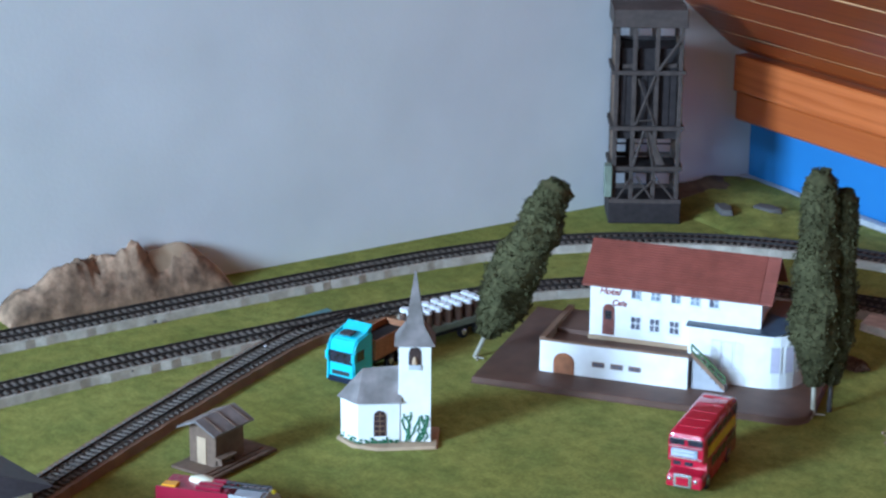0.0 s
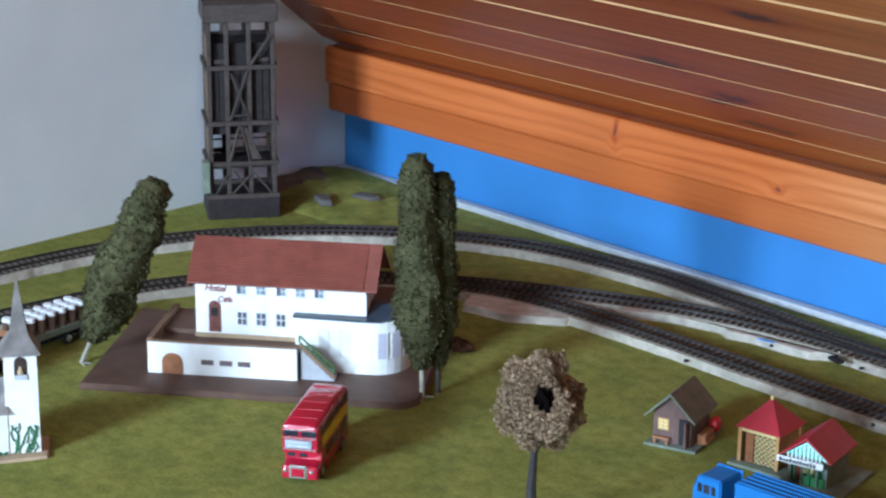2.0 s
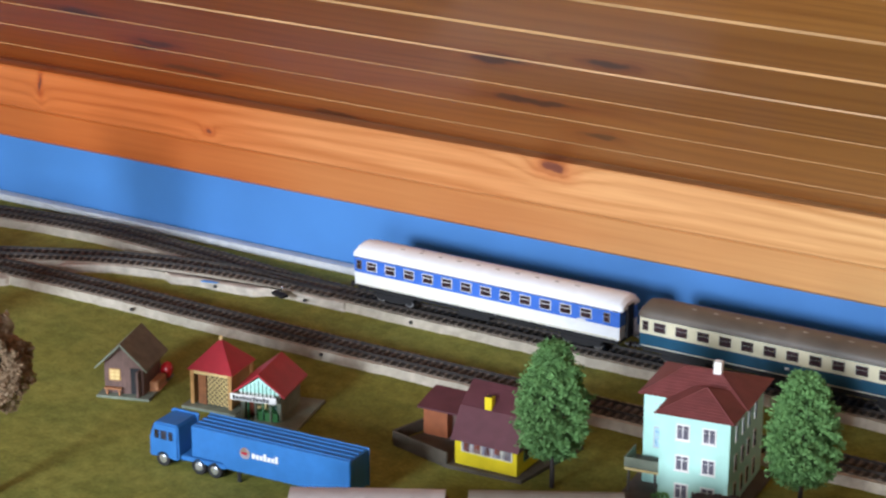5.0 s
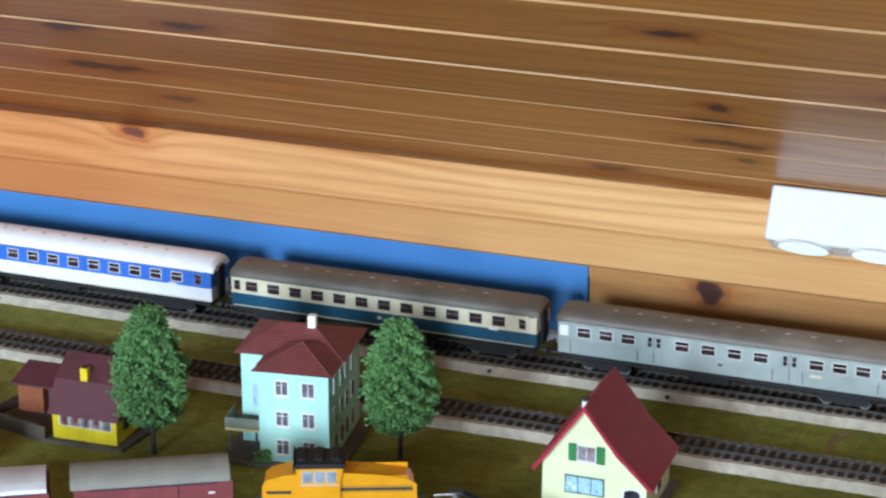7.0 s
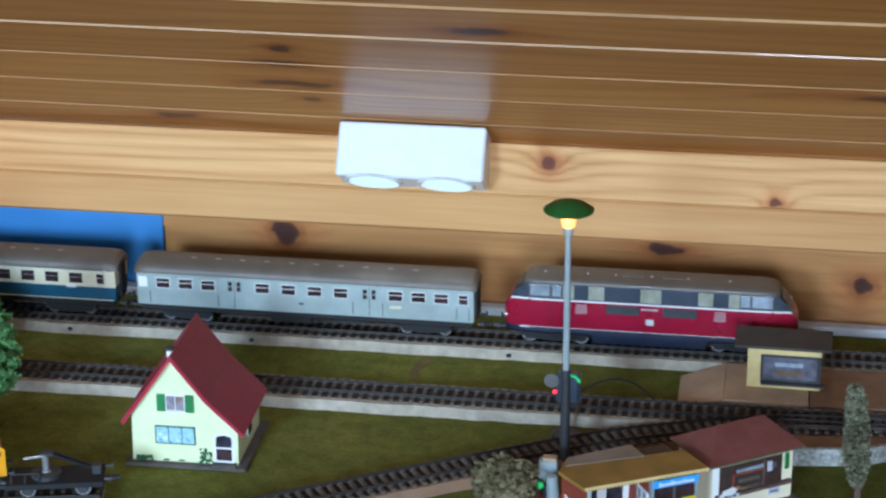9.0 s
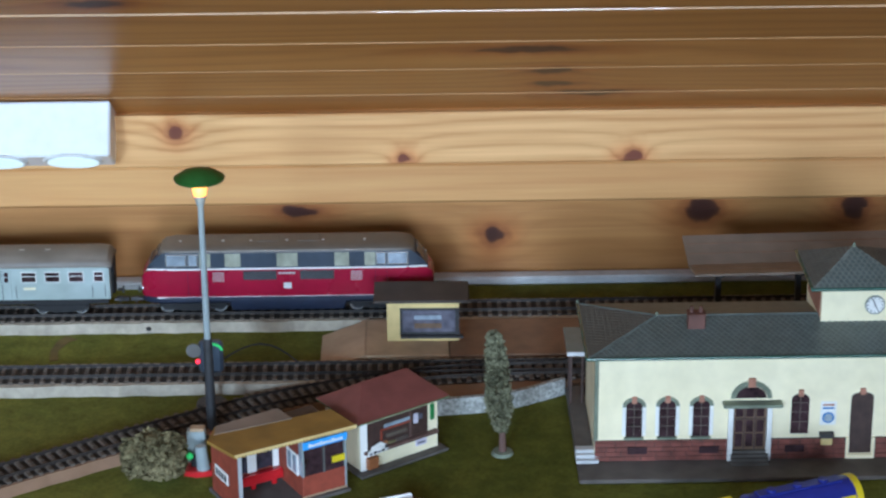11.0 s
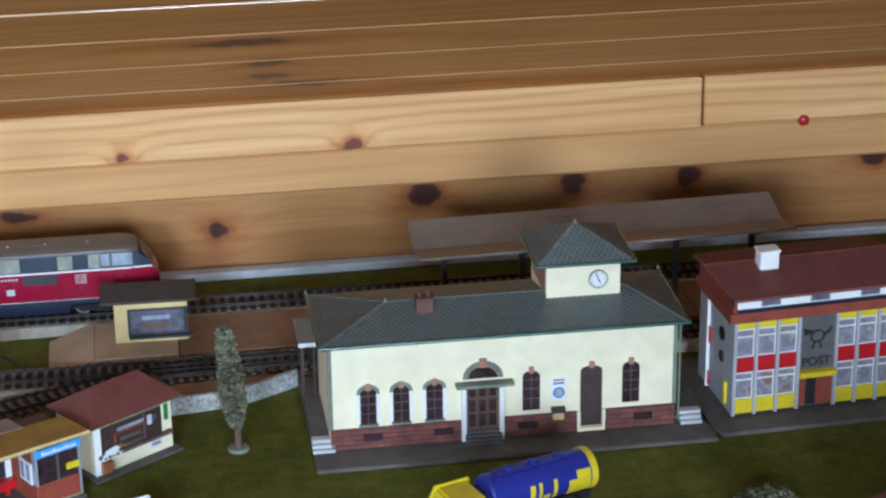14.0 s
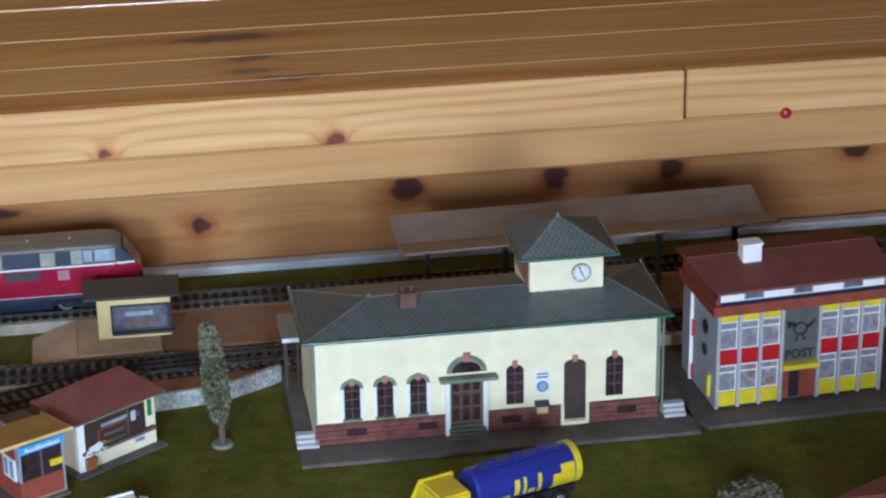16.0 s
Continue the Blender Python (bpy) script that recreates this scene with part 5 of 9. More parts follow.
    for a, b in (((x0, y0, ze), (rx0, ry, zr)), ((x1, y0, ze), (rx1, ry, zr)), ((x0, y1, ze), (rx0, ry, zr)), ((rx0, ry, zr), (rx1, ry, zr))):
        part("ridge_cap", tube(bmesh.new(), a, b, 0.0009, n=6), M_SLATEROOF, roof)
    for a, b in (((x0, y0, ze), (x1, y0, ze)), ((x0, y0, ze), (x0, y1, ze)), ((x1, y0, ze), (x1, y1, ze))):
        part("gutter", tube(bmesh.new(), a, b, 0.0012, n=8), M_GUTTER, roof, "dark green gutter")
    for p in ((x0, y1, ze), (x1, y1, ze), (rx0, ry, zr)):
        part("finial", tube(bmesh.new(), (p[0], p[1], p[2]), (p[0], p[1], p[2] + 0.0030), 0.0011, 0.0006), M_STONEGREY, roof)
    part("downpipe", tube(bmesh.new(), (W + 0.002, -0.002, 0.006), (W + 0.002, -0.002, ze), 0.0008), M_STONEGREY, top)
    ch = part("chimney", box(0.0575, 0.0690, 0.0235, 0.0315, 0.080, 0.0968, 0.0004), M_TILE_BROWN, top, "brown brick chimney")
    part("chimney_cap", box(0.0570, 0.0695, 0.0230, 0.0320, 0.0968, 0.0980, 0.0003), M_TILE_BROWN, ch)
    for u in (0.0580, 0.0640):
        part("chimney_pot", tube(bmesh.new(), (u + 0.0022, 0.0275, 0.098), (u + 0.0022, 0.0275, 0.1020), 0.0015, 0.0012), M_TILE_BROWN, ch)
    # clock tower
    tw = part("clock_tower", box(0.1465, 0.1970, 0.030, 0.084, 0.072, 0.1135), M_CREAMWALL, top, "cream clock tower", smooth=False)
    part("panel", box(0.1462, 0.1466, 0.034, 0.080, 0.090, 0.1125), M_KEYSTONE, tw)
    part("tower_roof", hip_roof(0.1390, 0.2062, 0.0250, 0.0920, 0.1140, 0.1705, 0.1725, 0.0585, 0.1308), M_SLATEGAP, tw, "pyramid slate roof", smooth=False)
    for ex0, a, b, mt in (((0.1390, 0.0250, 0.1140), (0.0672, 0, 0), (0, 0.0335, 0.0168), M_SLATEROOF), ((0.1390, 0.0920, 0.1140), (0, -0.0670, 0), (0.0325, 0, 0.0168), M_SLATEROOF2), ((0.2062, 0.0250, 0.1140), (0, 0.0670, 0), (-0.0347, 0, 0.0168), M_SLATEROOF2)):
        tile_rows(tw, ex0, a, b, 11, 17, mt, 0.00035, diamond=True, trim=lambda v: (v * 0.5, 1 - v * 0.5))
    for a, b in (((0.1390, 0.0250), (0.2062, 0.0250)), ((0.1390, 0.0250), (0.1390, 0.092)), ((0.2062, 0.0250), (0.2062, 0.092))):
        part("gutter", tube(bmesh.new(), (*a, 0.1138), (*b, 0.1138), 0.0013), M_GUTTER, tw, "dark green gutter")
    part("finial", tube(bmesh.new(), (0.1715, 0.0585, 0.1303), (0.1715, 0.0585, 0.1335), 0.0012, 0.0006), M_STONEGREY, tw)
    cl = part("clock", tube(bmesh.new(), (0.1818, 0.0302, 0.1005), (0.1818, 0.0290, 0.1005), 0.0064, n=28), M_WHITE, tw, "round white clock face")
    ringbm = bmesh.new()
    for k in range(24):
        a0, a1 = 2 * math.pi * k / 24, 2 * math.pi * (k + 1) / 24
        prism(ringbm, [(0.1818 + r * math.cos(a), 0.1005 + r * math.sin(a)) for r, a in ((0.0060, a0), (0.0066, a0), (0.0066, a1), (0.0060, a1))], 0.0286, 0.0300, "y")
    part("rim", ringbm, M_SLATEROOF, cl, smooth=False)
    for k in range(12):
        a = math.pi * k / 6
        part("hour_mark", box(-0.0003, 0.0003, -0.0003, 0.0, 0.0043, 0.0055), M_DARK, cl, m=Matrix.Translation((0.1818, 0.0290, 0.1005)) @ Matrix.Rotation(a, 4, "Y"))
    for a, ln in ((150, 0.0034), (-20, 0.0050)):
        part("pointer", box(-0.00035, 0.00035, -0.0006, -0.0001, -0.001, ln), M_DARK, cl, m=Matrix.Translation((0.1818, 0.0290, 0.1005)) @ Matrix.Rotation(radians(a), 4, "Y"))
    # little side canopy
    part("side_canopy", box(-0.0185, -0.0050, 0.070, 0.112, 0.0475, 0.0500, 0.0004), M_SLATEROOF, top, "dark grey-green side canopy")
    part("canopy_edge", box(-0.0185, -0.0050, 0.0692, 0.0699, 0.0473, 0.0502), M_LEDGE, top, "white canopy edge")
    for x, y in ((-0.0165, 0.072), (-0.0085, 0.072), (-0.0165, 0.090)):
        part("canopy_post", box(x, x + 0.0016, y, y + 0.0015, 0.010, 0.0475), M_DOORWOOD, top)


station()


# ---- post office ----
def post_office():
    top = thing("post_office", "grey, red and yellow post office with brown roof", "post office", pose(0.3915, 1.3395, 0, 0, 0, 4.5))
    W, D = 0.1205, 0.066
    part("base_plate", prism(bmesh.new(), [(-0.018, -0.002), (-0.011, -0.021), (0.15, -0.026), (0.15, 0.095), (-0.018, 0.095)], 0, 0.003), M_GREYBASE, top, "dark grey pavement plate")
    part("wall", box(0, W, 0.0, D, 0.0055, 0.0735), M_GREYWALL, top, "light grey wall", smooth=False)
    part("plinth", box(0.002, W - 0.002, 0.002, D - 0.002, 0.003, 0.0056), M_BLACK, top)

    def bay(u0, n):
        for k in range(n):
            u = u0 + k * 0.0152
            for z, h, mt, nm in ((0.0112, 0.0106, M_YELLOW, "yellow_panel"), (0.0422, 0.0108, M_RED, "red_panel"), (0.0712, 0.0048, M_YELLOW, "yellow_panel")):
                part(nm, box(u + 0.0012, u + 0.0140, -0.0012, 0.0, z - h / 2, z + h / 2), mt, top, smooth=False)
            for z, h in ((0.0265, 0.0195), (0.0582, 0.0205)):
                w = win(top, u + 0.0076, z, 0.0128, h, M_WHITE, M_PINKISH, 1, 1, 0.0009)
                part("transom", box(u + 0.0013, u + 0.0139, -0.0014, -0.0004, z + h * 0.22, z + h * 0.22 + 0.0009), M_WHITE, w)
        for k in range(n + 1):
            u = u0 + k * 0.0152
            part("mullion", box(u - 0.0011, u + 0.0011, -0.0030, 0.0, 0.0050, 0.0740), M_GREYWALL, top, smooth=False)
    bay(0.0011, 3), bay(0.0738, 3)
    part("dark_panel", box(0.0480, 0.0725, -0.0010, 0.0, 0.0335, 0.0735), M_POSTDARK, top, "dark grey sign panel")
    lettering("word", "POST", 0.0088, M_BLACK, top, Matrix.Translation((0.0602, -0.0011, 0.0362)) @ FRONT, "black word on the sign panel")
    # post horn emblem as plain shapes
    hx = 0.0602
    ring = bmesh.new()
    for k in range(20):
        a, b = 2 * math.pi * k / 20, 2 * math.pi * (k + 1) / 20
        prism(ring, [(hx + r * math.cos(q) * 1.15, 0.0580 + r * math.sin(q)) for r, q in ((0.0036, a), (0.0047, a), (0.0047, b), (0.0036, b))], -0.0018, -0.0009, "y")
    part("horn_emblem", ring, M_BLACK, top, "black horn emblem", smooth=False)
    part("horn_emblem", prism(bmesh.new(), [(hx - 0.0100, 0.0645), (hx - 0.0092, 0.0590), (hx - 0.0035, 0.0612), (hx - 0.0035, 0.0625)], -0.0017, -0.0009, "y"), M_BLACK, top, "black horn emblem")
    part("horn_emblem", prism(bmesh.new(), [(hx + 0.0040, 0.0590), (hx + 0.0080, 0.0620), (hx + 0.0098, 0.0645), (hx + 0.0106, 0.0632), (hx + 0.0084, 0.0600), (hx + 0.0044, 0.0574)], -0.0017, -0.0009, "y"), M_BLACK, top, "black horn emblem")
    for u in (-0.0022, 0.0010):
        part("tassel", prism(bmesh.new(), [(hx + u, 0.0536), (hx + 0.0010 + u, 0.0536), (hx + 0.0018 + u * 2.0, 0.0490), (hx + 0.0002 + u * 2.0, 0.0490)], -0.0017, -0.0009, "y"), M_BLACK, top)
    part("canopy", box(0.0470, 0.0735, -0.0070, 0.0, 0.0296, 0.0333, 0.0003), M_YELLOW, top, "yellow entrance canopy")
    part("door", box(0.0480, 0.0535, -0.0008, 0.0, 0.0060, 0.0295), M_BRICKRED, top, "red-brown door")
    part("door", box(0.0610, 0.0725, -0.0008, 0.0, 0.0060, 0.0295), M_BRICKRED, top, "red-brown door")
    part("doorway", box(0.0535, 0.0610, -0.0005, 0.0, 0.0060, 0.0295), M_BLACK, top)
    part("fascia", box(-0.003, W + 0.003, -0.003, D + 0.002, 0.0740, 0.0812), M_BRICKRED, top, "brick red fascia band", smooth=False)
    part("attic", box(-0.001, W + 0.001, -0.001, D + 0.001, 0.0812, 0.0925), M_BRICKRED, top, "red attic storey", smooth=False)
    part("attic_front", box(0.002, W - 0.001, -0.0016, -0.0008, 0.0838, 0.0925), M_WHITEWALL, top, "white attic strip", smooth=False)
    part("attic_base", box(0.002, W - 0.001, -0.0024, 0.0, 0.0814, 0.0838), M_NAVY, top)
    for u in (0.0255, 0.0605, 0.0965):
        win(top, u, 0.0882, 0.0140, 0.0072, M_GLASS_GREY, M_GLASS_MID, 1, 1, 0.0009, y=-0.0016)
    # shallow roof whose ridge juts out past the eaves
    fe, rg, be = (-0.0030, W + 0.0015, -0.0085, 0.0920), (-0.0110, W + 0.0045, 0.0325, 0.1020), (-0.0040, W + 0.0015, 0.0740, 0.0920)
    bm, th = bmesh.new(), 0.0018
    lo = [[(e[k], e[2], e[3]) for k in (0, 1)] for e in (fe, rg, be)]
    hi = [[(e[k], e[2], e[3] + th) for k in (0, 1)] for e in (fe, rg, be)]
    hull(bm, [[hi[0][0], hi[0][1], hi[1][1], hi[1][0]], [hi[1][0], hi[1][1], hi[2][1], hi[2][0]], [lo[0][0], lo[0][1], lo[1][1], lo[1][0]], [lo[1][0], lo[1][1], lo[2][1], lo[2][0]], [lo[0][0], lo[0][1], hi[0][1], hi[0][0]], [lo[2][0], lo[2][1], hi[2][1], hi[2][0]]] + [[lo[a][k], lo[a + 1][k], hi[a + 1][k], hi[a][k]] for a in (0, 1) for k in (0, 1)])
    roof = part("roof", bm, M_TILE_KIOSK, top, "dark brown pantile roof", smooth=False)
    span = fe[1] - fe[0]
    tile_rows(roof, (fe[0], fe[2], fe[3] + th), (span, 0, 0), (0, rg[2] - fe[2], rg[3] - fe[3]), 18, 46, M_TILE_KIOSK, 0.0004, stagger=False, trim=lambda v: (-v * 0.064, 1 + v * 0.024))
    tile_rows(roof, (be[1], be[2], be[3] + th), (-span, 0, 0), (0, rg[2] - be[2], rg[3] - be[3]), 18, 46, M_TILE_KIOSK, 0.0004, stagger=False, trim=lambda v: (-v * 0.024, 1 + v * 0.05))
    part("ridge_cap", tube(bmesh.new(), (rg[0], rg[2], rg[3] + th), (rg[1], rg[2], rg[3] + th), 0.0008, n=6), M_TILE_KIOSK, roof)
    part("bargeboard", prism(bmesh.new(), [(fe[2], fe[3] - 0.003), (rg[2], rg[3] - 0.003), (rg[2], rg[3]), (fe[2], fe[3])], -0.0035, -0.0025, "x"), M_NAVY, roof)
    for x0 in (-0.0010, W - 0.0005):
        part("gable_wall", prism(bmesh.new(), [(0.001, 0.0925), (D, 0.0925), (0.0325, 0.1005)], x0, x0 + 0.0015, "x"), M_BRICKRED, top)
    ch = part("chimney", box(0.0250, 0.0385, 0.020, 0.030, 0.097, 0.1135, 0.0004), M_WHITEWALL, top, "white square chimney")
    part("chimney_cap", box(0.0242, 0.0393, 0.0192, 0.0308, 0.1135, 0.1147), M_WHITEWALL, ch)
    # side wall with emblem and strip windows
    side = Matrix.Translation((0.0, 0.0300, 0)) @ Matrix.Rotation(radians(-90), 4, "Z")
    part("emblem", tube(bmesh.new(), (0.0110, -0.0004, 0.058), (0.0110, -0.0012, 0.058), 0.0050, n=20), M_BLACK, top, "black round emblem", m=side)
    part("emblem", tube(bmesh.new(), (0.0110, -0.0004, 0.041), (0.0110, -0.0012, 0.041), 0.0042, n=20), M_DARK, top, m=side)
    part("yellow_box", box(0.0185, 0.0220, -0.0020, 0.0, 0.010, 0.026), M_YELLOW, top, m=side)
    part("red_panel", box(-0.0150, -0.0115, -0.0012, 0.0, 0.040, 0.052), M_RED, top, m=side)
    part("red_panel", box(-0.0150, -0.0115, -0.0012, 0.0, 0.008, 0.018), M_RED, top, m=side)
    part("mullion", box(-0.0165, -0.0150, -0.0022, 0.0, 0.006, 0.0735), M_WHITE, top, m=side)


post_office()


# ---- hotel ----
def hotel():
    top = thing("hotel_building", "white hotel and cafe with red tiled roof on a brown base", "hotel", pose(-1.537, 1.036, 0, 0, 0, 38))
    pts = [(0.0, -0.010), (0.276, -0.012), (0.286, -0.008), (0.292, 0.0), (0.294, 0.02), (0.292, 0.105), (0.20, 0.165), (0.0, 0.190)]
    part("base_plate", bevel(prism(bmesh.new(), pts, 0.0, 0.0055), 0.001), M_BROWNBASE, top, "dark brown base plate")
    # terrace with the cellar wall
    part("cellar_wall", box(0.0515, 0.1835, 0.0245, 0.0275, 0.0055, 0.0345, 0.0004), M_WHITEWALL, top, "white cellar wall", smooth=False)
    part("terrace", box(0.0515, 0.1835, 0.0275, 0.064, 0.0055, 0.0290), M_BROWNBASE, top)
    part("coping", box(0.0508, 0.1840, 0.0240, 0.0280, 0.0345, 0.0358), M_TAN2, top)
    part("terrace_wall", box(0.0505, 0.0560, 0.0265, 0.118, 0.0055, 0.0370, 0.0004), M_TAN2, top, "brown terrace wall")
    part("back_terrace", box(0.0560, 0.090, 0.064, 0.118, 0.0055, 0.0330), M_BROWNBASE, top)
    part("arched_door", arched(0.0735, 0.0060, 0.0185, 0.0190, 0.0010, 0.0245, rise=0.45), M_ORANGEWOOD, top, "orange-brown arched cellar door")
    for u in (0.1045, 0.1210, 0.1370):
        win(top, u, 0.0180, 0.0110, 0.0046, M_TAN2, M_GLASS_MID, 2, 1, 0.0010, y=0.0245)
    # main house
    V, X0, X1, D = 0.0585, 0.0865, 0.2380, 0.058
    main = part("wall", box(X0, X1, V, V + D, 0.0055, 0.0815), M_WHITEWALL, top, "white rendered wall", smooth=False)
    part("gable", prism(bmesh.new(), [(V, 0.0815), (V + D, 0.0815), (V + D / 2, 0.1085)], X1 - 0.002, X1, "x"), M_WHITEWALL, top)
    part("gable", prism(bmesh.new(), [(V, 0.0815), (V + D, 0.0815), (V + D / 2, 0.1085)], X0, X0 + 0.002, "x"), M_WHITEWALL, top)
    part("plinth", box(X0 - 0.001, 0.1780, V - 0.0006, V, 0.0290, 0.0330), M_TAN, main)
    roof = part("roof", gable_roof(X0 - 0.006, X1 + 0.010, V - 0.006, V + D + 0.006, 0.0795, 0.1105, 0.0016), M_TILE_RED, top, "red-brown tiled gable roof", smooth=False)
    rise, run = 0.0310, D / 2 + 0.006
    tile_rows(roof, (X0 - 0.006, V - 0.006, 0.0811), (X1 - X0 + 0.016, 0, 0), (0, run, rise), 18, 1, M_TILE_RED, 0.0007, stagger=False)
    for k in range(4):
        v = 0.2 + k * 0.24
        part("snow_line", box(X0 - 0.006, X1 + 0.010, -0.0002, 0.0002, 0, 0.0004), M_TILE_RED, roof, m=Matrix.Translation((0, V - 0.006 + run * v, 0.0816 + rise * v)))
    for u in (0.1275, 0.1450, 0.1630, 0.1800, 0.1965):
        w = win(top, u, 0.0750, 0.0096, 0.0105, M_WHITE, M_GLASS_GREY, 2, 2, 0.0009, y=V, sill=True)
        if u not in (0.1450, 0.1800):
            part("curtain", box(u - 0.0038, u - 0.0002, V - 0.0010, V, 0.0708, 0.0792), M_GLASS_MID, w)
    for u in (0.1280, 0.1450, 0.1625):
        win(top, u, 0.0480, 0.0100, 0.0132, M_WHITE, M_GLASS_MID, 2, 2, 0.0011, y=V, sill=True)
    dr = part("door", arched(0.1035, 0.0345, 0.0105, 0.0285, 0.0009, V, rise=0.5), M_SANDSTONE, top, "brown arched entrance door")
    win(dr, 0.1035, 0.0530, 0.0062, 0.0085, M_DOORWOOD, M_GLASS, 2, 3, 0.0006, y=V - 0.0008)
    lettering("word", "Hotel", 0.0082, M_REDTEXT, top, Matrix.Translation((0.1040, V - 0.0004, 0.0718)) @ FRONT, "dark red word on the white wall")
    lettering("word", "Cafe", 0.0074, M_REDTEXT, top, Matrix.Translation((0.1125, V - 0.0004, 0.0622)) @ FRONT, "dark red word on the white wall")
    # glazed annexe with rounded front
    c = (0.2440, 0.078)
    front = [(0.1765, 0.0515), (0.2300, 0.0500)] + [(0.2440 + 0.0300 * math.sin(a), 0.080 - 0.0300 * math.cos(a)) for a in [math.pi / 2 * i / 7 for i in range(8)]] + [(0.2740, 0.120), (0.1765, 0.120)]
    part("annexe", prism(bmesh.new(), front, 0.0055, 0.0535), M_WHITEWALL, top, "white annexe with rounded glazed front", smooth=False)
    rim = [(c[0] + (x - c[0]) * 1.03, c[1] + (y - c[1]) * 1.05) for x, y in front]
    lift = lambda y: 0.0535 + 0.0070 * max(0, min(1, (y - 0.0495) / 0.0105))
    ar = bmesh.new()
    loft(ar, [[(x, y, lift(y)) for x, y in rim], [(x, y, lift(y) + 0.0016) for x, y in rim]])
    part("annexe_roof", ar, M_SLATE, top, "slate grey annexe roof", smooth=False)
    for a in (18, 42, 66, 86):
        m = Matrix.Translation((0.2440 + 0.0302 * math.sin(radians(a)), 0.080 - 0.0302 * math.cos(radians(a)), 0)) @ Matrix.Rotation(radians(a), 4, "Z")
        win(top, 0, 0.0320, 0.0098, 0.0250, M_WHITE, M_LAVENDER, 1, 1, 0.0012, m=m)
    for u in (0.2020, 0.2120, 0.2220):
        win(top, u, 0.0320, 0.0088, 0.0250, M_LAVENDER, M_WHITE, 1, 1, 0.0005, y=0.0508)
    # outside stair with green rail
    for k in range(7):
        part("step", box(0.1855 + k * 0.0042, 0.1897 + k * 0.0042, 0.0300, 0.0440, 0.0055, 0.0320 - k * 0.0040), M_GREYWALL, top)
    part("string", prism(bmesh.new(), [(0.1850, 0.0345), (0.2150, 0.0065), (0.2150, 0.0110), (0.1850, 0.0390)], 0.0285, 0.0300, "y"), M_TAN2, top)
    part("rail", tube(bmesh.new(), (0.1850, 0.0290, 0.0455), (0.2150, 0.0290, 0.0190), 0.0010), M_RAILGREEN, top, "green stair rail")
    part("rail", tube(bmesh.new(), (0.1850, 0.0290, 0.0400), (0.2150, 0.0290, 0.0135), 0.0008), M_RAILGREEN, top, "green stair rail")
    for k in range(5):
        u = 0.1850 + k * 0.0075
        part("baluster", tube(bmesh.new(), (u, 0.029, 0.0400 - k * 0.0066), (u, 0.029, 0.0455 - k * 0.0066), 0.0008), M_RAILGREEN, top)


hotel()


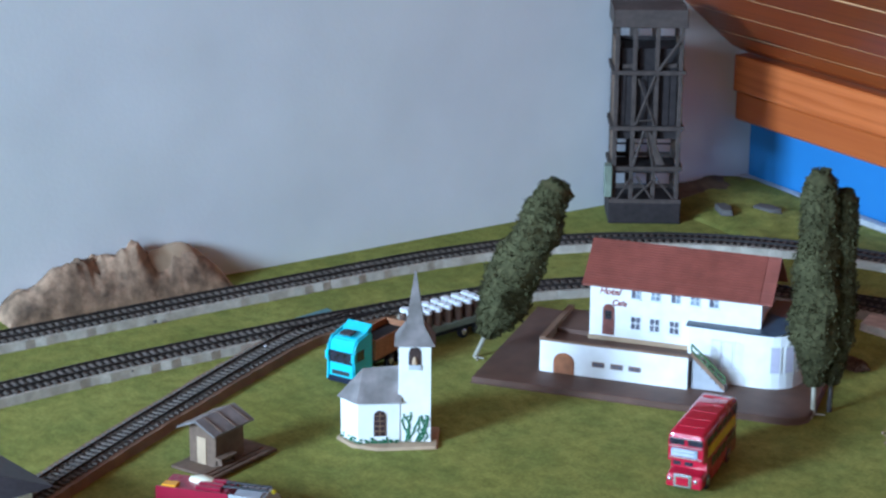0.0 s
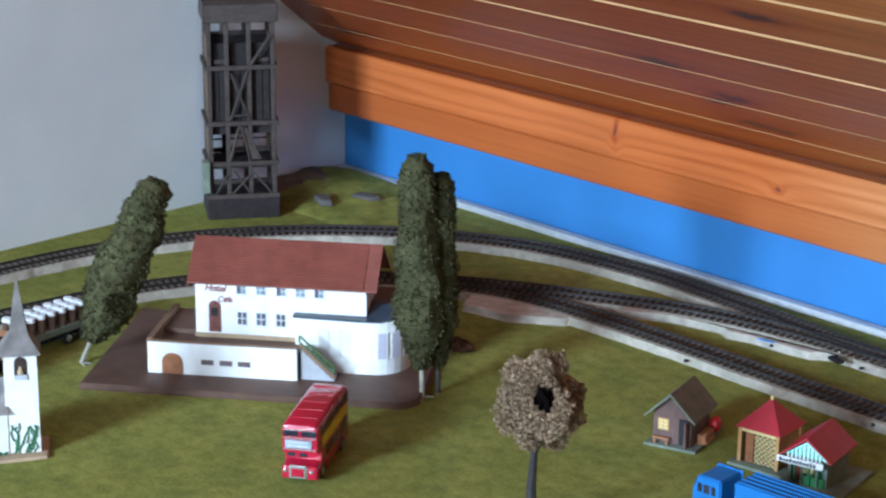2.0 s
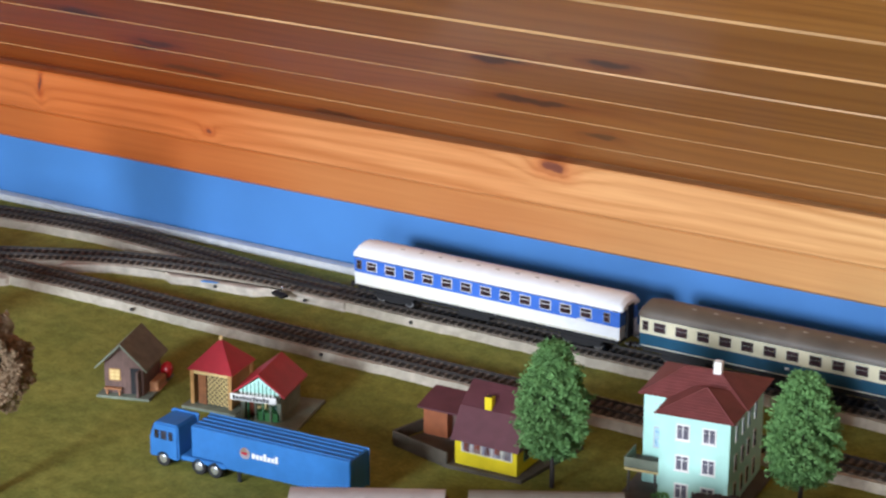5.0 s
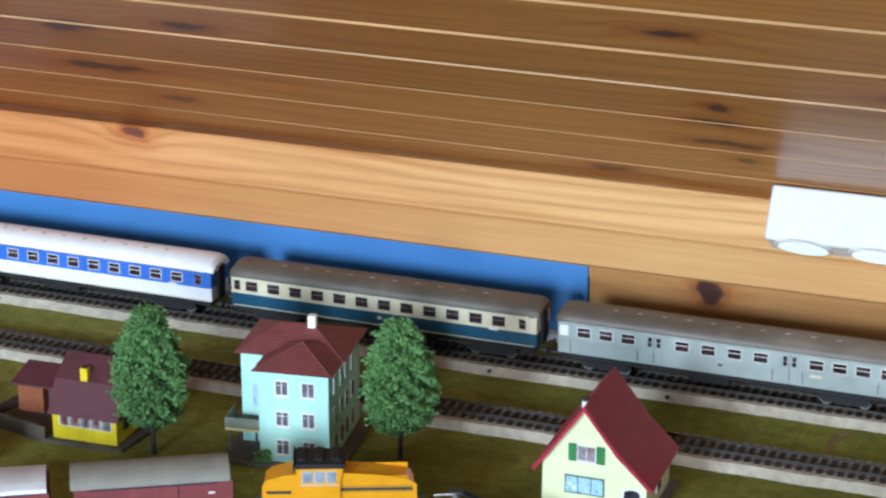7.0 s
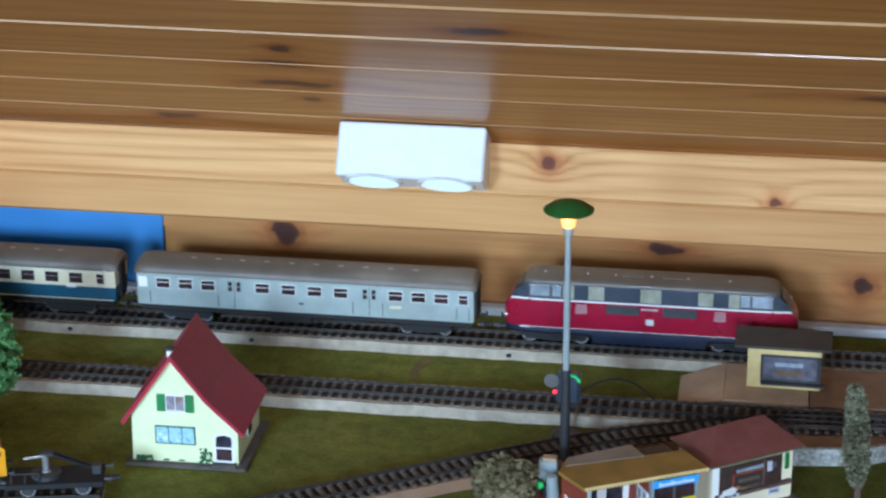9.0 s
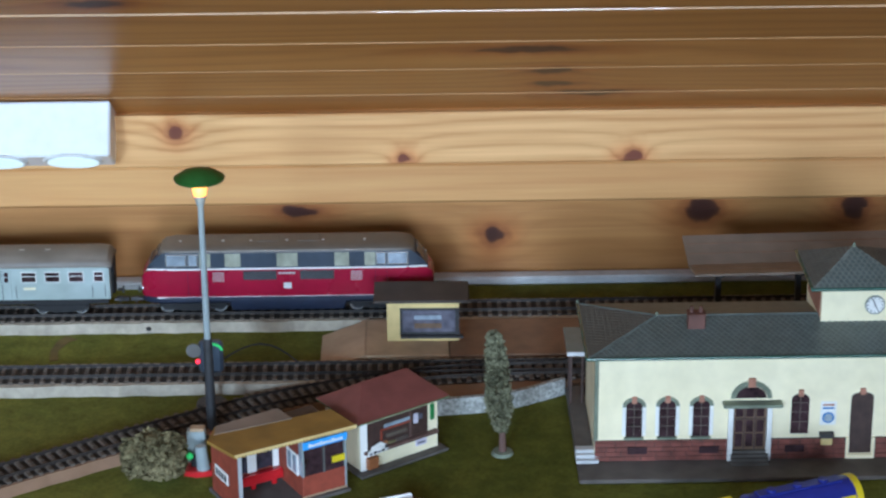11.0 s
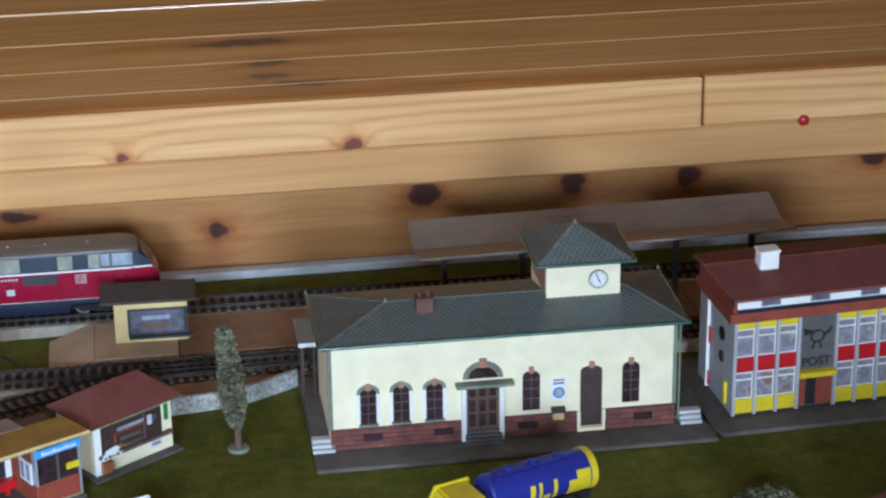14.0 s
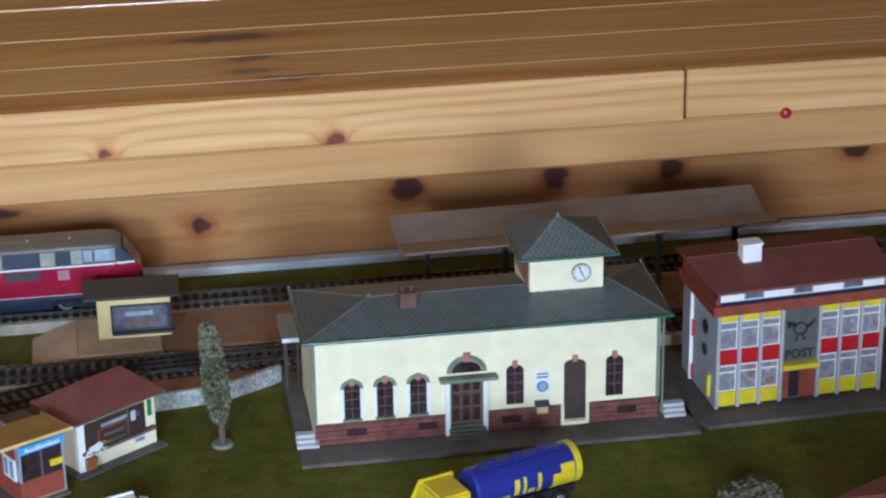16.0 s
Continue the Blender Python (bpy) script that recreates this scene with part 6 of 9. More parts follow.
# ---- church ----
def church():
    top = thing("church", "small white church with grey spire and painted ivy", "church", pose(-1.4395, 0.9125, 0, 0, 0, 57))
    part("base_plate", bevel(prism(bmesh.new(), [(-0.0635, 0.010), (-0.0500, -0.0085), (-0.030, -0.0150), (0.018, -0.0100), (0.020, 0.032), (-0.052, 0.040)], 0, 0.0025), 0.0006), M_TAN, top, "mossy tan base plate")
    nave = [(-0.0600, 0.010), (-0.0455, -0.0055), (-0.0120, -0.0020), (-0.0100, 0.030), (-0.050, 0.034)]
    part("nave_wall", prism(bmesh.new(), nave, 0.0025, 0.0385), M_WHITEWALL, top, "white nave wall", smooth=False)
    ap0, ap1 = (-0.042, 0.012, 0.0610), (-0.0125, 0.0135, 0.0630)
    ov = [(-0.0635, 0.010), (-0.0470, -0.0085), (-0.0105, -0.0050), (-0.0095, 0.033), (-0.052, 0.037)]
    bm = bmesh.new()
    hull(bm, [[(*ov[0], 0.0375), (*ov[1], 0.0375), ap0], [(*ov[1], 0.0375), (*ov[2], 0.0375), ap1, ap0], [(*ov[2], 0.0375), (*ov[3], 0.0375), ap1], [(*ov[3], 0.0375), (*ov[4], 0.0375), ap0, ap1], [(*ov[4], 0.0375), (*ov[0], 0.0375), ap0], [(*p, 0.0375) for p in ov]])
    part("nave_roof", bm, M_CHURCHROOF, top, "grey nave roof", smooth=False)
    tw = part("tower", box(-0.0130, 0.0130, -0.001, 0.0240, 0.0025, 0.0870, 0.0002), M_WHITEWALL, top, "white square tower", smooth=False)
    base = [(-0.0165, -0.0045, 0.0855), (0.0165, -0.0045, 0.0855), (0.0165, 0.0275, 0.0855), (-0.0165, 0.0275, 0.0855)]
    mid = [(0.0092 * math.cos(radians(q)) * 1.1, 0.0115 + 0.0092 * math.sin(radians(q)) * 1.1, 0.1000) for q in (-135, -45, 45, 135)]
    tip = [(0.0006 * sx, 0.0115 + 0.0006 * sy, 0.1440) for sx, sy in ((-1, -1), (1, -1), (1, 1), (-1, 1))]
    part("spire", loft(bmesh.new(), [base, mid, tip]), M_CHURCHROOF, tw, "grey flared spire", smooth=False)
    bell = part("bell_opening", arched(0.0, 0.0660, 0.0100, 0.0180, 0.0006, -0.001, rise=0.45), M_DOORWOOD, tw, "dark arched bell opening")
    part("bell", tube(bmesh.new(), (0, -0.0018, 0.0700), (0, -0.0018, 0.0760), 0.0026, 0.0012), M_TAN, bell)
    part("railing", box(-0.0050, 0.0050, -0.0024, -0.001, 0.0650, 0.0690), M_LEDGE, bell)
    for f, h, z in ((0.52, 0.022, 0.0085),):
        u0, u1 = Vector(nave[1]), Vector(nave[2])
        d = (u1 - u0).normalized()
        m = Matrix.Translation((*(u0 + (u1 - u0) * f), 0)) @ Matrix.Rotation(math.atan2(d.y, d.x), 4, "Z")
        w = part("arched_window", arched(0, z, 0.0098, h, 0.0008, rise=0.5), M_GLASS_BROWN, top, "dark arched lattice window", m=m)
        bars = bmesh.new()
        quadbox(bars, -0.0003, 0.0003, -0.0012, -0.0006, z, z + h - 0.001)
        for k in range(1, 5):
            quadbox(bars, -0.0046, 0.0046, -0.0012, -0.0006, z + h * k / 5 - 0.0003, z + h * k / 5 + 0.0003)
        part("lattice", bars, M_TAN2, w, smooth=False)
    rnd = random.Random(5)
    ivy = bmesh.new()
    for k in range(9):
        x, z = rnd.uniform(-0.009, 0.009), 0.003
        for j in range(9):
            x2, z2 = x + rnd.uniform(-0.0016, 0.0020), z + rnd.uniform(0.0014, 0.0034)
            if x2 > 0.012 or z2 > 0.030:
                break
            tube(ivy, (x, -0.0014, z), (x2, -0.0014, z2), 0.0006, n=4)
            ball(ivy, (x2, -0.0016, z2), 0.0011, 0.0005, 0.0009, 1)
            x, z = x2, z2
    u0, u1 = Vector(nave[0]), Vector(nave[2])
    for k in range(60):
        q = rnd.random()
        e0, e1 = (nave[0], nave[1]) if q < 0.35 else (nave[1], nave[2])
        s = rnd.random()
        ball(ivy, (e0[0] + (e1[0] - e0[0]) * s, e0[1] + (e1[1] - e0[1]) * s - 0.0008, 0.0028 + rnd.random() ** 2 * 0.004), 0.0012, 0.0008, 0.001, 1)
    part("ivy", ivy, M_IVY, top, "green painted ivy")


church()


# ---- houses along the inner track ----
def gable_house():
    top = thing("gable_house", "pale lime house with steep maroon roof and green shutters", "house", pose(-0.434, 1.352, 0, 0, 0, 1))
    part("base_plate", box(-0.004, 0.081, -0.006, 0.072, 0, 0.0025, 0.0006), M_GREYBASE, top, "dark grey base plate")
    prof = [(0.0005, 0.0025), (0.0745, 0.0025), (0.0750, 0.0300), (0.0312, 0.0800), (0.0010, 0.0370)]
    part("wall", prism(bmesh.new(), prof, 0.0, 0.066, "y"), M_LIME, top, "pale lime wall", smooth=False)
    # roof with a swept right slope
    out = [(-0.0045, 0.0315), (0.0312, 0.0812), (0.0540, 0.0512), (0.0795, 0.0262), (0.0805, 0.0278), (0.0550, 0.0529), (0.0312, 0.0835), (-0.0058, 0.0328)]
    roof = part("roof", prism(bmesh.new(), out, -0.0045, 0.0705, "y"), M_TILE_MAROON, top, "steep maroon tiled roof", smooth=False)
    tile_rows(roof, (0.0805, -0.0045, 0.0279), (0, 0.075, 0), (-0.0255, 0, 0.0251), 14, 30, M_TILE_MAROON, 0.0002)
    tile_rows(roof, (0.0550, -0.0045, 0.0530), (0, 0.075, 0), (-0.0238, 0, 0.0306), 16, 30, M_TILE_MAROON, 0.0002)
    part("bargeboard", prism(bmesh.new(), [(-0.0050, 0.0320), (0.0312, 0.0822), (0.0545, 0.0519), (0.0798, 0.0269), (0.0798, 0.0257), (0.0540, 0.0504), (0.0312, 0.0799), (-0.0040, 0.0307)], -0.0053, -0.0046, "y"), M_TILE_BRIGHT, roof, "bright red gable edge")
    ch = part("chimney", box(0.0245, 0.0288, 0.012, 0.017, 0.062, 0.0800, 0.0003), M_WHITEWALL, top, "white chimney with dark cap")
    part("chimney_cap", box(0.0240, 0.0293, 0.0115, 0.0175, 0.0800, 0.0818), M_DARK, ch)
    w = win(top, 0.0322, 0.0470, 0.0135, 0.0118, M_WHITE, M_PINKISH, 2, 1, 0.0007, sill=True)
    for u in (0.0223, 0.0422):
        part("shutter", box(u - 0.0030, u + 0.0030, -0.0010, 0, 0.0405, 0.0535, 0.0002), M_GREEN, w, "green shutter")
    win(top, 0.0312, 0.0228, 0.0282, 0.0135, M_GUTTER, M_BLUEPRINT, 3, 1, 0.0009)
    d = part("door", arched(0.0650, 0.0042, 0.0140, 0.0215, 0.0007, rise=0.25), M_WHITE, top, "dark glazed front door")
    part("pane", arched(0.0650, 0.0160, 0.0112, 0.0088, 0.0011, rise=0.25), M_GLASS, d)
    part("pane", box(0.0596, 0.0704, -0.0011, 0, 0.0060, 0.0145), M_GLASS_BROWN, d)
    part("doorstep", box(0.0570, 0.0735, -0.0055, 0, 0.0025, 0.0042), M_GREYBASE, top)
    for u in (0.022, 0.033):
        part("cellar_vent", box(u, u + 0.004, -0.0005, 0, 0.0032, 0.0042), M_BLACK, top)
    rnd = random.Random(8)
    for cx, w_, h_ in ((0.0520, 0.008, 0.011), (0.0090, 0.011, 0.0035)):
        bm = bmesh.new()
        for k in range(34):
            ball(bm, (cx + rnd.uniform(-w_ / 2, w_ / 2), rnd.uniform(-0.0025, -0.0005), 0.003 + rnd.random() * h_), 0.0010, 0.0008, 0.0009, 1)
        part("shrub", bm, M_IVY, top, "green painted shrub")
    side = Matrix.Translation((0.0748, 0, 0)) @ Matrix.Rotation(radians(90), 4, "Z")
    win(top, 0.034, 0.016, 0.012, 0.011, M_WHITE, M_GLASS, 2, 1, m=side)


def mint_house():
    top = thing("apartment_house", "mint green three-storey house with mauve-red hip roof", "house", pose(-0.648, 1.349, 0, 0, 0, 8))
    part("base_plate", prism(bmesh.new(), [(-0.028, -0.006), (0.062, -0.008), (0.064, 0.085), (-0.028, 0.085)], 0, 0.003), M_GREYBASE, top, "grey base plate")
    part("wall", box(0.0015, 0.0535, 0.0, 0.086, 0.003, 0.0745), M_TEAL, top, "mint green wall", smooth=False)
    part("wing_wall", box(-0.0205, 0.0015, 0.030, 0.075, 0.003, 0.0745), M_TEAL, top, "mint green wing", smooth=False)
    r = part("roof", hip_roof(-0.0245, 0.0590, 0.0255, 0.0930, 0.0740, 0.0020, 0.0280, 0.0557, 0.0888), M_TILE_MAUVE, top, "mauve-red hip roof", smooth=False)
    tile_rows(r, (-0.0245, 0.0255, 0.0740), (0.0835, 0, 0), (0, 0.0302, 0.0148), 10, 30, M_TILE_MAUVE, 0.0003, trim=lambda v: (v * 0.32, 1 - v * 0.36))
    tile_rows(r, (0.0590, 0.0255, 0.0740), (0, 0.0675, 0), (-0.0310, 0, 0.0148), 10, 24, M_TILE_MAUVE, 0.0003, trim=lambda v: (v * 0.45, 1 - v * 0.55))
    r2 = part("front_roof", hip_roof(-0.0020, 0.0575, -0.0045, 0.0560, 0.0740, 0.0268, 0.0288, 0.0260, 0.0868), M_TILE_MAUVE, top, "mauve-red front hip", smooth=False)
    tile_rows(r2, (-0.0020, -0.0045, 0.0740), (0.0595, 0, 0), (0, 0.0305, 0.0128), 11, 22, M_TILE_MAUVE, 0.0003, trim=lambda v: (v * 0.49, 1 - v * 0.49))
    tile_rows(r2, (0.0575, -0.0045, 0.0740), (0, 0.0305, 0), (-0.0290, 0, 0.0128), 11, 12, M_TILE_MAUVE, 0.0003, trim=lambda v: (v, 1.0))
    for x in (-0.0020, 0.0575):
        part("ridge_cap", tube(bmesh.new(), (x, -0.0045, 0.0744), (0.0278, 0.0260, 0.0871), 0.0005), M_TILE_MAUVE, r2)
    part("chimney", box(0.0240, 0.0300, 0.052, 0.058, 0.082, 0.0965, 0.0004), M_WHITEWALL, top, "white chimney")
    for u in (0.0190, 0.0385):
        for z in (0.0610, 0.0372, 0.0150):
            w = win(top, u, z, 0.0105, 0.0122, M_WHITE, M_GLASS_MID, 2, 1, 0.0011, sill=True)
            part("transom", box(u - 0.0040, u + 0.0040, -0.0008, 0, z + 0.0020, z + 0.0027), M_WHITE, w)
    side = Matrix.Translation((0.0535, 0, 0)) @ Matrix.Rotation(radians(90), 4, "Z")
    for u in (0.0160, 0.0330, 0.0470, 0.0640):
        for z in (0.0600, 0.0372, 0.0150):
            win(top, u, z, 0.0062, 0.0135, M_WHITE, M_BLUEPRINT if z > 0.05 else M_GLASS, 1, 2, 0.0008, m=side)
    back = Matrix.Translation((0, 0.030, 0))
    win(top, -0.0080, 0.0610, 0.0085, 0.0120, M_LEDGE, M_TEAL, 1, 1, 0.0008, m=back)
    win(top, -0.0080, 0.0400, 0.0085, 0.0170, M_LEDGE, M_BLUEPRINT, 1, 2, 0.0008, m=back)
    b = part("balcony", box(-0.0260, 0.0010, 0.006, 0.030, 0.0225, 0.0240, 0.0003), M_GREYBASE, top, "green-grey balcony")
    part("parapet", box(-0.0260, 0.0010, 0.0055, 0.0065, 0.0240, 0.0315), M_STONEGREY, b)
    part("parapet", box(-0.0265, -0.0255, 0.0060, 0.030, 0.0240, 0.0315), M_STONEGREY, b)
    part("trim", box(-0.0260, 0.0010, 0.0048, 0.0056, 0.0220, 0.0236), M_YELLOWWALL, b)
    for u in (-0.024, -0.004):
        part("post", box(u, u + 0.0015, 0.007, 0.0085, 0.003, 0.0225), M_GREYBASE, b)
    rnd = random.Random(4)
    bm = bmesh.new()
    for k in range(60):
        ball(bm, (0.003 + rnd.uniform(-0.005, 0.007), -0.003 + rnd.uniform(-0.002, 0.002), 0.003 + rnd.random() * 0.009), 0.0014, 0.0012, 0.0012, 1)
    part("shrub", bm, M_FOLIAGE2, top, "small green shrub")


def yellow_house():
    top = thing("cottage", "yellow cottage with plum roof and walled yard", "cottage", pose(-0.806, 1.331, 0, 0, 0, 2))
    part("yard", prism(bmesh.new(), [(-0.0600, 0.010), (-0.004, -0.006), (0.058, -0.004), (0.070, 0.075), (-0.030, 0.085)], 0, 0.003), M_YARD, top, "brown yard plate")
    for a, b in (((-0.0600, 0.010), (-0.004, -0.005)), ((-0.0600, 0.010), (-0.046, 0.060))):
        d = Vector(b) - Vector(a)
        m = Matrix.Translation((*a, 0)) @ Matrix.Rotation(math.atan2(d.y, d.x), 4, "Z")
        part("yard_wall", box(0, d.length, -0.001, 0.001, 0.003, 0.0125, 0.0003), M_YARD, top, m=m)
    part("wall", box(0.0, 0.0520, 0.0, 0.060, 0.003, 0.0280), M_YELLOW, top, "bright yellow wall", smooth=False)
    prof = [(-0.0055, 0.0240), (0.010, 0.046), (0.030, 0.0600), (0.050, 0.046), (0.0655, 0.0240)]
    roof = part("roof", prism(bmesh.new(), prof, -0.0010, 0.0560, "x"), M_TILE_PLUM, top, "curved plum roof", smooth=False)
    tile_rows(roof, (-0.001, -0.0055, 0.0242), (0.057, 0, 0), (0, 0.0155, 0.0220), 10, 20, M_TILE_PLUM, 0.0002)
    tile_rows(roof, (-0.001, 0.0100, 0.0462), (0.057, 0, 0), (0, 0.0200, 0.0140), 9, 20, M_TILE_PLUM, 0.0002)
    ch = part("chimney", box(0.0192, 0.0252, 0.010, 0.016, 0.042, 0.0565, 0.0004), M_YELLOW, top, "bright yellow chimney")
    part("opening", box(0.0202, 0.0242, 0.0110, 0.0150, 0.0564, 0.0569), M_BLACK, ch)
    win(top, 0.0270, 0.0190, 0.0430, 0.0105, M_CREAM, M_PINKISH, 5, 1, 0.0009)
    for k in range(5):
        part("curtain", box(0.0080 + k * 0.0086, 0.0125 + k * 0.0086, -0.0008, 0, 0.0145 + (k % 2) * 0.003, 0.0225), M_BRICKRED, top, "red patterned curtain")
    side = Matrix.Translation((0.0520, 0, 0)) @ Matrix.Rotation(radians(90), 4, "Z")
    win(top, 0.016, 0.0170, 0.010, 0.012, M_GREEN, M_GLASS, 2, 1, m=side)
    # porch shed
    part("shed_wall", box(-0.0480, -0.0270, 0.036, 0.054, 0.003, 0.0265), M_RUSTWOOD, top, "red-orange shed wall")
    part("shed_wall", box(-0.0270, 0.001, 0.044, 0.054, 0.003, 0.0265), M_BROWNWALL, top)
    part("shed_roof", prism(bmesh.new(), [(0.030, 0.0262), (0.060, 0.0330), (0.060, 0.0345), (0.030, 0.0277)], -0.0505, 0.006, "x"), M_TILE_PLUM, top, "plum lean-to roof")
    part("porch_post", box(-0.010, -0.0085, 0.032, 0.0335, 0.003, 0.0264), M_BROWNWALL, top)


gable_house()
mint_house()
yellow_house()


# ---- trees and plants ----
def leaves(name, parent, material, spots, size, seed, label="", stretch=1.7):
    """Many small bent leaves at (place, outward way); one mesh."""
    rnd = random.Random(seed)
    vs, fs = [], []
    for p, n in spots:
        n = Vector(n).normalized()
        a = Vector((rnd.gauss(0, 1), rnd.gauss(0, 1), rnd.gauss(0, 1))).normalized()
        d = (n * 0.9 + a).normalized()
        s = d.cross(Vector((rnd.gauss(0, 1), rnd.gauss(0, 1), rnd.gauss(0, 1)))).normalized()
        k = size * rnd.uniform(0.6, 1.35)
        c = d.cross(s)
        i = len(vs)
        p = Vector(p)
        vs += [p - d * k * 0.5 * stretch, p + s * k * 0.5 + c * k * 0.12, p + d * k * 0.5 * stretch, p - s * k * 0.5 + c * k * 0.12]
        fs += [(i, i + 1, i + 2), (i, i + 2, i + 3)]
    me = bpy.data.meshes.new(name)
    me.from_pydata([tuple(v) for v in vs], [], fs)
    me.materials.append(material)
    ob = new(name, me)
    ob.parent = parent
    return tagged(ob, label)


def lumpy(bm, c, rx, ry, rz, amp, freq, sub=3, seed=0):
    ball(bm, (0, 0, 0), 1, 1, 1, sub)
    for v in bm.verts:
        k = 1 + amp * noise.noise(v.co * freq + Vector((seed, seed, seed)))
        v.co = Vector((v.co.x * rx * k + c[0], v.co.y * ry * k + c[1], v.co.z * rz * k + c[2]))
    return bm


def cypress(label, m, stems, seed):
    """A foam cypress of one or more stems (foot, tip, foot of the crown as a share, radius)."""
    top = thing("cypress_tree", label, "tree", m)
    rnd = random.Random(seed)
    for j, (a, b, r) in enumerate(stems):
        a, b = Vector(a), Vector(b)
        part("trunk", tube(bmesh.new(), a, a + (b - a) * 0.4, 0.0022, 0.0014), M_TRUNK if j else M_TRUNK2, top, "dark trunk" if j else "pale plastic trunk")
        for k in range(0 if j else 4):
            q = rnd.uniform(0, 6.28)
            part("root", tube(bmesh.new(), a + Vector((0, 0, 0.001)), a + Vector((math.cos(q) * 0.010, math.sin(q) * 0.010, 0.0006)), 0.0012, 0.0006, 5), M_TRUNK2, top)
        ax = (b - a)
        s = ax.orthogonal().normalized()
        c = ax.normalized().cross(s)
        rings, n = [], 26
        shape = lambda f: r * min(1.0, (0.30 + 3.2 * (f - 0.12))) * (1.0 - 0.42 * max(f - 0.45, 0) / 0.55) * (1 if f < 0.97 else 0.62)
        for i in range(n + 1):
            f = 0.13 + 0.87 * i / n
            ring = []
            for k in range(16):
                q = 2 * math.pi * k / 16
                w = shape(f) * (0.88 + 0.26 * noise.noise(Vector((math.cos(q) * 1.6, math.sin(q) * 1.6, f * 9 + seed + j * 5))) + 0.16 * noise.noise(Vector((math.cos(q) * 4, math.sin(q) * 4, f * 30 + seed))))
                ring.append(a + ax * f + (s * math.cos(q) + c * math.sin(q)) * w)
            rings.append(ring)
        crown = part("crown", loft(bmesh.new(), rings), M_FOLIAGE, top, "dark green crumbly foliage")
        spots = []
        for k in range(9000):
            f = 0.13 + 0.87 * rnd.random()
            q = rnd.uniform(0, 6.283)
            d = s * math.cos(q) + c * math.sin(q)
            w = shape(f) * (0.88 + 0.26 * noise.noise(Vector((math.cos(q) * 1.6, math.sin(q) * 1.6, f * 9 + seed + j * 5))) + 0.16 * noise.noise(Vector((math.cos(q) * 4, math.sin(q) * 4, f * 30 + seed))))
            spots.append((a + ax * f + d * (w + rnd.uniform(-0.0012, 0.0012) + (rnd.uniform(0, 0.0022) if k % 9 == 0 else 0)), d))
        for k in range(260):
            q, h = rnd.uniform(0, 6.283), rnd.random() ** 0.5
            spots.append((b + (s * math.cos(q) + c * math.sin(q)) * shape(1.0) * h + ax.normalized() * rnd.uniform(0, 0.002), ax))
        leaves("leaf_clumps", crown, M_FOLIAGE, spots, 0.0018, seed + j, stretch=1.3)


cypress("leaning dark green cypress on a pale trunk beside the hotel", pose(-1.582, 1.066, 0), [((0, 0, 0), (0.0390, 0.0605, 0.163), 0.0275)], 2)
cypress("pair of dark green cypresses standing at the hotel corner", pose(-1.317, 1.231, 0), [((0, 0, 0), (-0.003, -0.004, 0.212), 0.0235), ((0.001, 0.017, 0), (0.004, 0.018, 0.194), 0.0168)], 9)


def leafy_tree(label, m, height, seed):
    """A plastic tree: whorls of bright green leaves round a dark stem."""
    top = thing("leaf_tree", label, "tree", m, "bright green trees")
    rnd = random.Random(seed)
    part("trunk", tube(bmesh.new(), (0, 0, 0), (0.001, 0, height * 0.97), 0.0021, 0.0006), M_TRUNK, top, "thin dark trunk")
    z0 = height * 0.235
    spots = []
    prof = lambda f: 0.0290 * (math.sin(math.pi * min(0.10 + 0.86 * f, 1)) ** 0.62) * (1 - 0.30 * f)
    for w in range(13):
        f = (w + 0.5) / 13
        n = 9 if f < 0.8 else 6
        for k in range(n):
            q = 2 * math.pi * (k + 0.5 * (w % 2)) / n + rnd.uniform(-0.15, 0.15)
            r, z = prof(f) * rnd.uniform(0.88, 1.10), z0 + (height - z0) * f
            d = Vector((math.cos(q), math.sin(q), 0))
            if k % 2 == 0:
                part("branch", tube(bmesh.new(), (0, 0, z - 0.004), d * r * 0.8 + Vector((0, 0, z)), 0.0006, 0.0003, 4), M_TRUNK, top)
            for j in range(190):
                u = rnd.random() ** 0.5
                spots.append((d * r * (0.35 + 0.65 * u) + Vector((0, 0, z + 0.0035 * (1 - u))) + Vector((rnd.gauss(0, 0.0024), rnd.gauss(0, 0.0024), rnd.gauss(0, 0.0013))), d + Vector((0, 0, -0.35))))
    for j in range(60):
        spots.append((Vector((rnd.gauss(0, 0.003), rnd.gauss(0, 0.003), height - 0.002 + rnd.gauss(0, 0.0015))), (0, 0, 1)))
    leaves("crown", top, M_FOLIAGE2, spots, 0.0017, seed, "bright green leaf whorls", 1.9)


leafy_tree("bright green plastic tree beside the yellow cottage", pose(-0.7265, 1.337, 0), 0.1130, 3)
leafy_tree("bright green plastic tree beside the mint house", pose(-0.5545, 1.392, 0, 0, 0, 40), 0.1065, 8)


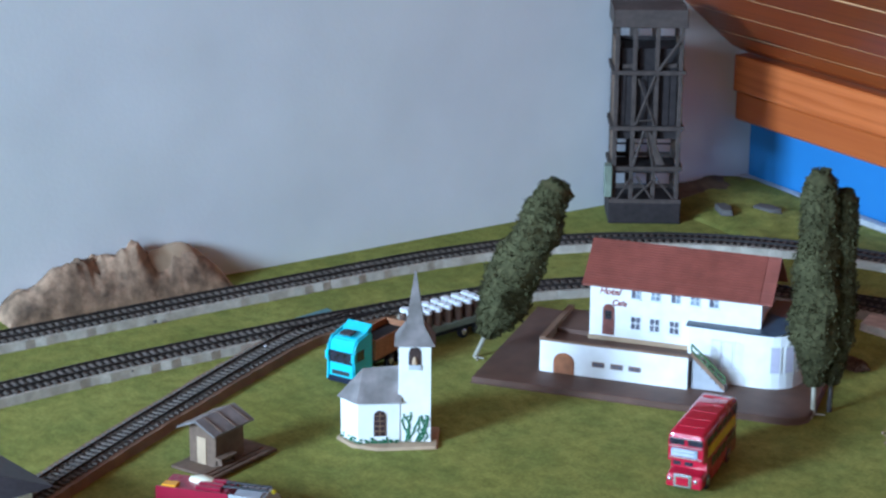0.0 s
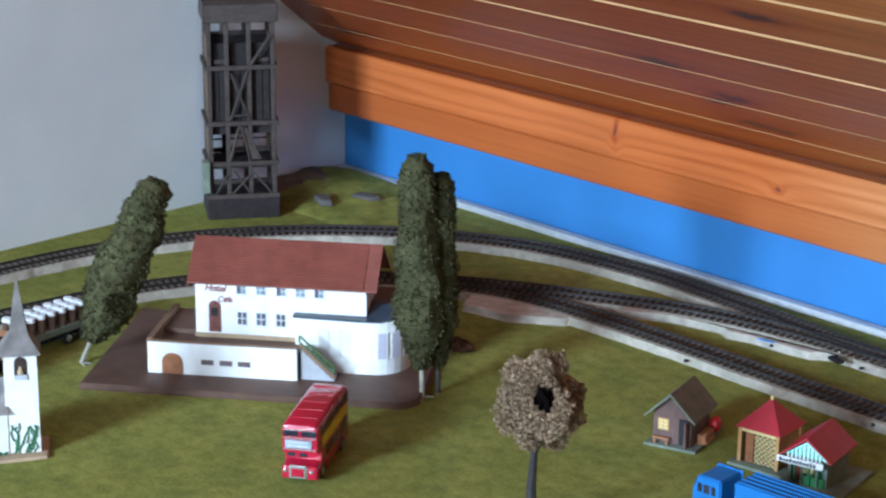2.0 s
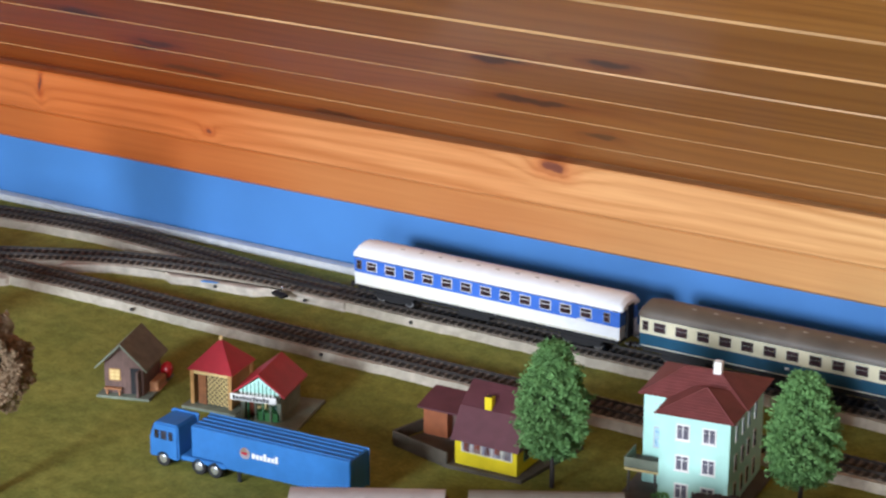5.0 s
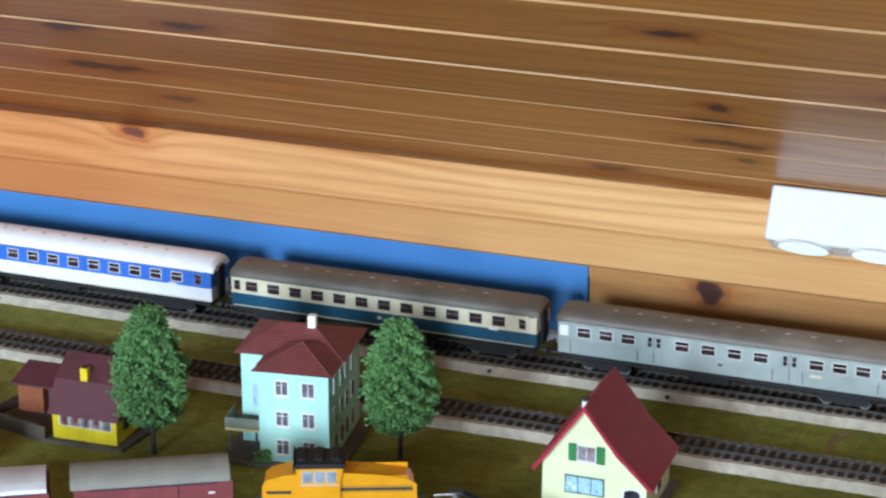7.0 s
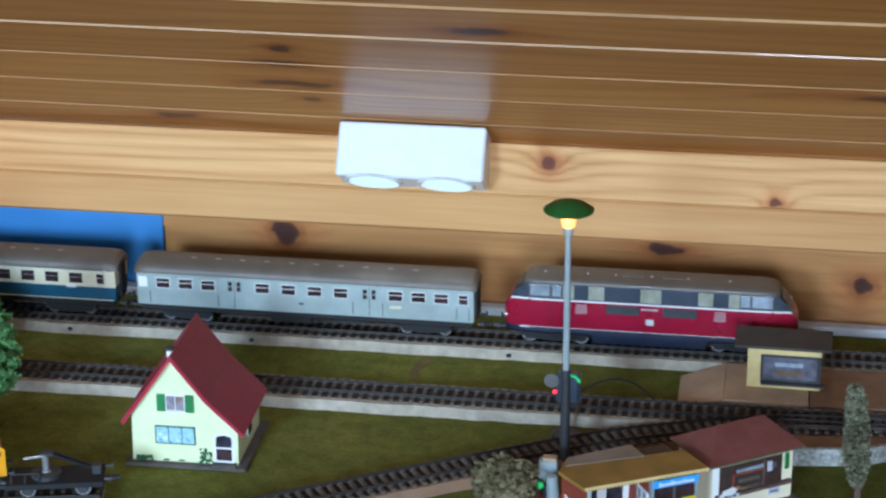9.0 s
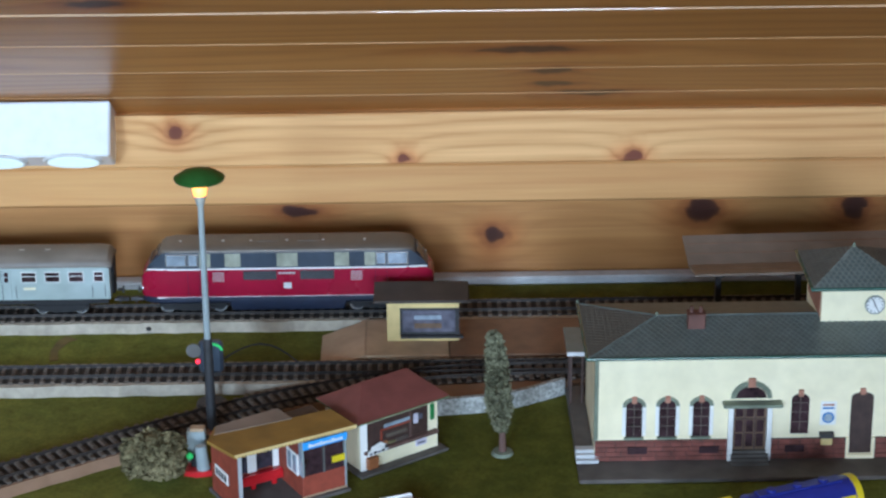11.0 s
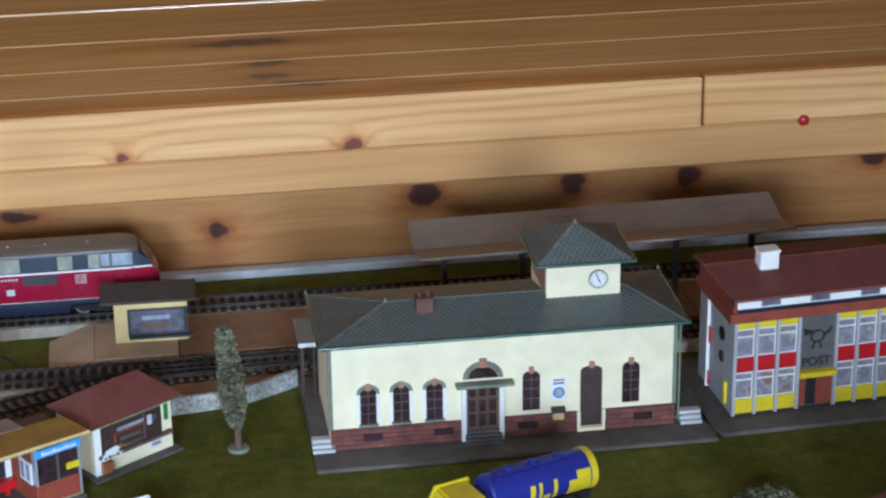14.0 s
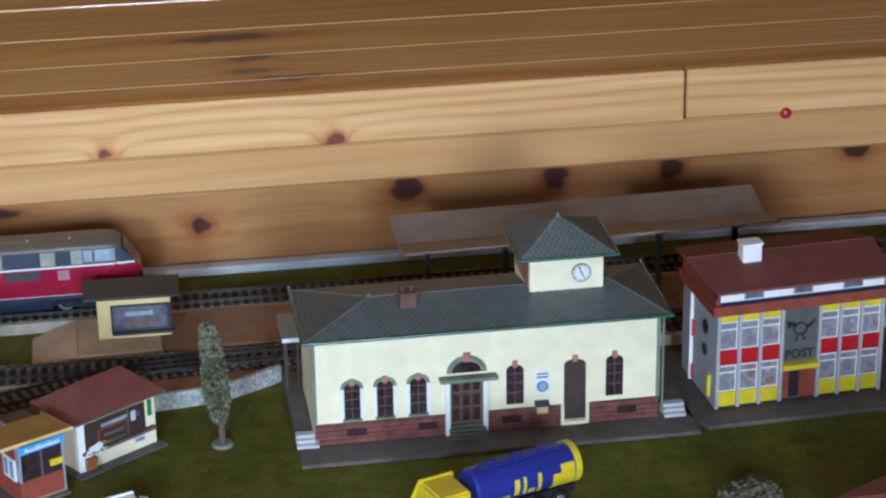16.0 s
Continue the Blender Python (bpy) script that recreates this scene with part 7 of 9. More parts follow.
def dry_tree():
    top = thing("dry_tree", "grey-brown flock tree with a dark hollow in its crown", "tree", pose(-1.0675, 1.108, 0))
    c = Vector((0.0065, 0.003, 0.1045))
    tr = tube(bmesh.new(), (0, 0, 0), (-0.0012, 0.001, 0.035), 0.0046, 0.0036)
    tube(tr, (-0.0012, 0.001, 0.035), (0.003, 0, 0.072), 0.0036, 0.0022)
    for q in (0.5, 2.2, 4.0, 5.4):
        tube(tr, (0.003, 0, 0.062), (0.004 + math.cos(q) * 0.012, math.sin(q) * 0.012, 0.086), 0.0014, 0.0006, 6)
    part("trunk", tr, M_TRUNK, top, "dark twisted trunk")
    rnd = random.Random(6)
    view = Vector((0.70, -0.71, 0.35)).normalized()
    spots = []
    while len(spots) < 18000:
        d = Vector((rnd.gauss(0, 1), rnd.gauss(0, 1), rnd.gauss(0, 1))).normalized()
        if d.dot(view) > 0.945 + 0.05 * noise.noise(d * 9):
            continue
        k = 0.84 + 0.34 * noise.noise(d * 1.9 + Vector((4.2, 1.3, 0.4))) + 0.14 * noise.noise(d * 6) + rnd.uniform(-0.10, 0.07)
        r = 0.0345 if d.z > -0.5 else 0.0330
        spots.append((c + Vector((d.x * r, d.y * r, d.z * 0.039)) * k, d))
    leaves("crown", top, M_FOLIAGE3, spots, 0.0018, 6, "grey-brown flocked crown", 1.2)
    part("core", lumpy(bmesh.new(), c - view * 0.004, 0.0245, 0.0245, 0.0285, 0.15, 2.0), M_FOLIAGE3, top)
    # solid black lump stands in for the shade inside the crown
    part("hollow", lumpy(bmesh.new(), c + view * 0.0165, 0.0078, 0.0078, 0.0125, 0.45, 2.6), M_HOLE, top, "near-black lump painted as the shade inside a hollow")


dry_tree()


def poplar():
    top = thing("poplar_tree", "slim grey-green poplar on a round foot", "tree", pose(0.0580, 1.357, 0))
    part("foot", bevel(tube(bmesh.new(), (0, 0, 0), (0, 0, 0.0022), 0.0070, n=18), 0.0006), M_STONEGREY, top, "grey-green round foot")
    part("trunk", tube(bmesh.new(), (0, 0, 0.002), (0, 0, 0.024), 0.0026, 0.0018), M_BROWNWALL, top, "brown trunk")
    rnd = random.Random(12)
    spots = []
    for k in range(3600):
        f = rnd.random()
        w = 0.0108 * min(1, 0.40 + 2.2 * f) * (1 - 0.50 * f ** 2.2) * (0.85 + 0.3 * noise.noise(Vector((f * 7, k % 5, 3))))
        q = rnd.uniform(0, 6.283)
        d = Vector((math.cos(q), math.sin(q), 0.25))
        u = rnd.uniform(0.6, 1.05)
        spots.append(((d.x * w * u - 0.001 - 0.0045 * f, d.y * w * u, 0.017 + 0.072 * f), d))
    leaves("crown", top, M_FOLIAGE4, spots, 0.0021, 12, "grey-green foliage", 1.3)


poplar()


def bush(label, m, rx, ry, rz, seed, material):
    top = thing("moss_bush", label, "bush", m)
    part("core", lumpy(bmesh.new(), (0, 0, rz * 0.85), rx * 0.85, ry * 0.85, rz * 0.85, 0.25, 2.2, 3, seed), material, top)
    rnd = random.Random(seed)
    spots = []
    for k in range(2200):
        d = Vector((rnd.gauss(0, 1), rnd.gauss(0, 1), rnd.gauss(0, 1))).normalized()
        if d.z < -0.6:
            continue
        s = 0.9 + 0.2 * noise.noise(d * 2.2 + Vector((seed, 0, 0))) + rnd.uniform(-0.05, 0.08)
        spots.append((Vector((d.x * rx * s, d.y * ry * s, rz * 0.85 + d.z * rz * s)), d))
    leaves("foliage", top, material, spots, 0.0030, seed, stretch=1.2)


bush("round olive-brown moss bush beside the shelter", pose(-0.1725, 1.331, 0), 0.0225, 0.0200, 0.0178, 21, M_FOLIAGE5)
bush("low red-brown dry scrub beside the cypresses", pose(-1.3880, 1.3380, 0), 0.0200, 0.0110, 0.0030, 23, M_SCRUB)
bush("grey-brown moss bush on the grass", pose(0.378, 1.203, 0), 0.0190, 0.0170, 0.0120, 22, M_FOLIAGE4)


# ---- corner: coaling tower, hill and bark pile ----
def coaling_tower():
    top = thing("coaling_tower", "tall weathered timber coaling tower in the corner", "tower", pose(-1.8535, 1.4640, 0.0085, 0, 0, 57))
    W, D = 0.0335, 0.026
    for x in (-W, -0.0149, 0.0085, W):
        for y in (-D, D):
            part("post", box(x - 0.0023, x + 0.0023, y - 0.0022, y + 0.0022, 0.0, 0.205, 0.0004), M_TIMBER, top, "grey timber post")
    for z in (0.016, 0.052, 0.096, 0.156):
        for y in (-D - 0.0035, D + 0.0035):
            part("beam", box(-W - 0.003, W + 0.005, y - 0.0016, y + 0.0016, z - 0.0022, z + 0.0022), M_TIMBER, top)
        for x in (-W - 0.0035, W + 0.0035):
            part("beam", box(x - 0.0016, x + 0.0016, -D - 0.004, D + 0.004, z - 0.0021, z + 0.0019), M_TIMBER, top)
    for x0, z0, x1, z1, rr in ((-0.0120, 0.100, 0.0065, 0.152, 0.0015), (0.0075, 0.100, -0.0110, 0.150, 0.0012), (-0.0090, 0.104, 0.0060, 0.1045, 0.0010), (-0.0140, 0.053, -0.0030, 0.093, 0.0016), (0.0080, 0.053, -0.0010, 0.093, 0.0012), (-0.0120, 0.018, 0.0070, 0.038, 0.0012), (0.0080, 0.018, -0.0100, 0.044, 0.0012), (0.0085, 0.156, W - 0.002, 0.190, 0.0017), (-0.0300, 0.018, -0.0160, 0.040, 0.0012), (W - 0.003, 0.018, 0.0110, 0.042, 0.0012)):
        part("brace", tube(bmesh.new(), (x0, -D - 0.0030, z0), (x1, -D - 0.0030, z1), rr, n=5), M_TIMBER, top)
    part("chute", prism(bmesh.new(), [(-0.0025, 0.092), (0.0035, 0.092), (0.0200, 0.056), (0.0110, 0.056)], -D - 0.0026, -D - 0.0006, "y"), M_TIMBER, top, "grey sloping coal chute")
    # boarded bunker above an open stage
    bk = part("bunker", box(-W + 0.002, W - 0.002, -D + 0.006, D - 0.003, 0.082, 0.180), M_TIMBER_DARK, top, "dark boarded bunker")
    rnd = random.Random(17)
    for k in range(8):
        x = -W + 0.003 + k * 0.0077
        part("plank", box(x, x + 0.0068, -D + 0.0024 + rnd.uniform(0, 0.0014), -D + 0.0060, 0.097, 0.158 + rnd.uniform(-0.001, 0.002), 0.0003), M_TIMBER_DARK, bk)
    part("bunker_ledge", box(-W + 0.006, -0.017, -D + 0.001, -D + 0.003, 0.160, 0.164), M_TIMBER, bk)
    part("bunker_ledge", box(0.012, W - 0.004, -D + 0.001, -D + 0.003, 0.161, 0.165), M_TIMBER, bk)
    for s in (-1, 1):
        part("side_wall", box(s * W - 0.0012, s * W + 0.0012, -D, D + 0.004, 0.030 if s < 0 else 0.066, 0.186), M_SHED, bk, "brown boarded side")
    part("back_wall", box(-W, W, D - 0.003, D - 0.0008, 0.078, 0.184), M_TIMBER_DARK, bk)
    for z in (0.064, 0.074):
        part("rail", box(-W, W, D - 0.001, D + 0.0005, z, z + 0.0016), M_TIMBER, top)
    part("stage", box(-W, W, -D, D, 0.046, 0.050, 0.0005), M_TIMBER_DARK, top)
    part("roof", bevel(prism(bmesh.new(), [(-D - 0.007, 0.2045), (D + 0.007, 0.2045), (D + 0.006, 0.222), (0, 0.2245), (-D - 0.0055, 0.2235), (-D - 0.007, 0.2155)], -W - 0.0052, W + 0.0052, "x"), 0.0008), M_TIMBER, top, "dull grey box roof")
    part("hoist_box", box(-W - 0.010, -W - 0.002, -D - 0.010, -D + 0.006, 0.022, 0.056, 0.0008), M_STONEGREY, top, "dull grey hoist box")
    part("plinth", box(-W - 0.005, W + 0.005, -D - 0.006, D + 0.006, -0.0085, 0.014, 0.001), M_TIMBER_DARK, top)


coaling_tower()


def mound(name, label, category, material, cx, cy, rx, ry, h, seed, rough, nx=40, ny=40, clip=None, power=1.0):
    """A lump of terrain over an ellipse, closed below."""
    bm = bmesh.new()
    rows = []
    for i in range(nx + 1):
        row = []
        for j in range(ny + 1):
            u, v = 2 * i / nx - 1, 2 * j / ny - 1
            x, y = cx + u * rx, cy + v * ry
            e = max(0.0, 1 - u * u) * max(0.0, 1 - v * v)
            z = h * e ** power * (1 + rough * noise.noise(Vector((x * 38, y * 38, seed)))) + rough * 0.25 * h * e * noise.noise(Vector((x * 160, y * 160, seed)))
            if clip:
                x, y = clip(x, y)
            row.append(bm.verts.new((x, y, max(z, -0.001) if e > 0 else -0.001)))
        rows.append(row)
    for i in range(nx):
        for j in range(ny):
            bm.faces.new((rows[i][j], rows[i + 1][j], rows[i + 1][j + 1], rows[i][j + 1]))
    return solo(name, bm, material, label, category, kind="structure")


inside = lambda x, y: (max(x, WX + 0.003), min(y, BY - 0.020))
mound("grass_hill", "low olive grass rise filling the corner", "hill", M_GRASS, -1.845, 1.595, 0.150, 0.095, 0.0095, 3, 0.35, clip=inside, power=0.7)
mound("earth_bank", "low brown earth bank at the foot of the white wall", "bank", M_EARTH, -1.890, 1.575, 0.040, 0.080, 0.0125, 6, 0.4, 24, 40, clip=inside, power=0.7)
mound("bark_pile", "rugged brown cork bark rock leaning on the white wall", "rock", M_CORK, -1.893, 0.858, 0.024, 0.116, 0.046, 9, 0.42, 24, 90, clip=lambda x, y: (max(x, WX + 0.002), y), power=0.55)
mound("sand_slope", "smooth sand-coloured slope against the white wall", "slope", M_TAN, -1.894, 0.918, 0.022, 0.060, 0.046, 5, 0.15, 20, 30, clip=lambda x, y: (max(x, WX + 0.002), y), power=0.8)
for x, y, rz in ((-1.776, 1.575, 20), (-1.80, 1.535, -15)):
    solo("flat_stone", bevel(prism(bmesh.new(), [(-0.016, -0.004), (0.010, -0.007), (0.017, 0.002), (0.002, 0.008), (-0.012, 0.006)], 0.0, 0.006), 0.001), M_GREYBASE, "flat dark stone on the hill", "stone", pose(x, y, 0.0065, 6, 0, rz))


# ---- huts near the crossing ----
def brown_hut():
    top = thing("garden_hut", "brown wooden hut with olive gable roof and bench", "hut", pose(-1.1180, 1.3010, 0, 0, 0, 18) @ Matrix.Scale(0.96, 4))
    part("base_plate", box(-0.005, 0.042, -0.008, 0.052, 0, 0.0025, 0.0005), M_STONEGREY, top, "grey-green base plate")
    W, D = 0.0345, 0.040
    part("wall", prism(bmesh.new(), [(0, 0.0025), (W, 0.0025), (W, 0.0300), (W / 2, 0.0465), (0, 0.0300)], 0, D, "y"), M_BROWNWALL, top, "brown boarded wall", smooth=False)
    part("roof", gable_roof(-0.0055, W + 0.0055, -0.0060, D + 0.005, 0.0258, 0.0475, 0.0014, "y"), M_HUTROOF, top, "olive brown roof", smooth=False)
    part("bargeboard", prism(bmesh.new(), [(-0.0058, 0.0252), (W / 2, 0.0470), (W + 0.0058, 0.0252), (W + 0.0058, 0.0268), (W / 2, 0.0490), (-0.0058, 0.0268)], -0.0068, -0.0061, "y"), M_STONEGREY, top, "grey-green bargeboard")
    win(top, 0.0095, 0.0190, 0.0100, 0.0105, M_HONEY, M_YELLOWWALL, 2, 3, 0.0009)
    part("doorway", box(0.0235, 0.0320, -0.0006, 0.0, 0.0028, 0.0260), M_BLACK, top, "dark open doorway")
    part("door", box(0.0310, 0.0328, -0.0080, 0.0, 0.0030, 0.0255), M_BROWNWALL, top, "brown open door")
    part("bench_seat", box(0.0015, 0.0165, -0.0060, -0.0025, 0.0075, 0.0088), M_LOG, top)
    for u in (0.003, 0.014):
        part("bench_leg", box(u, u + 0.0015, -0.0055, -0.003, 0.0025, 0.0075), M_LOG, top)
    part("wooden_box", bevel(prism(bmesh.new(), [(W + 0.001, 0.010), (W + 0.0085, 0.012), (W + 0.0085, 0.032), (W + 0.001, 0.032)], 0.0025, 0.0110), 0.001), M_LOG, top, "orange-brown wooden box")
    part("flower_tub", lumpy(bmesh.new(), (W + 0.006, 0.040, 0.011), 0.0055, 0.006, 0.0075, 0.2, 2.0, 2), M_RED, top, "red flower cushion")


def gazebo():
    top = thing("garden_pavilion", "orange lattice pavilion with red pyramid roof", "pavilion", pose(-1.0435, 1.3205, 0, 0, 0, 8) @ Matrix.Scale(0.97, 4))
    part("base_plate", box(-0.007, 0.044, -0.009, 0.046, 0, 0.0025, 0.0005), M_STONEGREY, top, "grey-green base plate")
    W = 0.035
    for x in (0, W):
        for y in (0, W):
            part("post", box(x - 0.0016, x + 0.0016, y - 0.0016, y + 0.0016, 0.0025, 0.0330), M_HONEY, top)
    part("wall", box(0.0005, W - 0.0005, W - 0.001, W, 0.0025, 0.033), M_HONEY, top)
    part("wall", box(W - 0.001, W, 0.0005, W - 0.0005, 0.0025, 0.033), M_HONEY, top)
    part("wall", box(0.0, 0.001, 0.0005, W - 0.0005, 0.0025, 0.033), M_HONEY, top)
    part("doorway", box(0.0050, 0.0125, -0.0002, 0.0006, 0.0030, 0.0285), M_ORANGEWOOD, top, "open doorway with orange-brown wood inside")
    part("lintel", box(0.0005, W - 0.0005, -0.0008, 0.0008, 0.0290, 0.0330), M_YELLOWWALL, top)
    lat = bmesh.new()
    for k in range(-6, 12):
        for s in (-1, 1):
            x0, z0 = 0.0140 + k * 0.0044, 0.004
            x1, z1 = x0 + s * 0.0245, 0.0285
            a, b = 0.0, 1.0
            for lo, hi in ((0.0140, W - 0.001),):
                ts = sorted(((lo - x0) / (x1 - x0), (hi - x0) / (x1 - x0)))
                a, b = max(a, ts[0]), min(b, ts[1])
            if b - a > 0.05:
                tube(lat, (x0 + (x1 - x0) * a, -0.0006, z0 + (z1 - z0) * a), (x0 + (x1 - x0) * b, -0.0006, z0 + (z1 - z0) * b), 0.0006, n=4)
    part("lattice", lat, M_YELLOWWALL, top, "honey-coloured wooden lattice")
    # dark sheet behind the bars stands in for the shaded gaps
    part("lattice_back", box(0.0135, W - 0.001, 0.0, 0.0008, 0.004, 0.029), M_DOORWOOD, top)
    part("roof", hip_roof(-0.0036, W + 0.0036, -0.0036, W + 0.0036, 0.0330, W / 2 - 0.0005, W / 2 + 0.0005, W / 2, 0.0555), M_TILE_BRIGHT, top, "red pyramid roof", smooth=False)
    part("finial", ball(tube(bmesh.new(), (W / 2, W / 2, 0.054), (W / 2, W / 2, 0.0565), 0.0012), (W / 2, W / 2, 0.0568), 0.0018, 0.0018, 0.0018, 1), M_YELLOWWALL, top)


def snack_stand():
    top = thing("kiosk", "mint and green kiosk with red roof and white sign", "kiosk", pose(-0.9925, 1.3145, 0, 0, 0, 14))
    part("base_plate", box(-0.006, 0.050, -0.014, 0.056, 0, 0.0025, 0.0005), M_STONEGREY, top, "grey-green base plate")
    W, D = 0.033, 0.044
    part("wall", box(0, W, 0.012, D, 0.0025, 0.0265), M_STONEGREY, top, "grey-green wall", smooth=False)
    part("wall", box(0, 0.003, 0.002, 0.012, 0.0025, 0.0265), M_STONEGREY, top)
    part("wall", box(W - 0.003, W, 0.002, 0.012, 0.0025, 0.0265), M_STONEGREY, top)
    for k, mt in enumerate((M_BRICKRED, M_YELLOWWALL, M_YELLOWWALL, M_GREEN, M_GUTTER)):
        part("package", box(0.0035 + k * 0.0054, 0.0080 + k * 0.0054, 0.0080, 0.0120, 0.0025, 0.0140 - (k % 2) * 0.003, 0.0004), mt, top, "coloured goods")
    part("counter", box(0.0120, W - 0.002, 0.0005, 0.0060, 0.0025, 0.0100), M_GREEN, top, "green counter")
    part("gable", prism(bmesh.new(), [(-0.001, 0.0265), (W + 0.001, 0.0265), (W / 2, 0.0390)], -0.0015, 0.0, "y"), M_TEAL, top, "mint gable with green stripes")
    for k in range(4):
        part("upright", box(0.0060 + k * 0.0062, 0.0074 + k * 0.0062, -0.0010, 0.0004, 0.0025, 0.0265), M_STONEGREY if k % 2 else M_IVY, top, "slim upright post")
    for k in range(9):
        part("gable_strip", box(0.0028 + k * 0.0033, 0.0035 + k * 0.0033, -0.0020, -0.0014, 0.0255, 0.0282 + 0.0088 * (1 - abs(k - 4) / 4.6)), M_IVY, top, "dark green stripe")
        part("awning_strip", box(0.0010 + k * 0.0033, 0.0024 + k * 0.0033, -0.0024, -0.0016, 0.0245, 0.0268), M_WHITE, top, "white stripe")
    part("roof", gable_roof(-0.0050, W + 0.0050, -0.0030, D + 0.004, 0.0245, 0.0410, 0.0014, "y"), M_TILE_BRIGHT, top, "red gable roof", smooth=False)
    sign = part("sign", box(-0.0060, 0.0325, -0.0065, -0.0053, 0.0205, 0.0258, 0.0002), M_WHITE, top, "white name board")
    for k in range(11):
        part("letter_bar", box(-0.0035 + k * 0.0028, -0.0016 + k * 0.0028, -0.0070, -0.0064, 0.0216, 0.0240 + (k % 3 == 0) * 0.0008), M_DARK, sign)
    for u in (0.0015, 0.0290):
        part("sign_bracket", box(u, u + 0.001, -0.0055, 0.0, 0.0225, 0.0235), M_DARK, top)


brown_hut()
gazebo()
snack_stand()


def left_shed():
    top = thing("timber_shed", "weathered brown timber shed with loading ramp", "shed", pose(-1.5000, 0.7405, 0, 0, 0, 22))
    part("base_plate", box(-0.006, 0.040, -0.016, 0.060, 0, 0.0025, 0.0005), M_SHED, top, "dark timber platform")
    part("wall", prism(bmesh.new(), [(0, 0.0025), (0.027, 0.0025), (0.027, 0.0325), (0.0135, 0.0385), (0, 0.0325)], 0, 0.034, "y"), M_SHED, top, "brown-grey boarded wall", smooth=False)
    roof = part("roof", gable_roof(-0.006, 0.033, -0.008, 0.040, 0.0315, 0.0400, 0.0014, "y"), M_CHURCHROOF, top, "worn grey-brown felt roof", smooth=False)
    for y in (0.002, 0.018, 0.034):
        for s in (-1, 1):
            part("batten", tube(bmesh.new(), (0.0135, y, 0.0418), (0.0135 + s * 0.019, y, 0.0335), 0.0006, n=4), M_SHED, roof)
    part("door", box(0.0085, 0.0175, -0.0008, 0, 0.0030, 0.0255), M_TAN, top, "pale tan door")
    part("bench", box(0.0275, 0.0340, -0.002, 0.018, 0.0100, 0.0120), M_SHED, top)
    for y in (0.0, 0.016):
        part("bench_leg", box(0.0285, 0.0330, y, y + 0.002, 0.0025, 0.0100), M_SHED, top)
    for k in range(3):
        part("plank", box(0.0290 + k * 0.0045, 0.0325 + k * 0.0045, -0.022, 0.052, 0.0026, 0.0055 - k * 0.0005, 0.0004), M_SHED, top)


left_shed()


def dark_roof_house():
    top = thing("small_house", "small pale house with dark grey roof", "house", pose(-1.455, 0.548, 0, 0, 0, 8))
    part("wall", box(-0.036, 0.030, -0.05, 0.026, 0, 0.047), M_WHITEWALL, top, "pale wall", smooth=False)
    part("roof", hip_roof(-0.046, 0.0460, -0.065, 0.0350, 0.0470, -0.010, 0.008, -0.015, 0.0620), M_DARK, top, "dark grey roof", smooth=False)
    win(top, 0.0, 0.025, 0.014, 0.016, M_WHITE, M_GLASS, 2, 1, m=Matrix.Translation((0.030, -0.01, 0)) @ Matrix.Rotation(radians(90), 4, "Z"))


dark_roof_house()


# ---- platform, canopy and shelter ----
def platform():
    top = thing("platform", "tan and brown platform between the tracks", "platform", kind="structure")
    Y0, Y1, Z = 1.4935, 1.5570, 0.0100
    bm = bmesh.new()
    hull(bm, [[(-0.069, Y0, 0), (-0.036, Y0, Z), (-0.036, Y0, 0)], [(-0.069, Y1 - 0.006, 0), (-0.036, Y1, 0), (-0.036, Y1, Z)], [(-0.069, Y0, 0), (-0.069, Y1 - 0.006, 0), (-0.036, Y1, Z), (-0.036, Y0, Z)], [(-0.036, Y0, 0), (-0.036, Y0, Z), (-0.036, Y1, Z), (-0.036, Y1, 0)]])
    part("ramp", bm, M_TAN, top, "tan ramp", smooth=False)
    part("slab", box(-0.0358, 0.0250, Y0, Y1, 0, Z, 0.0006), M_TAN, top, "tan platform slab")
    for k in range(7):
        part("slab", box(0.0255 + k * 0.128, 0.1530 + k * 0.128, Y0 + 0.0004 * (k % 2), Y1, 0, Z - 0.0003, 0.0006), M_TAN2, top, "brown platform slab")


platform()


def platform_hut():
    top = thing("platform_hut", "yellow platform hut with dark flat roof", "hut", pose(-0.0200, 1.5180, 0.0100, 0, 0, -1))
    part("wall", box(0, 0.0530, 0, 0.022, 0, 0.0335, 0.0003), M_YELLOWWALL, top, "sand yellow wall", smooth=False)
    f = part("window_frame", box(0.0095, 0.0530, -0.0010, 0.0, 0.0055, 0.0265), M_DARK, top, "wide dark window")
    part("pane", box(0.0115, 0.0500, -0.0014, -0.0006, 0.0080, 0.0250), M_GLASS_MID, f)
    part("picture", box(0.0200, 0.0400, -0.0017, -0.0010, 0.0110, 0.0150), M_SHED, f)
    part("picture", box(0.0200, 0.0400, -0.0017, -0.0010, 0.0180, 0.0212), M_GLASS_GREY, f)
    part("sill", box(0.0100, 0.0560, -0.0045, 0.0, 0.0040, 0.0058), M_DARK, f)
    part("roof", bevel(prism(bmesh.new(), [(-0.0085, 0.0338), (0.0240, 0.0355), (0.0240, 0.0377), (-0.0085, 0.0360)], -0.0095, 0.0600, "x"), 0.0004), M_DARKROOF, top, "dark brown-grey roof slab")


platform_hut()


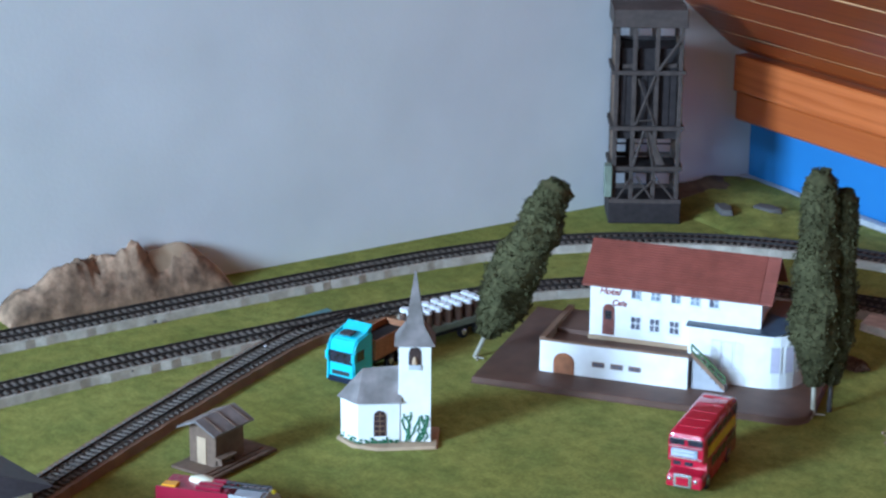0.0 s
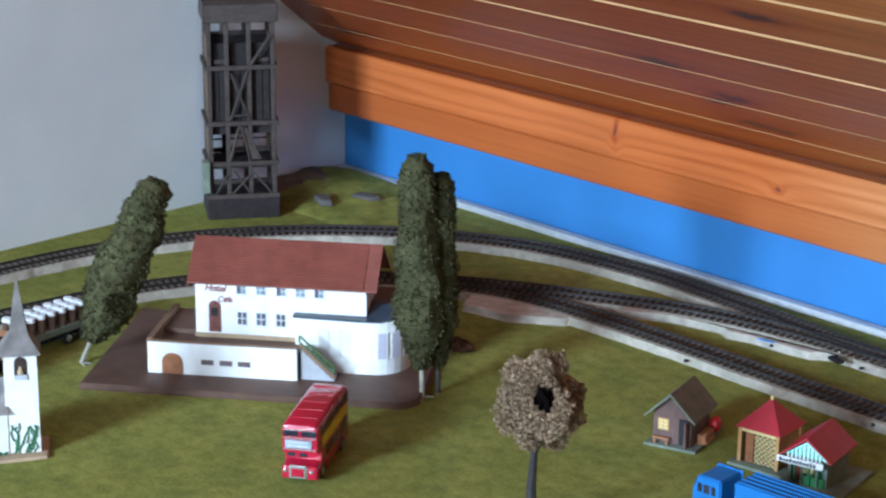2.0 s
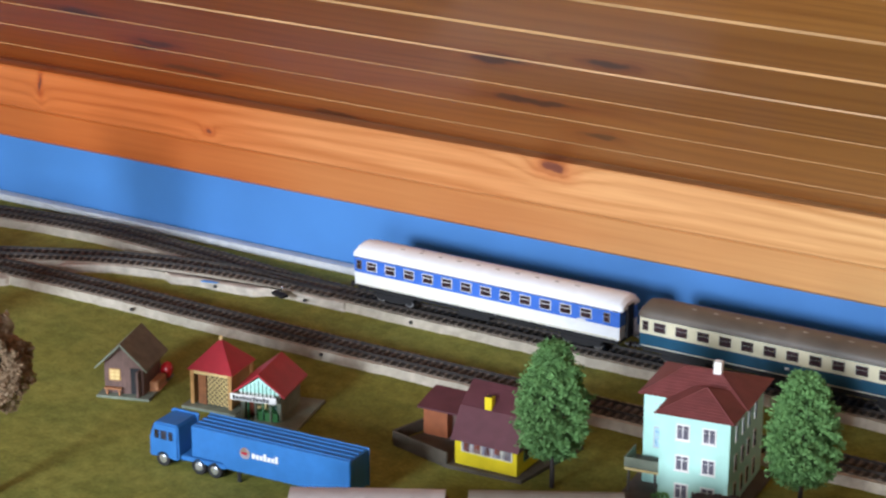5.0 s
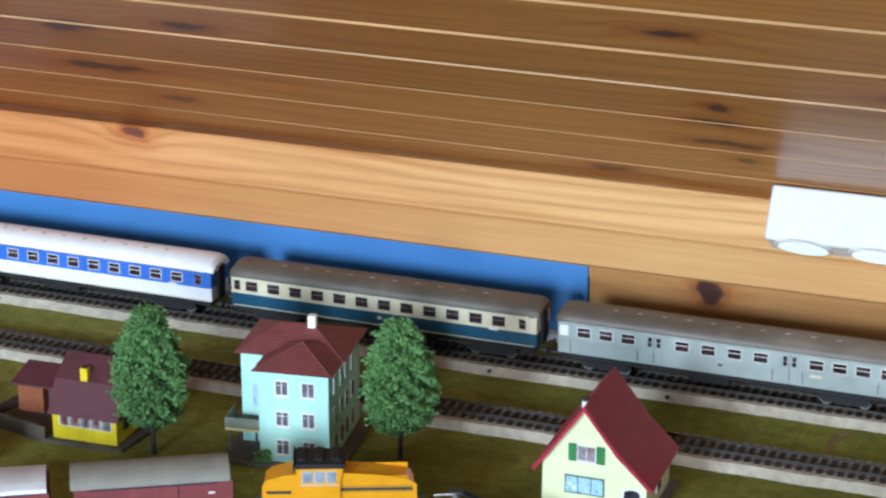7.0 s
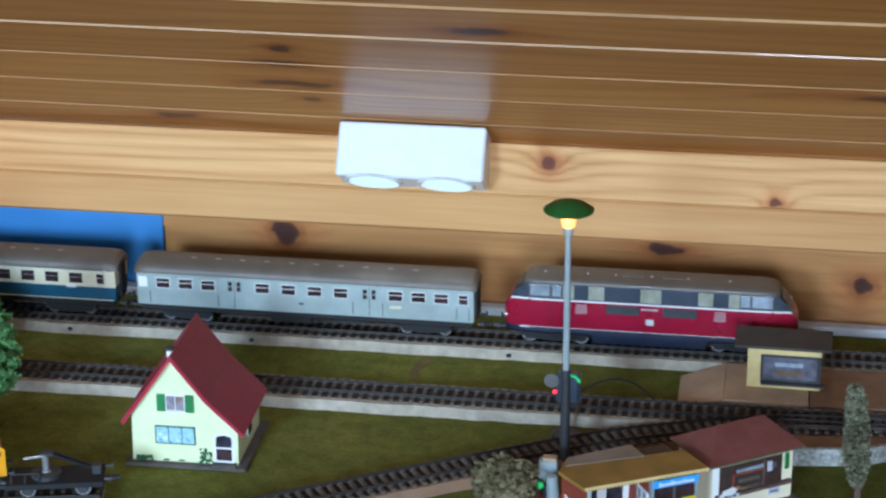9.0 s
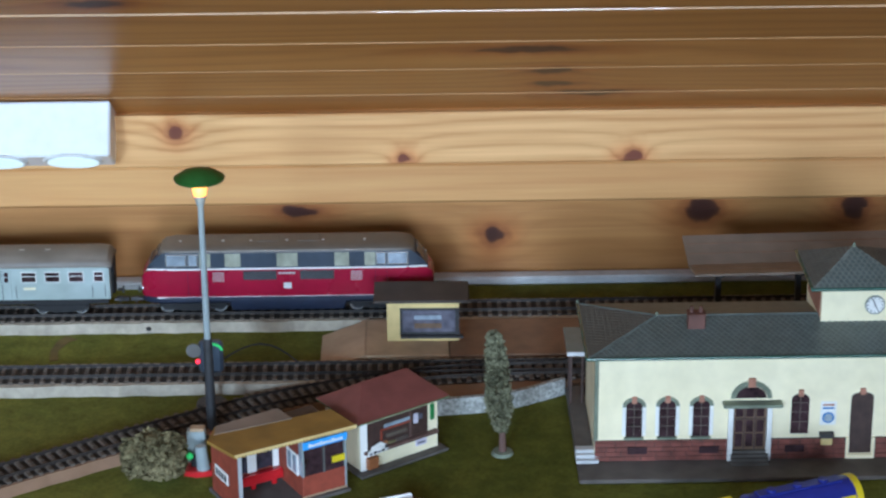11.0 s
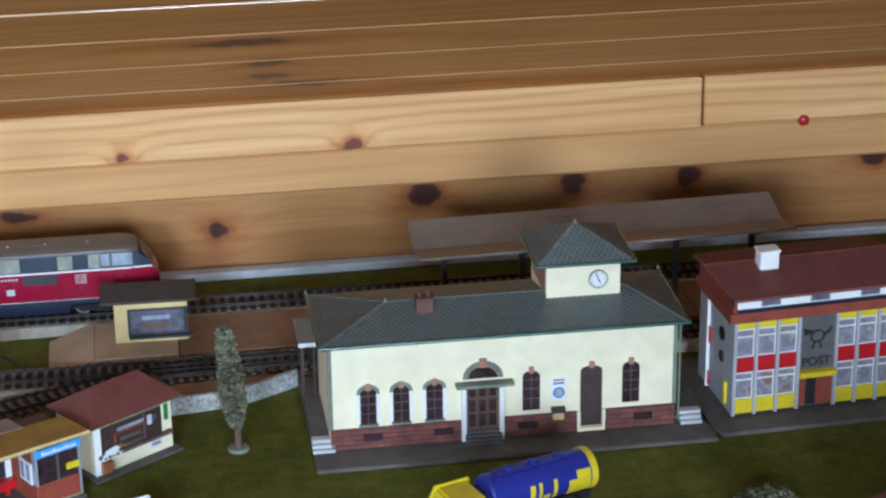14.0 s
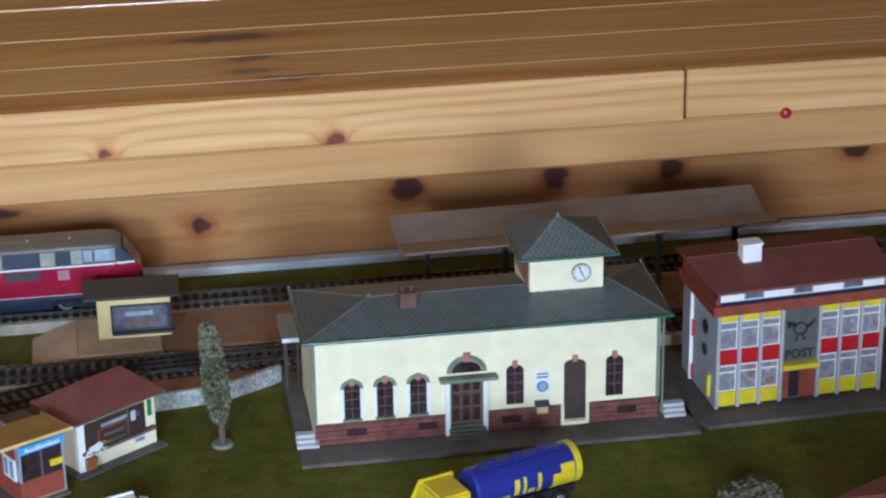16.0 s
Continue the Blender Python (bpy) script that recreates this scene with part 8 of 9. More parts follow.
def canopy():
    top = thing("platform_canopy", "brown butterfly canopy over the platform", "canopy", pose(0.2005, 1.5200, 0, 0, 0, 2.0))
    L = 0.2815
    for nm, prof in (("near_wing", [(-0.0335, 0.0715), (0.0, 0.0650), (0.0, 0.0668), (-0.0335, 0.0733)]), ("far_wing", [(0.0005, 0.0650), (0.0345, 0.0740), (0.0345, 0.0758), (0.0005, 0.0668)])):
        w = part(nm, prism(bmesh.new(), prof, 0.0, L, "x"), M_CANOPY, top, "weathered brown roof wing")
        for f in (0.36, 0.70):
            y = prof[0][0] + (prof[1][0] - prof[0][0]) * f
            z = prof[3][1] + (prof[2][1] - prof[3][1]) * f
            part("seam", box(0.002, L - 0.002, y - 0.0004, y + 0.0004, z - 0.0003, z + 0.0003), M_TAN2, w)
    for k in range(5):
        x = 0.022 + k * 0.059
        p = part("post", box(x - 0.002, x + 0.002, -0.002, 0.002, 0.0097, 0.0650), M_DARK, top)
        part("bracket", prism(bmesh.new(), [(-0.024, 0.0665), (0.0, 0.0550), (0.024, 0.0680), (0.0, 0.0640)], x - 0.0008, x + 0.0008, "x"), M_DARK, p)


canopy()


def shelter():
    top = thing("bus_shelter", "red brick shelter with telephone booth and blue sign", "shelter", pose(-0.1119, 1.2725, 0, 0, 0, 29.5))
    part("base_plate", box(-0.0015, 0.0775, -0.0040, 0.0450, 0, 0.0025, 0.0004), M_GREYBASE, top, "dark paved plate")
    part("end_wall", box(0.0, 0.0018, 0.0012, 0.0420, 0.0025, 0.0440), M_BRICKRED, top, "red brick end wall", smooth=False)
    part("edge_strip", box(-0.0003, 0.0021, 0.0, 0.0012, 0.0025, 0.0440), M_GREYWALL, top, "pale wall edge")
    sign = part("poster", box(-0.0006, 0.0, 0.0170, 0.0360, 0.0160, 0.0240), M_WHITE, top, "white poster with dark print")
    for k in range(4):
        part("letter_bar", box(-0.0010, -0.0004, 0.0190 + k * 0.0042, 0.0212 + k * 0.0042, 0.0178, 0.0222), M_DARK, sign)
    part("back_wall", box(0.0018, 0.0445, 0.0330, 0.0350, 0.0025, 0.0440), M_BRICKRED, top, "red brick back wall", smooth=False)
    for x0, x1 in ((0.0040, 0.0205), (0.0275, 0.0390)):
        part("back_window", box(x0, x1, 0.0320, 0.0330, 0.0135, 0.0430), M_GLASS, top)
    for x0, x1 in ((0.0208, 0.0272), (0.0393, 0.0435)):
        part("white_post", box(x0, x1, 0.0316, 0.0330, 0.0125, 0.0435, 0.0003), M_WHITE, top, "white window post")
    part("bench", box(0.0022, 0.0440, 0.0270, 0.0315, 0.0108, 0.0125, 0.0004), M_RED, top, "red bench")
    part("bench_front", box(0.0022, 0.0440, 0.0268, 0.0280, 0.0058, 0.0108, 0.0003), M_RED, top, "red bench rail")
    for u in (0.0060, 0.0210, 0.0360):
        part("bench_leg", box(u, u + 0.0030, 0.0272, 0.0290, 0.0025, 0.0060), M_RED, top)
    # glazed booth
    part("booth_base", box(0.0445, 0.0760, 0.0, 0.0440, 0.0025, 0.0173, 0.0003), M_BRICKRED, top, "red booth plinth", smooth=False)
    part("booth_side", box(0.0445, 0.0460, 0.0050, 0.0440, 0.0173, 0.0440), M_BRICKRED, top, "brick side with a white window", smooth=False)
    part("booth_core", box(0.0475, 0.0740, 0.0200, 0.0430, 0.0173, 0.0438), M_DOORWOOD, top, "dark booth inside", smooth=False)
    part("booth_pane", box(0.0457, 0.0750, 0.0006, 0.0012, 0.0173, 0.0380), M_GLASS_BROWN, top, "dark glass pane", smooth=False)
    part("booth_pane", box(0.0446, 0.0452, 0.0010, 0.0050, 0.0173, 0.0430), M_GLASS_GREY, top, "grey side glass", smooth=False)
    for u, mt in ((0.0445, M_POLE), (0.0597, M_POSTDARK), (0.0752, M_POLE)):
        part("booth_post", box(u, u + 0.0011, -0.0006, 0.0009, 0.0173 if u < 0.07 else 0.0025, 0.0440), mt, top)
    part("base_trim", box(0.0440, 0.0765, -0.0008, 0.0, 0.0025, 0.0034), M_TAN, top)
    wf = part("side_window", box(0.0437, 0.0446, 0.0052, 0.0205, 0.0165, 0.0315), M_WHITE, top, "white side window")
    for y0, y1 in ((0.0068, 0.0115), (0.0140, 0.0188)):
        part("pane", box(0.0433, 0.0440, y0, y1, 0.0182, 0.0300), M_GLASS_GREY, wf)
    part("notice", box(0.0660, 0.0750, -0.0010, 0.0, 0.0228, 0.0272), M_YELLOW, top, "yellow notice")
    sg = part("sign", box(0.0446, 0.0765, -0.0024, -0.0010, 0.0376, 0.0430, 0.0003), M_SIGNBLUE, top, "bright blue sign")
    for k in range(12):
        part("letter_bar", box(0.0482 + k * 0.0021, 0.0497 + k * 0.0021, -0.0028, -0.0022, 0.0390, 0.0407 + (k % 4 == 0) * 0.0008), M_WHITE, sg)
    # flat roof, brown behind, with a toothed yellow edge
    roof = part("roof", prism(bmesh.new(), [(-0.0030, -0.0010), (0.0828, -0.0030), (0.0795, 0.0260), (0.0520, 0.0280), (0.0500, 0.0450), (0.0040, 0.0425), (-0.0088, 0.0270)], 0.0442, 0.0466), M_OCHRE, top, "flat ochre-yellow roof", smooth=False)
    part("roof_panel", prism(bmesh.new(), [(-0.0020, 0.0315), (0.0515, 0.0265), (0.0498, 0.0446), (0.0042, 0.0420)], 0.0466, 0.0471), M_CANOPY, roof, "grey-brown rear roof sheet")
    edge = prism(bmesh.new(), [(-0.0030, -0.0014), (0.0830, -0.0034), (0.0830, -0.0028), (-0.0030, -0.0008)], 0.0457, 0.0468)
    for k in range(34):
        x, y = -0.0028 + k * 0.00252, -0.0014 - k * 0.0000588
        prism(edge, [(x, 0.0458), (x + 0.0024, 0.0458), (x + 0.0012, 0.0440)], y - 0.0002, y + 0.0006, "y")
    part("roof_edge", edge, M_YELLOWWALL, roof, "toothed yellow roof edge", smooth=False)
    part("roof_edge", prism(bmesh.new(), [(-0.0030, -0.0010), (-0.0088, 0.0270), (-0.0093, 0.0268), (-0.0036, -0.0012)], 0.0452, 0.0469), M_OCHRE, roof, smooth=False)


shelter()


def market_kiosk():
    top = thing("news_kiosk", "cream news kiosk with plum-brown hip roof", "kiosk", pose(-0.0363, 1.3308, 0, 0, 0, 35.0))
    W, D, ZE = 0.0622, 0.0420, 0.0380
    part("base_plate", box(-0.0045, W + 0.0040, -0.0075, D + 0.003, 0, 0.0020, 0.0005), M_GREYBASE, top, "dark base plate")
    part("wall", box(0, W, 0, D, 0.0020, ZE), M_CREAMWALL, top, "cream wall", smooth=False)
    part("corner_post", box(-0.0005, 0.0048, -0.0006, 0.0, 0.0020, ZE), M_WHITEWALL, top, "white corner board")
    hatch = part("serving_hatch", box(0.0050, 0.0535, -0.0008, 0.0, 0.0160, 0.0352), M_DOORWOOD, top, "dark open serving hatch")
    part("counter", box(0.0020, 0.0605, -0.0042, 0.0, 0.0136, 0.0158, 0.0004), M_BROWNWALL, hatch, "brown counter board")
    part("inner_frame", box(0.0150, 0.0162, -0.0018, -0.0006, 0.0158, 0.0285), M_BRICKRED, hatch)
    part("inner_frame", box(0.0150, 0.0400, -0.0018, -0.0006, 0.0275, 0.0287), M_BRICKRED, hatch)
    for k, (x0, x1, z0, z1, mt) in enumerate(((0.0170, 0.0205, 0.0160, 0.0195, M_LOG), (0.0210, 0.0270, 0.0160, 0.0180, M_FOLIAGE5), (0.0275, 0.0370, 0.0160, 0.0190, M_TIMBER), (0.0200, 0.0360, 0.0215, 0.0240, M_ROOF_GREY), (0.0180, 0.0390, 0.0290, 0.0315, M_GLASS_GREY), (0.0420, 0.0455, 0.0250, 0.0320, M_LAVENDER), (0.0460, 0.0490, 0.0270, 0.0310, M_GLASS_MID))):
        part("package", box(x0, x1, -0.0016, -0.0006, z0, z1, 0.0002), mt, hatch)
    part("post", box(0.0385, 0.0398, -0.0018, -0.0006, 0.0160, 0.0350), M_BROWNWALL, hatch)
    for x0, x1, z1, y in ((0.0020, 0.0175, 0.0195, -0.0056), (0.0050, 0.0190, 0.0212, -0.0044)):
        paper = part("newspaper", prism(bmesh.new(), [(x0, 0.0140), (x1, 0.0150), (x1 - 0.001, z1 - 0.003), (x1 - 0.005, z1), (x0 + 0.001, z1 - 0.002)], y, y + 0.0012, "y"), M_WHITE, top, "pale newspapers")
        for k in range(4):
            part("print_bar", box(x0 + 0.0012 + k * 0.0032, x0 + 0.0034 + k * 0.0032, y - 0.0004, y + 0.0001, 0.0152, z1 - 0.0032 + (k % 2) * 0.0006), M_DARK if k % 2 else M_GLASS_MID, paper)
    part("orange_box", box(0.0035, 0.0115, -0.0040, 0.0, 0.0030, 0.0110, 0.0003), M_ORANGEWOOD, top, "orange box")
    lb = part("pink_label", box(0.0438, 0.0527, -0.0007, 0.0, 0.0070, 0.0115), M_LAVENDER, top, "pale lilac label")
    part("print_bar", box(0.0450, 0.0515, -0.0010, -0.0005, 0.0085, 0.0098), M_GLASS_MID, lb)
    part("green_sign", box(0.0560, 0.0590, -0.0010, 0.0, 0.0235, 0.0350), M_GREEN, top, "green upright sign")
    x0, x1, y0, y1 = -0.0050, W + 0.0075, -0.0045, D + 0.0045
    ry, zr = (y0 + y1) / 2, 0.0548
    part("eave", box(x0 + 0.0005, x1 - 0.0005, y0 + 0.0005, y1 - 0.0005, 0.0378, 0.0390), M_RAILGREEN, top, "dull green eave board")
    r = part("roof", hip_roof(x0, x1, y0, y1, 0.0390, 0.0155, 0.0520, ry, zr), M_TILE_KIOSK, top, "plum-brown hip roof", smooth=False)
    tile_rows(r, (x0, y0, 0.0390), (x1 - x0, 0, 0), (0, ry - y0, zr - 0.0390), 12, 26, M_TILE_KIOSK, 0.0002, trim=lambda v: (v * (0.0155 - x0) / (x1 - x0), 1 - v * (x1 - 0.0520) / (x1 - x0)))
    tile_rows(r, (x0, y1, 0.0390), (0, y0 - y1, 0), (0.0155 - x0, 0, zr - 0.0390), 12, 18, M_TILE_KIOSK, 0.0002, trim=lambda v: (v * 0.5, 1 - v * 0.5))


market_kiosk()


# ---- lamp and signal ----
def street_lamp():
    top = thing("street_lamp", "tall grey street lamp with green hood, lit", "street lamp", pose(-0.139, 1.388, 0))
    part("foot", bevel(tube(bmesh.new(), (0, 0, 0), (0, 0, 0.004), 0.009, n=20), 0.0008), M_DARK, top)
    part("lower_pole", tube(bmesh.new(), (0, 0, 0.004), (0, 0, 0.074), 0.0036, 0.0030, 12), M_DARK, top, "dark lower pole")
    part("pole", tube(bmesh.new(), (0, 0, 0.074), (0, 0, 0.172), 0.0023, 0.0020, 12), M_POLE, top, "grey upper pole")
    part("socket", tube(bmesh.new(), (0, 0, 0.170), (0, 0, 0.177), 0.0026, 0.0040, 12), M_POLE, top)
    part("bulb", tube(bmesh.new(), (0, 0, 0.177), (0, 0, 0.1872), 0.0042, 0.0060, 16), M_BULB, top, "glowing warm bulb")
    rings = []
    for r, z in ((0.0165, 0.1882), (0.0168, 0.1892), (0.0120, 0.1925), (0.0060, 0.1947), (0.0012, 0.1955)):
        rings.append([(math.cos(2 * math.pi * k / 28) * r, math.sin(2 * math.pi * k / 28) * r, z) for k in range(28)])
    part("hood", loft(bmesh.new(), rings), M_LAMPGREEN, top, "dark green dish hood")


street_lamp()


def light_signal():
    top = thing("light_signal", "black railway signal showing a red light", "signal", pose(-0.143, 1.437, 0))
    part("foot", bevel(tube(bmesh.new(), (0, 0, 0), (0, 0, 0.003), 0.0105, n=20), 0.0006), M_DARK, top)
    part("mast", tube(bmesh.new(), (0, 0, 0.003), (0, 0, 0.030), 0.0016), M_BLACK, top)
    part("housing", box(-0.0075, 0.0095, -0.004, 0.004, 0.026, 0.050, 0.0022), M_SLATE, top, "dark lamp housing")
    part("red_light", ball(bmesh.new(), (-0.0080, -0.0045, 0.0360), 0.0016, 0.0012, 0.0016, 2), M_REDGLOW, top, "lit red lamp")
    ring = bmesh.new()
    for k in range(7):
        a, b = radians(15 + k * 14), radians(15 + (k + 1) * 14)
        prism(ring, [(0.003 + r * math.cos(q), 0.0425 + r * math.sin(q)) for r, q in ((0.0058, a), (0.0074, a), (0.0074, b), (0.0058, b))], -0.0052, -0.0040, "y")
    part("green_arc", ring, M_GREENGLOW, top, "green arc lamp", smooth=False)
    part("disc", tube(bmesh.new(), (-0.0105, -0.0042, 0.0440), (-0.0105, -0.0030, 0.0440), 0.0052, n=20), M_POSTDARK, top, "round dark disc")
    cable = bmesh.new()
    bow = [Vector((0.009 + 0.050 * f, 0.003 + 0.030 * f, 0.034 + 0.018 * math.sin(f * 2.6) - 0.026 * f)) for f in [i / 8 for i in range(9)]]
    loft(cable, [[p + Vector((0.0004 * math.cos(q), 0, 0.0007 * math.sin(q))) for q in [math.pi * i / 3 for i in range(6)]] for p in bow])
    part("cable", cable, M_BLACK, top, "curved black cable")


light_signal()


def relay_post():
    top = thing("fuel_drum", "small grey drum on a red tray with green lamp", "drum", pose(-0.1408, 1.3355, 0))
    part("tray", bevel(prism(bmesh.new(), [(-0.0125, -0.0035), (-0.0040, -0.0060), (0.0070, -0.0040), (0.0070, 0.0080), (-0.0110, 0.0080)], 0, 0.0035), 0.0006), M_RED, top, "red tray")
    part("drum", bevel(tube(bmesh.new(), (0, 0, 0.0035), (-0.0012, 0, 0.0205), 0.0044, 0.0038, n=18), 0.0005), M_POLE, top, "grey drum")
    part("lamp", ball(bmesh.new(), (-0.0090, 0.0035, 0.0110), 0.0026, 0.0026, 0.0026, 2), M_GREENGLOW, top, "green lamp")
    part("lamp_socket", tube(bmesh.new(), (-0.0065, 0.0040, 0.0035), (-0.0055, 0.0045, 0.0110), 0.0022, n=10), M_BLACK, top)
    crate = part("crate", box(-0.0115, 0.0010, 0.0120, 0.0200, 0.0, 0.0240, 0.0008), M_POLE, top, "grey-blue crate")
    part("lid", box(-0.0090, 0.0005, 0.0125, 0.0195, 0.0240, 0.0262, 0.0005), M_TAN, crate, "tan lid")


relay_post()
solo("stone_wall", bevel(sweep(smooth_path([(0.014, 1.4165), (0.045, 1.4205), (0.070, 1.4275), (0.107, 1.4480)]), [(-0.0025, 0), (-0.002, 0.0125), (0.002, 0.0125), (0.0025, 0)], 0.0012, 1), 0.0003), M_GRAVELWALL, "low pale gravel stone wall beside the tracks", "wall", smooth=False)
solo("track_verge", prism(bmesh.new(), [(0.012, 1.4190), (0.070, 1.4300), (0.106, 1.4500), (0.30, 1.4540), (0.012, 1.4540)], 0, 0.0075), M_TAN2, "brown ballast verge behind the stone wall", "verge", kind="structure")


# ---- road vehicles; local -y is the front ----
def wheel(parent, x, y, r, w=0.004, hub=None):
    t = part("wheel", bevel(tube(bmesh.new(), (x - w / 2, y, r), (x + w / 2, y, r), r, n=18), 0.0004), M_BLACK, parent)
    s = 1 if x > 0 else -1
    part("hub", tube(bmesh.new(), (x + s * w / 2, y, r), (x + s * (w / 2 + 0.0004), y, r), r * 0.55, r * 0.4, n=12), hub or M_CHROME, t)


def double_decker():
    top = thing("double_decker_bus", "red double-decker bus with cream-yellow side band", "bus", pose(-1.2480, 1.0368, 0, 0, 0, 34.5) @ Matrix.Scale(1.1, 4))
    L, h = 0.088, 0.0135

    def shell(y, w, z0, z1, rr):
        """A cross-section with rounded shoulders."""
        arcs = [(w - rr + rr * math.cos(a), z1 - rr + rr * math.sin(a)) for a in [math.pi / 2 * i / 5 for i in range(6)]]
        half = [(w, z0)] + arcs
        return [(x, y, z) for x, z in half] + [(-x, y, z) for x, z in reversed(half)]
    part("lower_body", loft(bmesh.new(), [shell(0.0105, h * 0.97, 0.0040, 0.0235, 0.001), shell(0.0120, h, 0.0040, 0.0240, 0.001), shell(L - 0.002, h, 0.0040, 0.0240, 0.001), shell(L, h * 0.95, 0.0044, 0.0240, 0.001)]), M_REDBUS, top, "glossy red lower deck")
    part("upper_body", loft(bmesh.new(), [shell(0.0020, h * 0.93, 0.0228, 0.0410, 0.004), shell(0.0030, h * 0.98, 0.0226, 0.0430, 0.004), shell(0.0060, h, 0.0225, 0.0445, 0.0042), shell(L - 0.006, h, 0.0225, 0.0445, 0.0042), shell(L - 0.001, h * 0.97, 0.0226, 0.0425, 0.004), shell(L, h * 0.92, 0.0230, 0.0400, 0.004)]), M_REDBUS, top, "glossy red upper deck and roof")
    part("bonnet", loft(bmesh.new(), [shell(0.0, h * 0.88, 0.0040, 0.0115, 0.003), shell(0.0012, h * 0.97, 0.0040, 0.0132, 0.003), shell(0.0125, h, 0.0040, 0.0152, 0.003)]), M_REDBUS, top, "red rounded bonnet and wings")
    g = part("grille", box(-0.0078, 0.0058, -0.0012, 0.001, 0.0038, 0.0140, 0.0012), M_CHROME, top, "silver radiator grille")
    part("grille_mesh", box(-0.0056, 0.0036, -0.0018, -0.0008, 0.0058, 0.0120, 0.0008), M_REDBUS, g)
    for x in (-0.0105, 0.0085):
        part("headlight", ball(bmesh.new(), (x, 0.0002, 0.0095), 0.0017, 0.0012, 0.0017, 2), M_CHROME, top)
    for x0, x1, z0, z1, y in ((-0.0120, -0.0012, 0.0352, 0.0392, 0.0018), (0.0012, 0.0120, 0.0352, 0.0392, 0.0018), (-0.0115, -0.0055, 0.0160, 0.0222, 0.0108), (-0.0030, 0.0030, 0.0160, 0.0222, 0.0108)):
        part("front_window", box(x0, x1, y - 0.0006, y + 0.002, z0, z1, 0.0003), M_GLASS, top)
    for z in (0.0396, 0.0337, 0.0252):
        part("front_trim", box(-0.0118, 0.0118, 0.0006, 0.003, z, z + 0.0007, 0.0002), M_CHROME, top, "silver trim line")
    part("wing_trim", box(0.0058, 0.0128, 0.0090, 0.0105, 0.0226, 0.0234, 0.0002), M_CHROME, top)
    d = part("destination_board", box(-0.0105, 0.0085, 0.0010, 0.003, 0.0265, 0.0325), M_GLASS_GREY, top, "pale grey destination board")
    for k in range(2):
        part("letter_bar", box(-0.0085, 0.0065, 0.0006, 0.0012, 0.0276 + k * 0.0026, 0.0290 + k * 0.0026), M_LEDGE, d)
    for s in (-1, 1):
        x0, x1 = sorted((s * (h - 0.001), s * (h + 0.0003)))
        part("side_band", box(x0, x1, 0.012, L - 0.006, 0.0245, 0.0320), M_YELLOW if s > 0 else M_CREAM, top, "yellow side band")
        for k in range(6):
            part("side_window", box(x0, x1, 0.009 + k * 0.0130, 0.0195 + k * 0.0130, 0.0338, 0.0392, 0.0002), M_GLASS, top)
        for k in range(5):
            part("side_window", box(x0, x1, 0.022 + k * 0.0125, 0.0325 + k * 0.0125, 0.0140, 0.0208, 0.0002), M_GLASS, top)
    for k in range(5):
        part("roof_rib", box(-h + 0.004, h - 0.004, 0.014 + k * 0.0155, 0.0148 + k * 0.0155, 0.0440, 0.0449), M_REDBUS, top)
    for y in (0.014, L - 0.022):
        for x in (-0.0118, 0.0118):
            wheel(top, x, y, 0.0055)


double_decker()


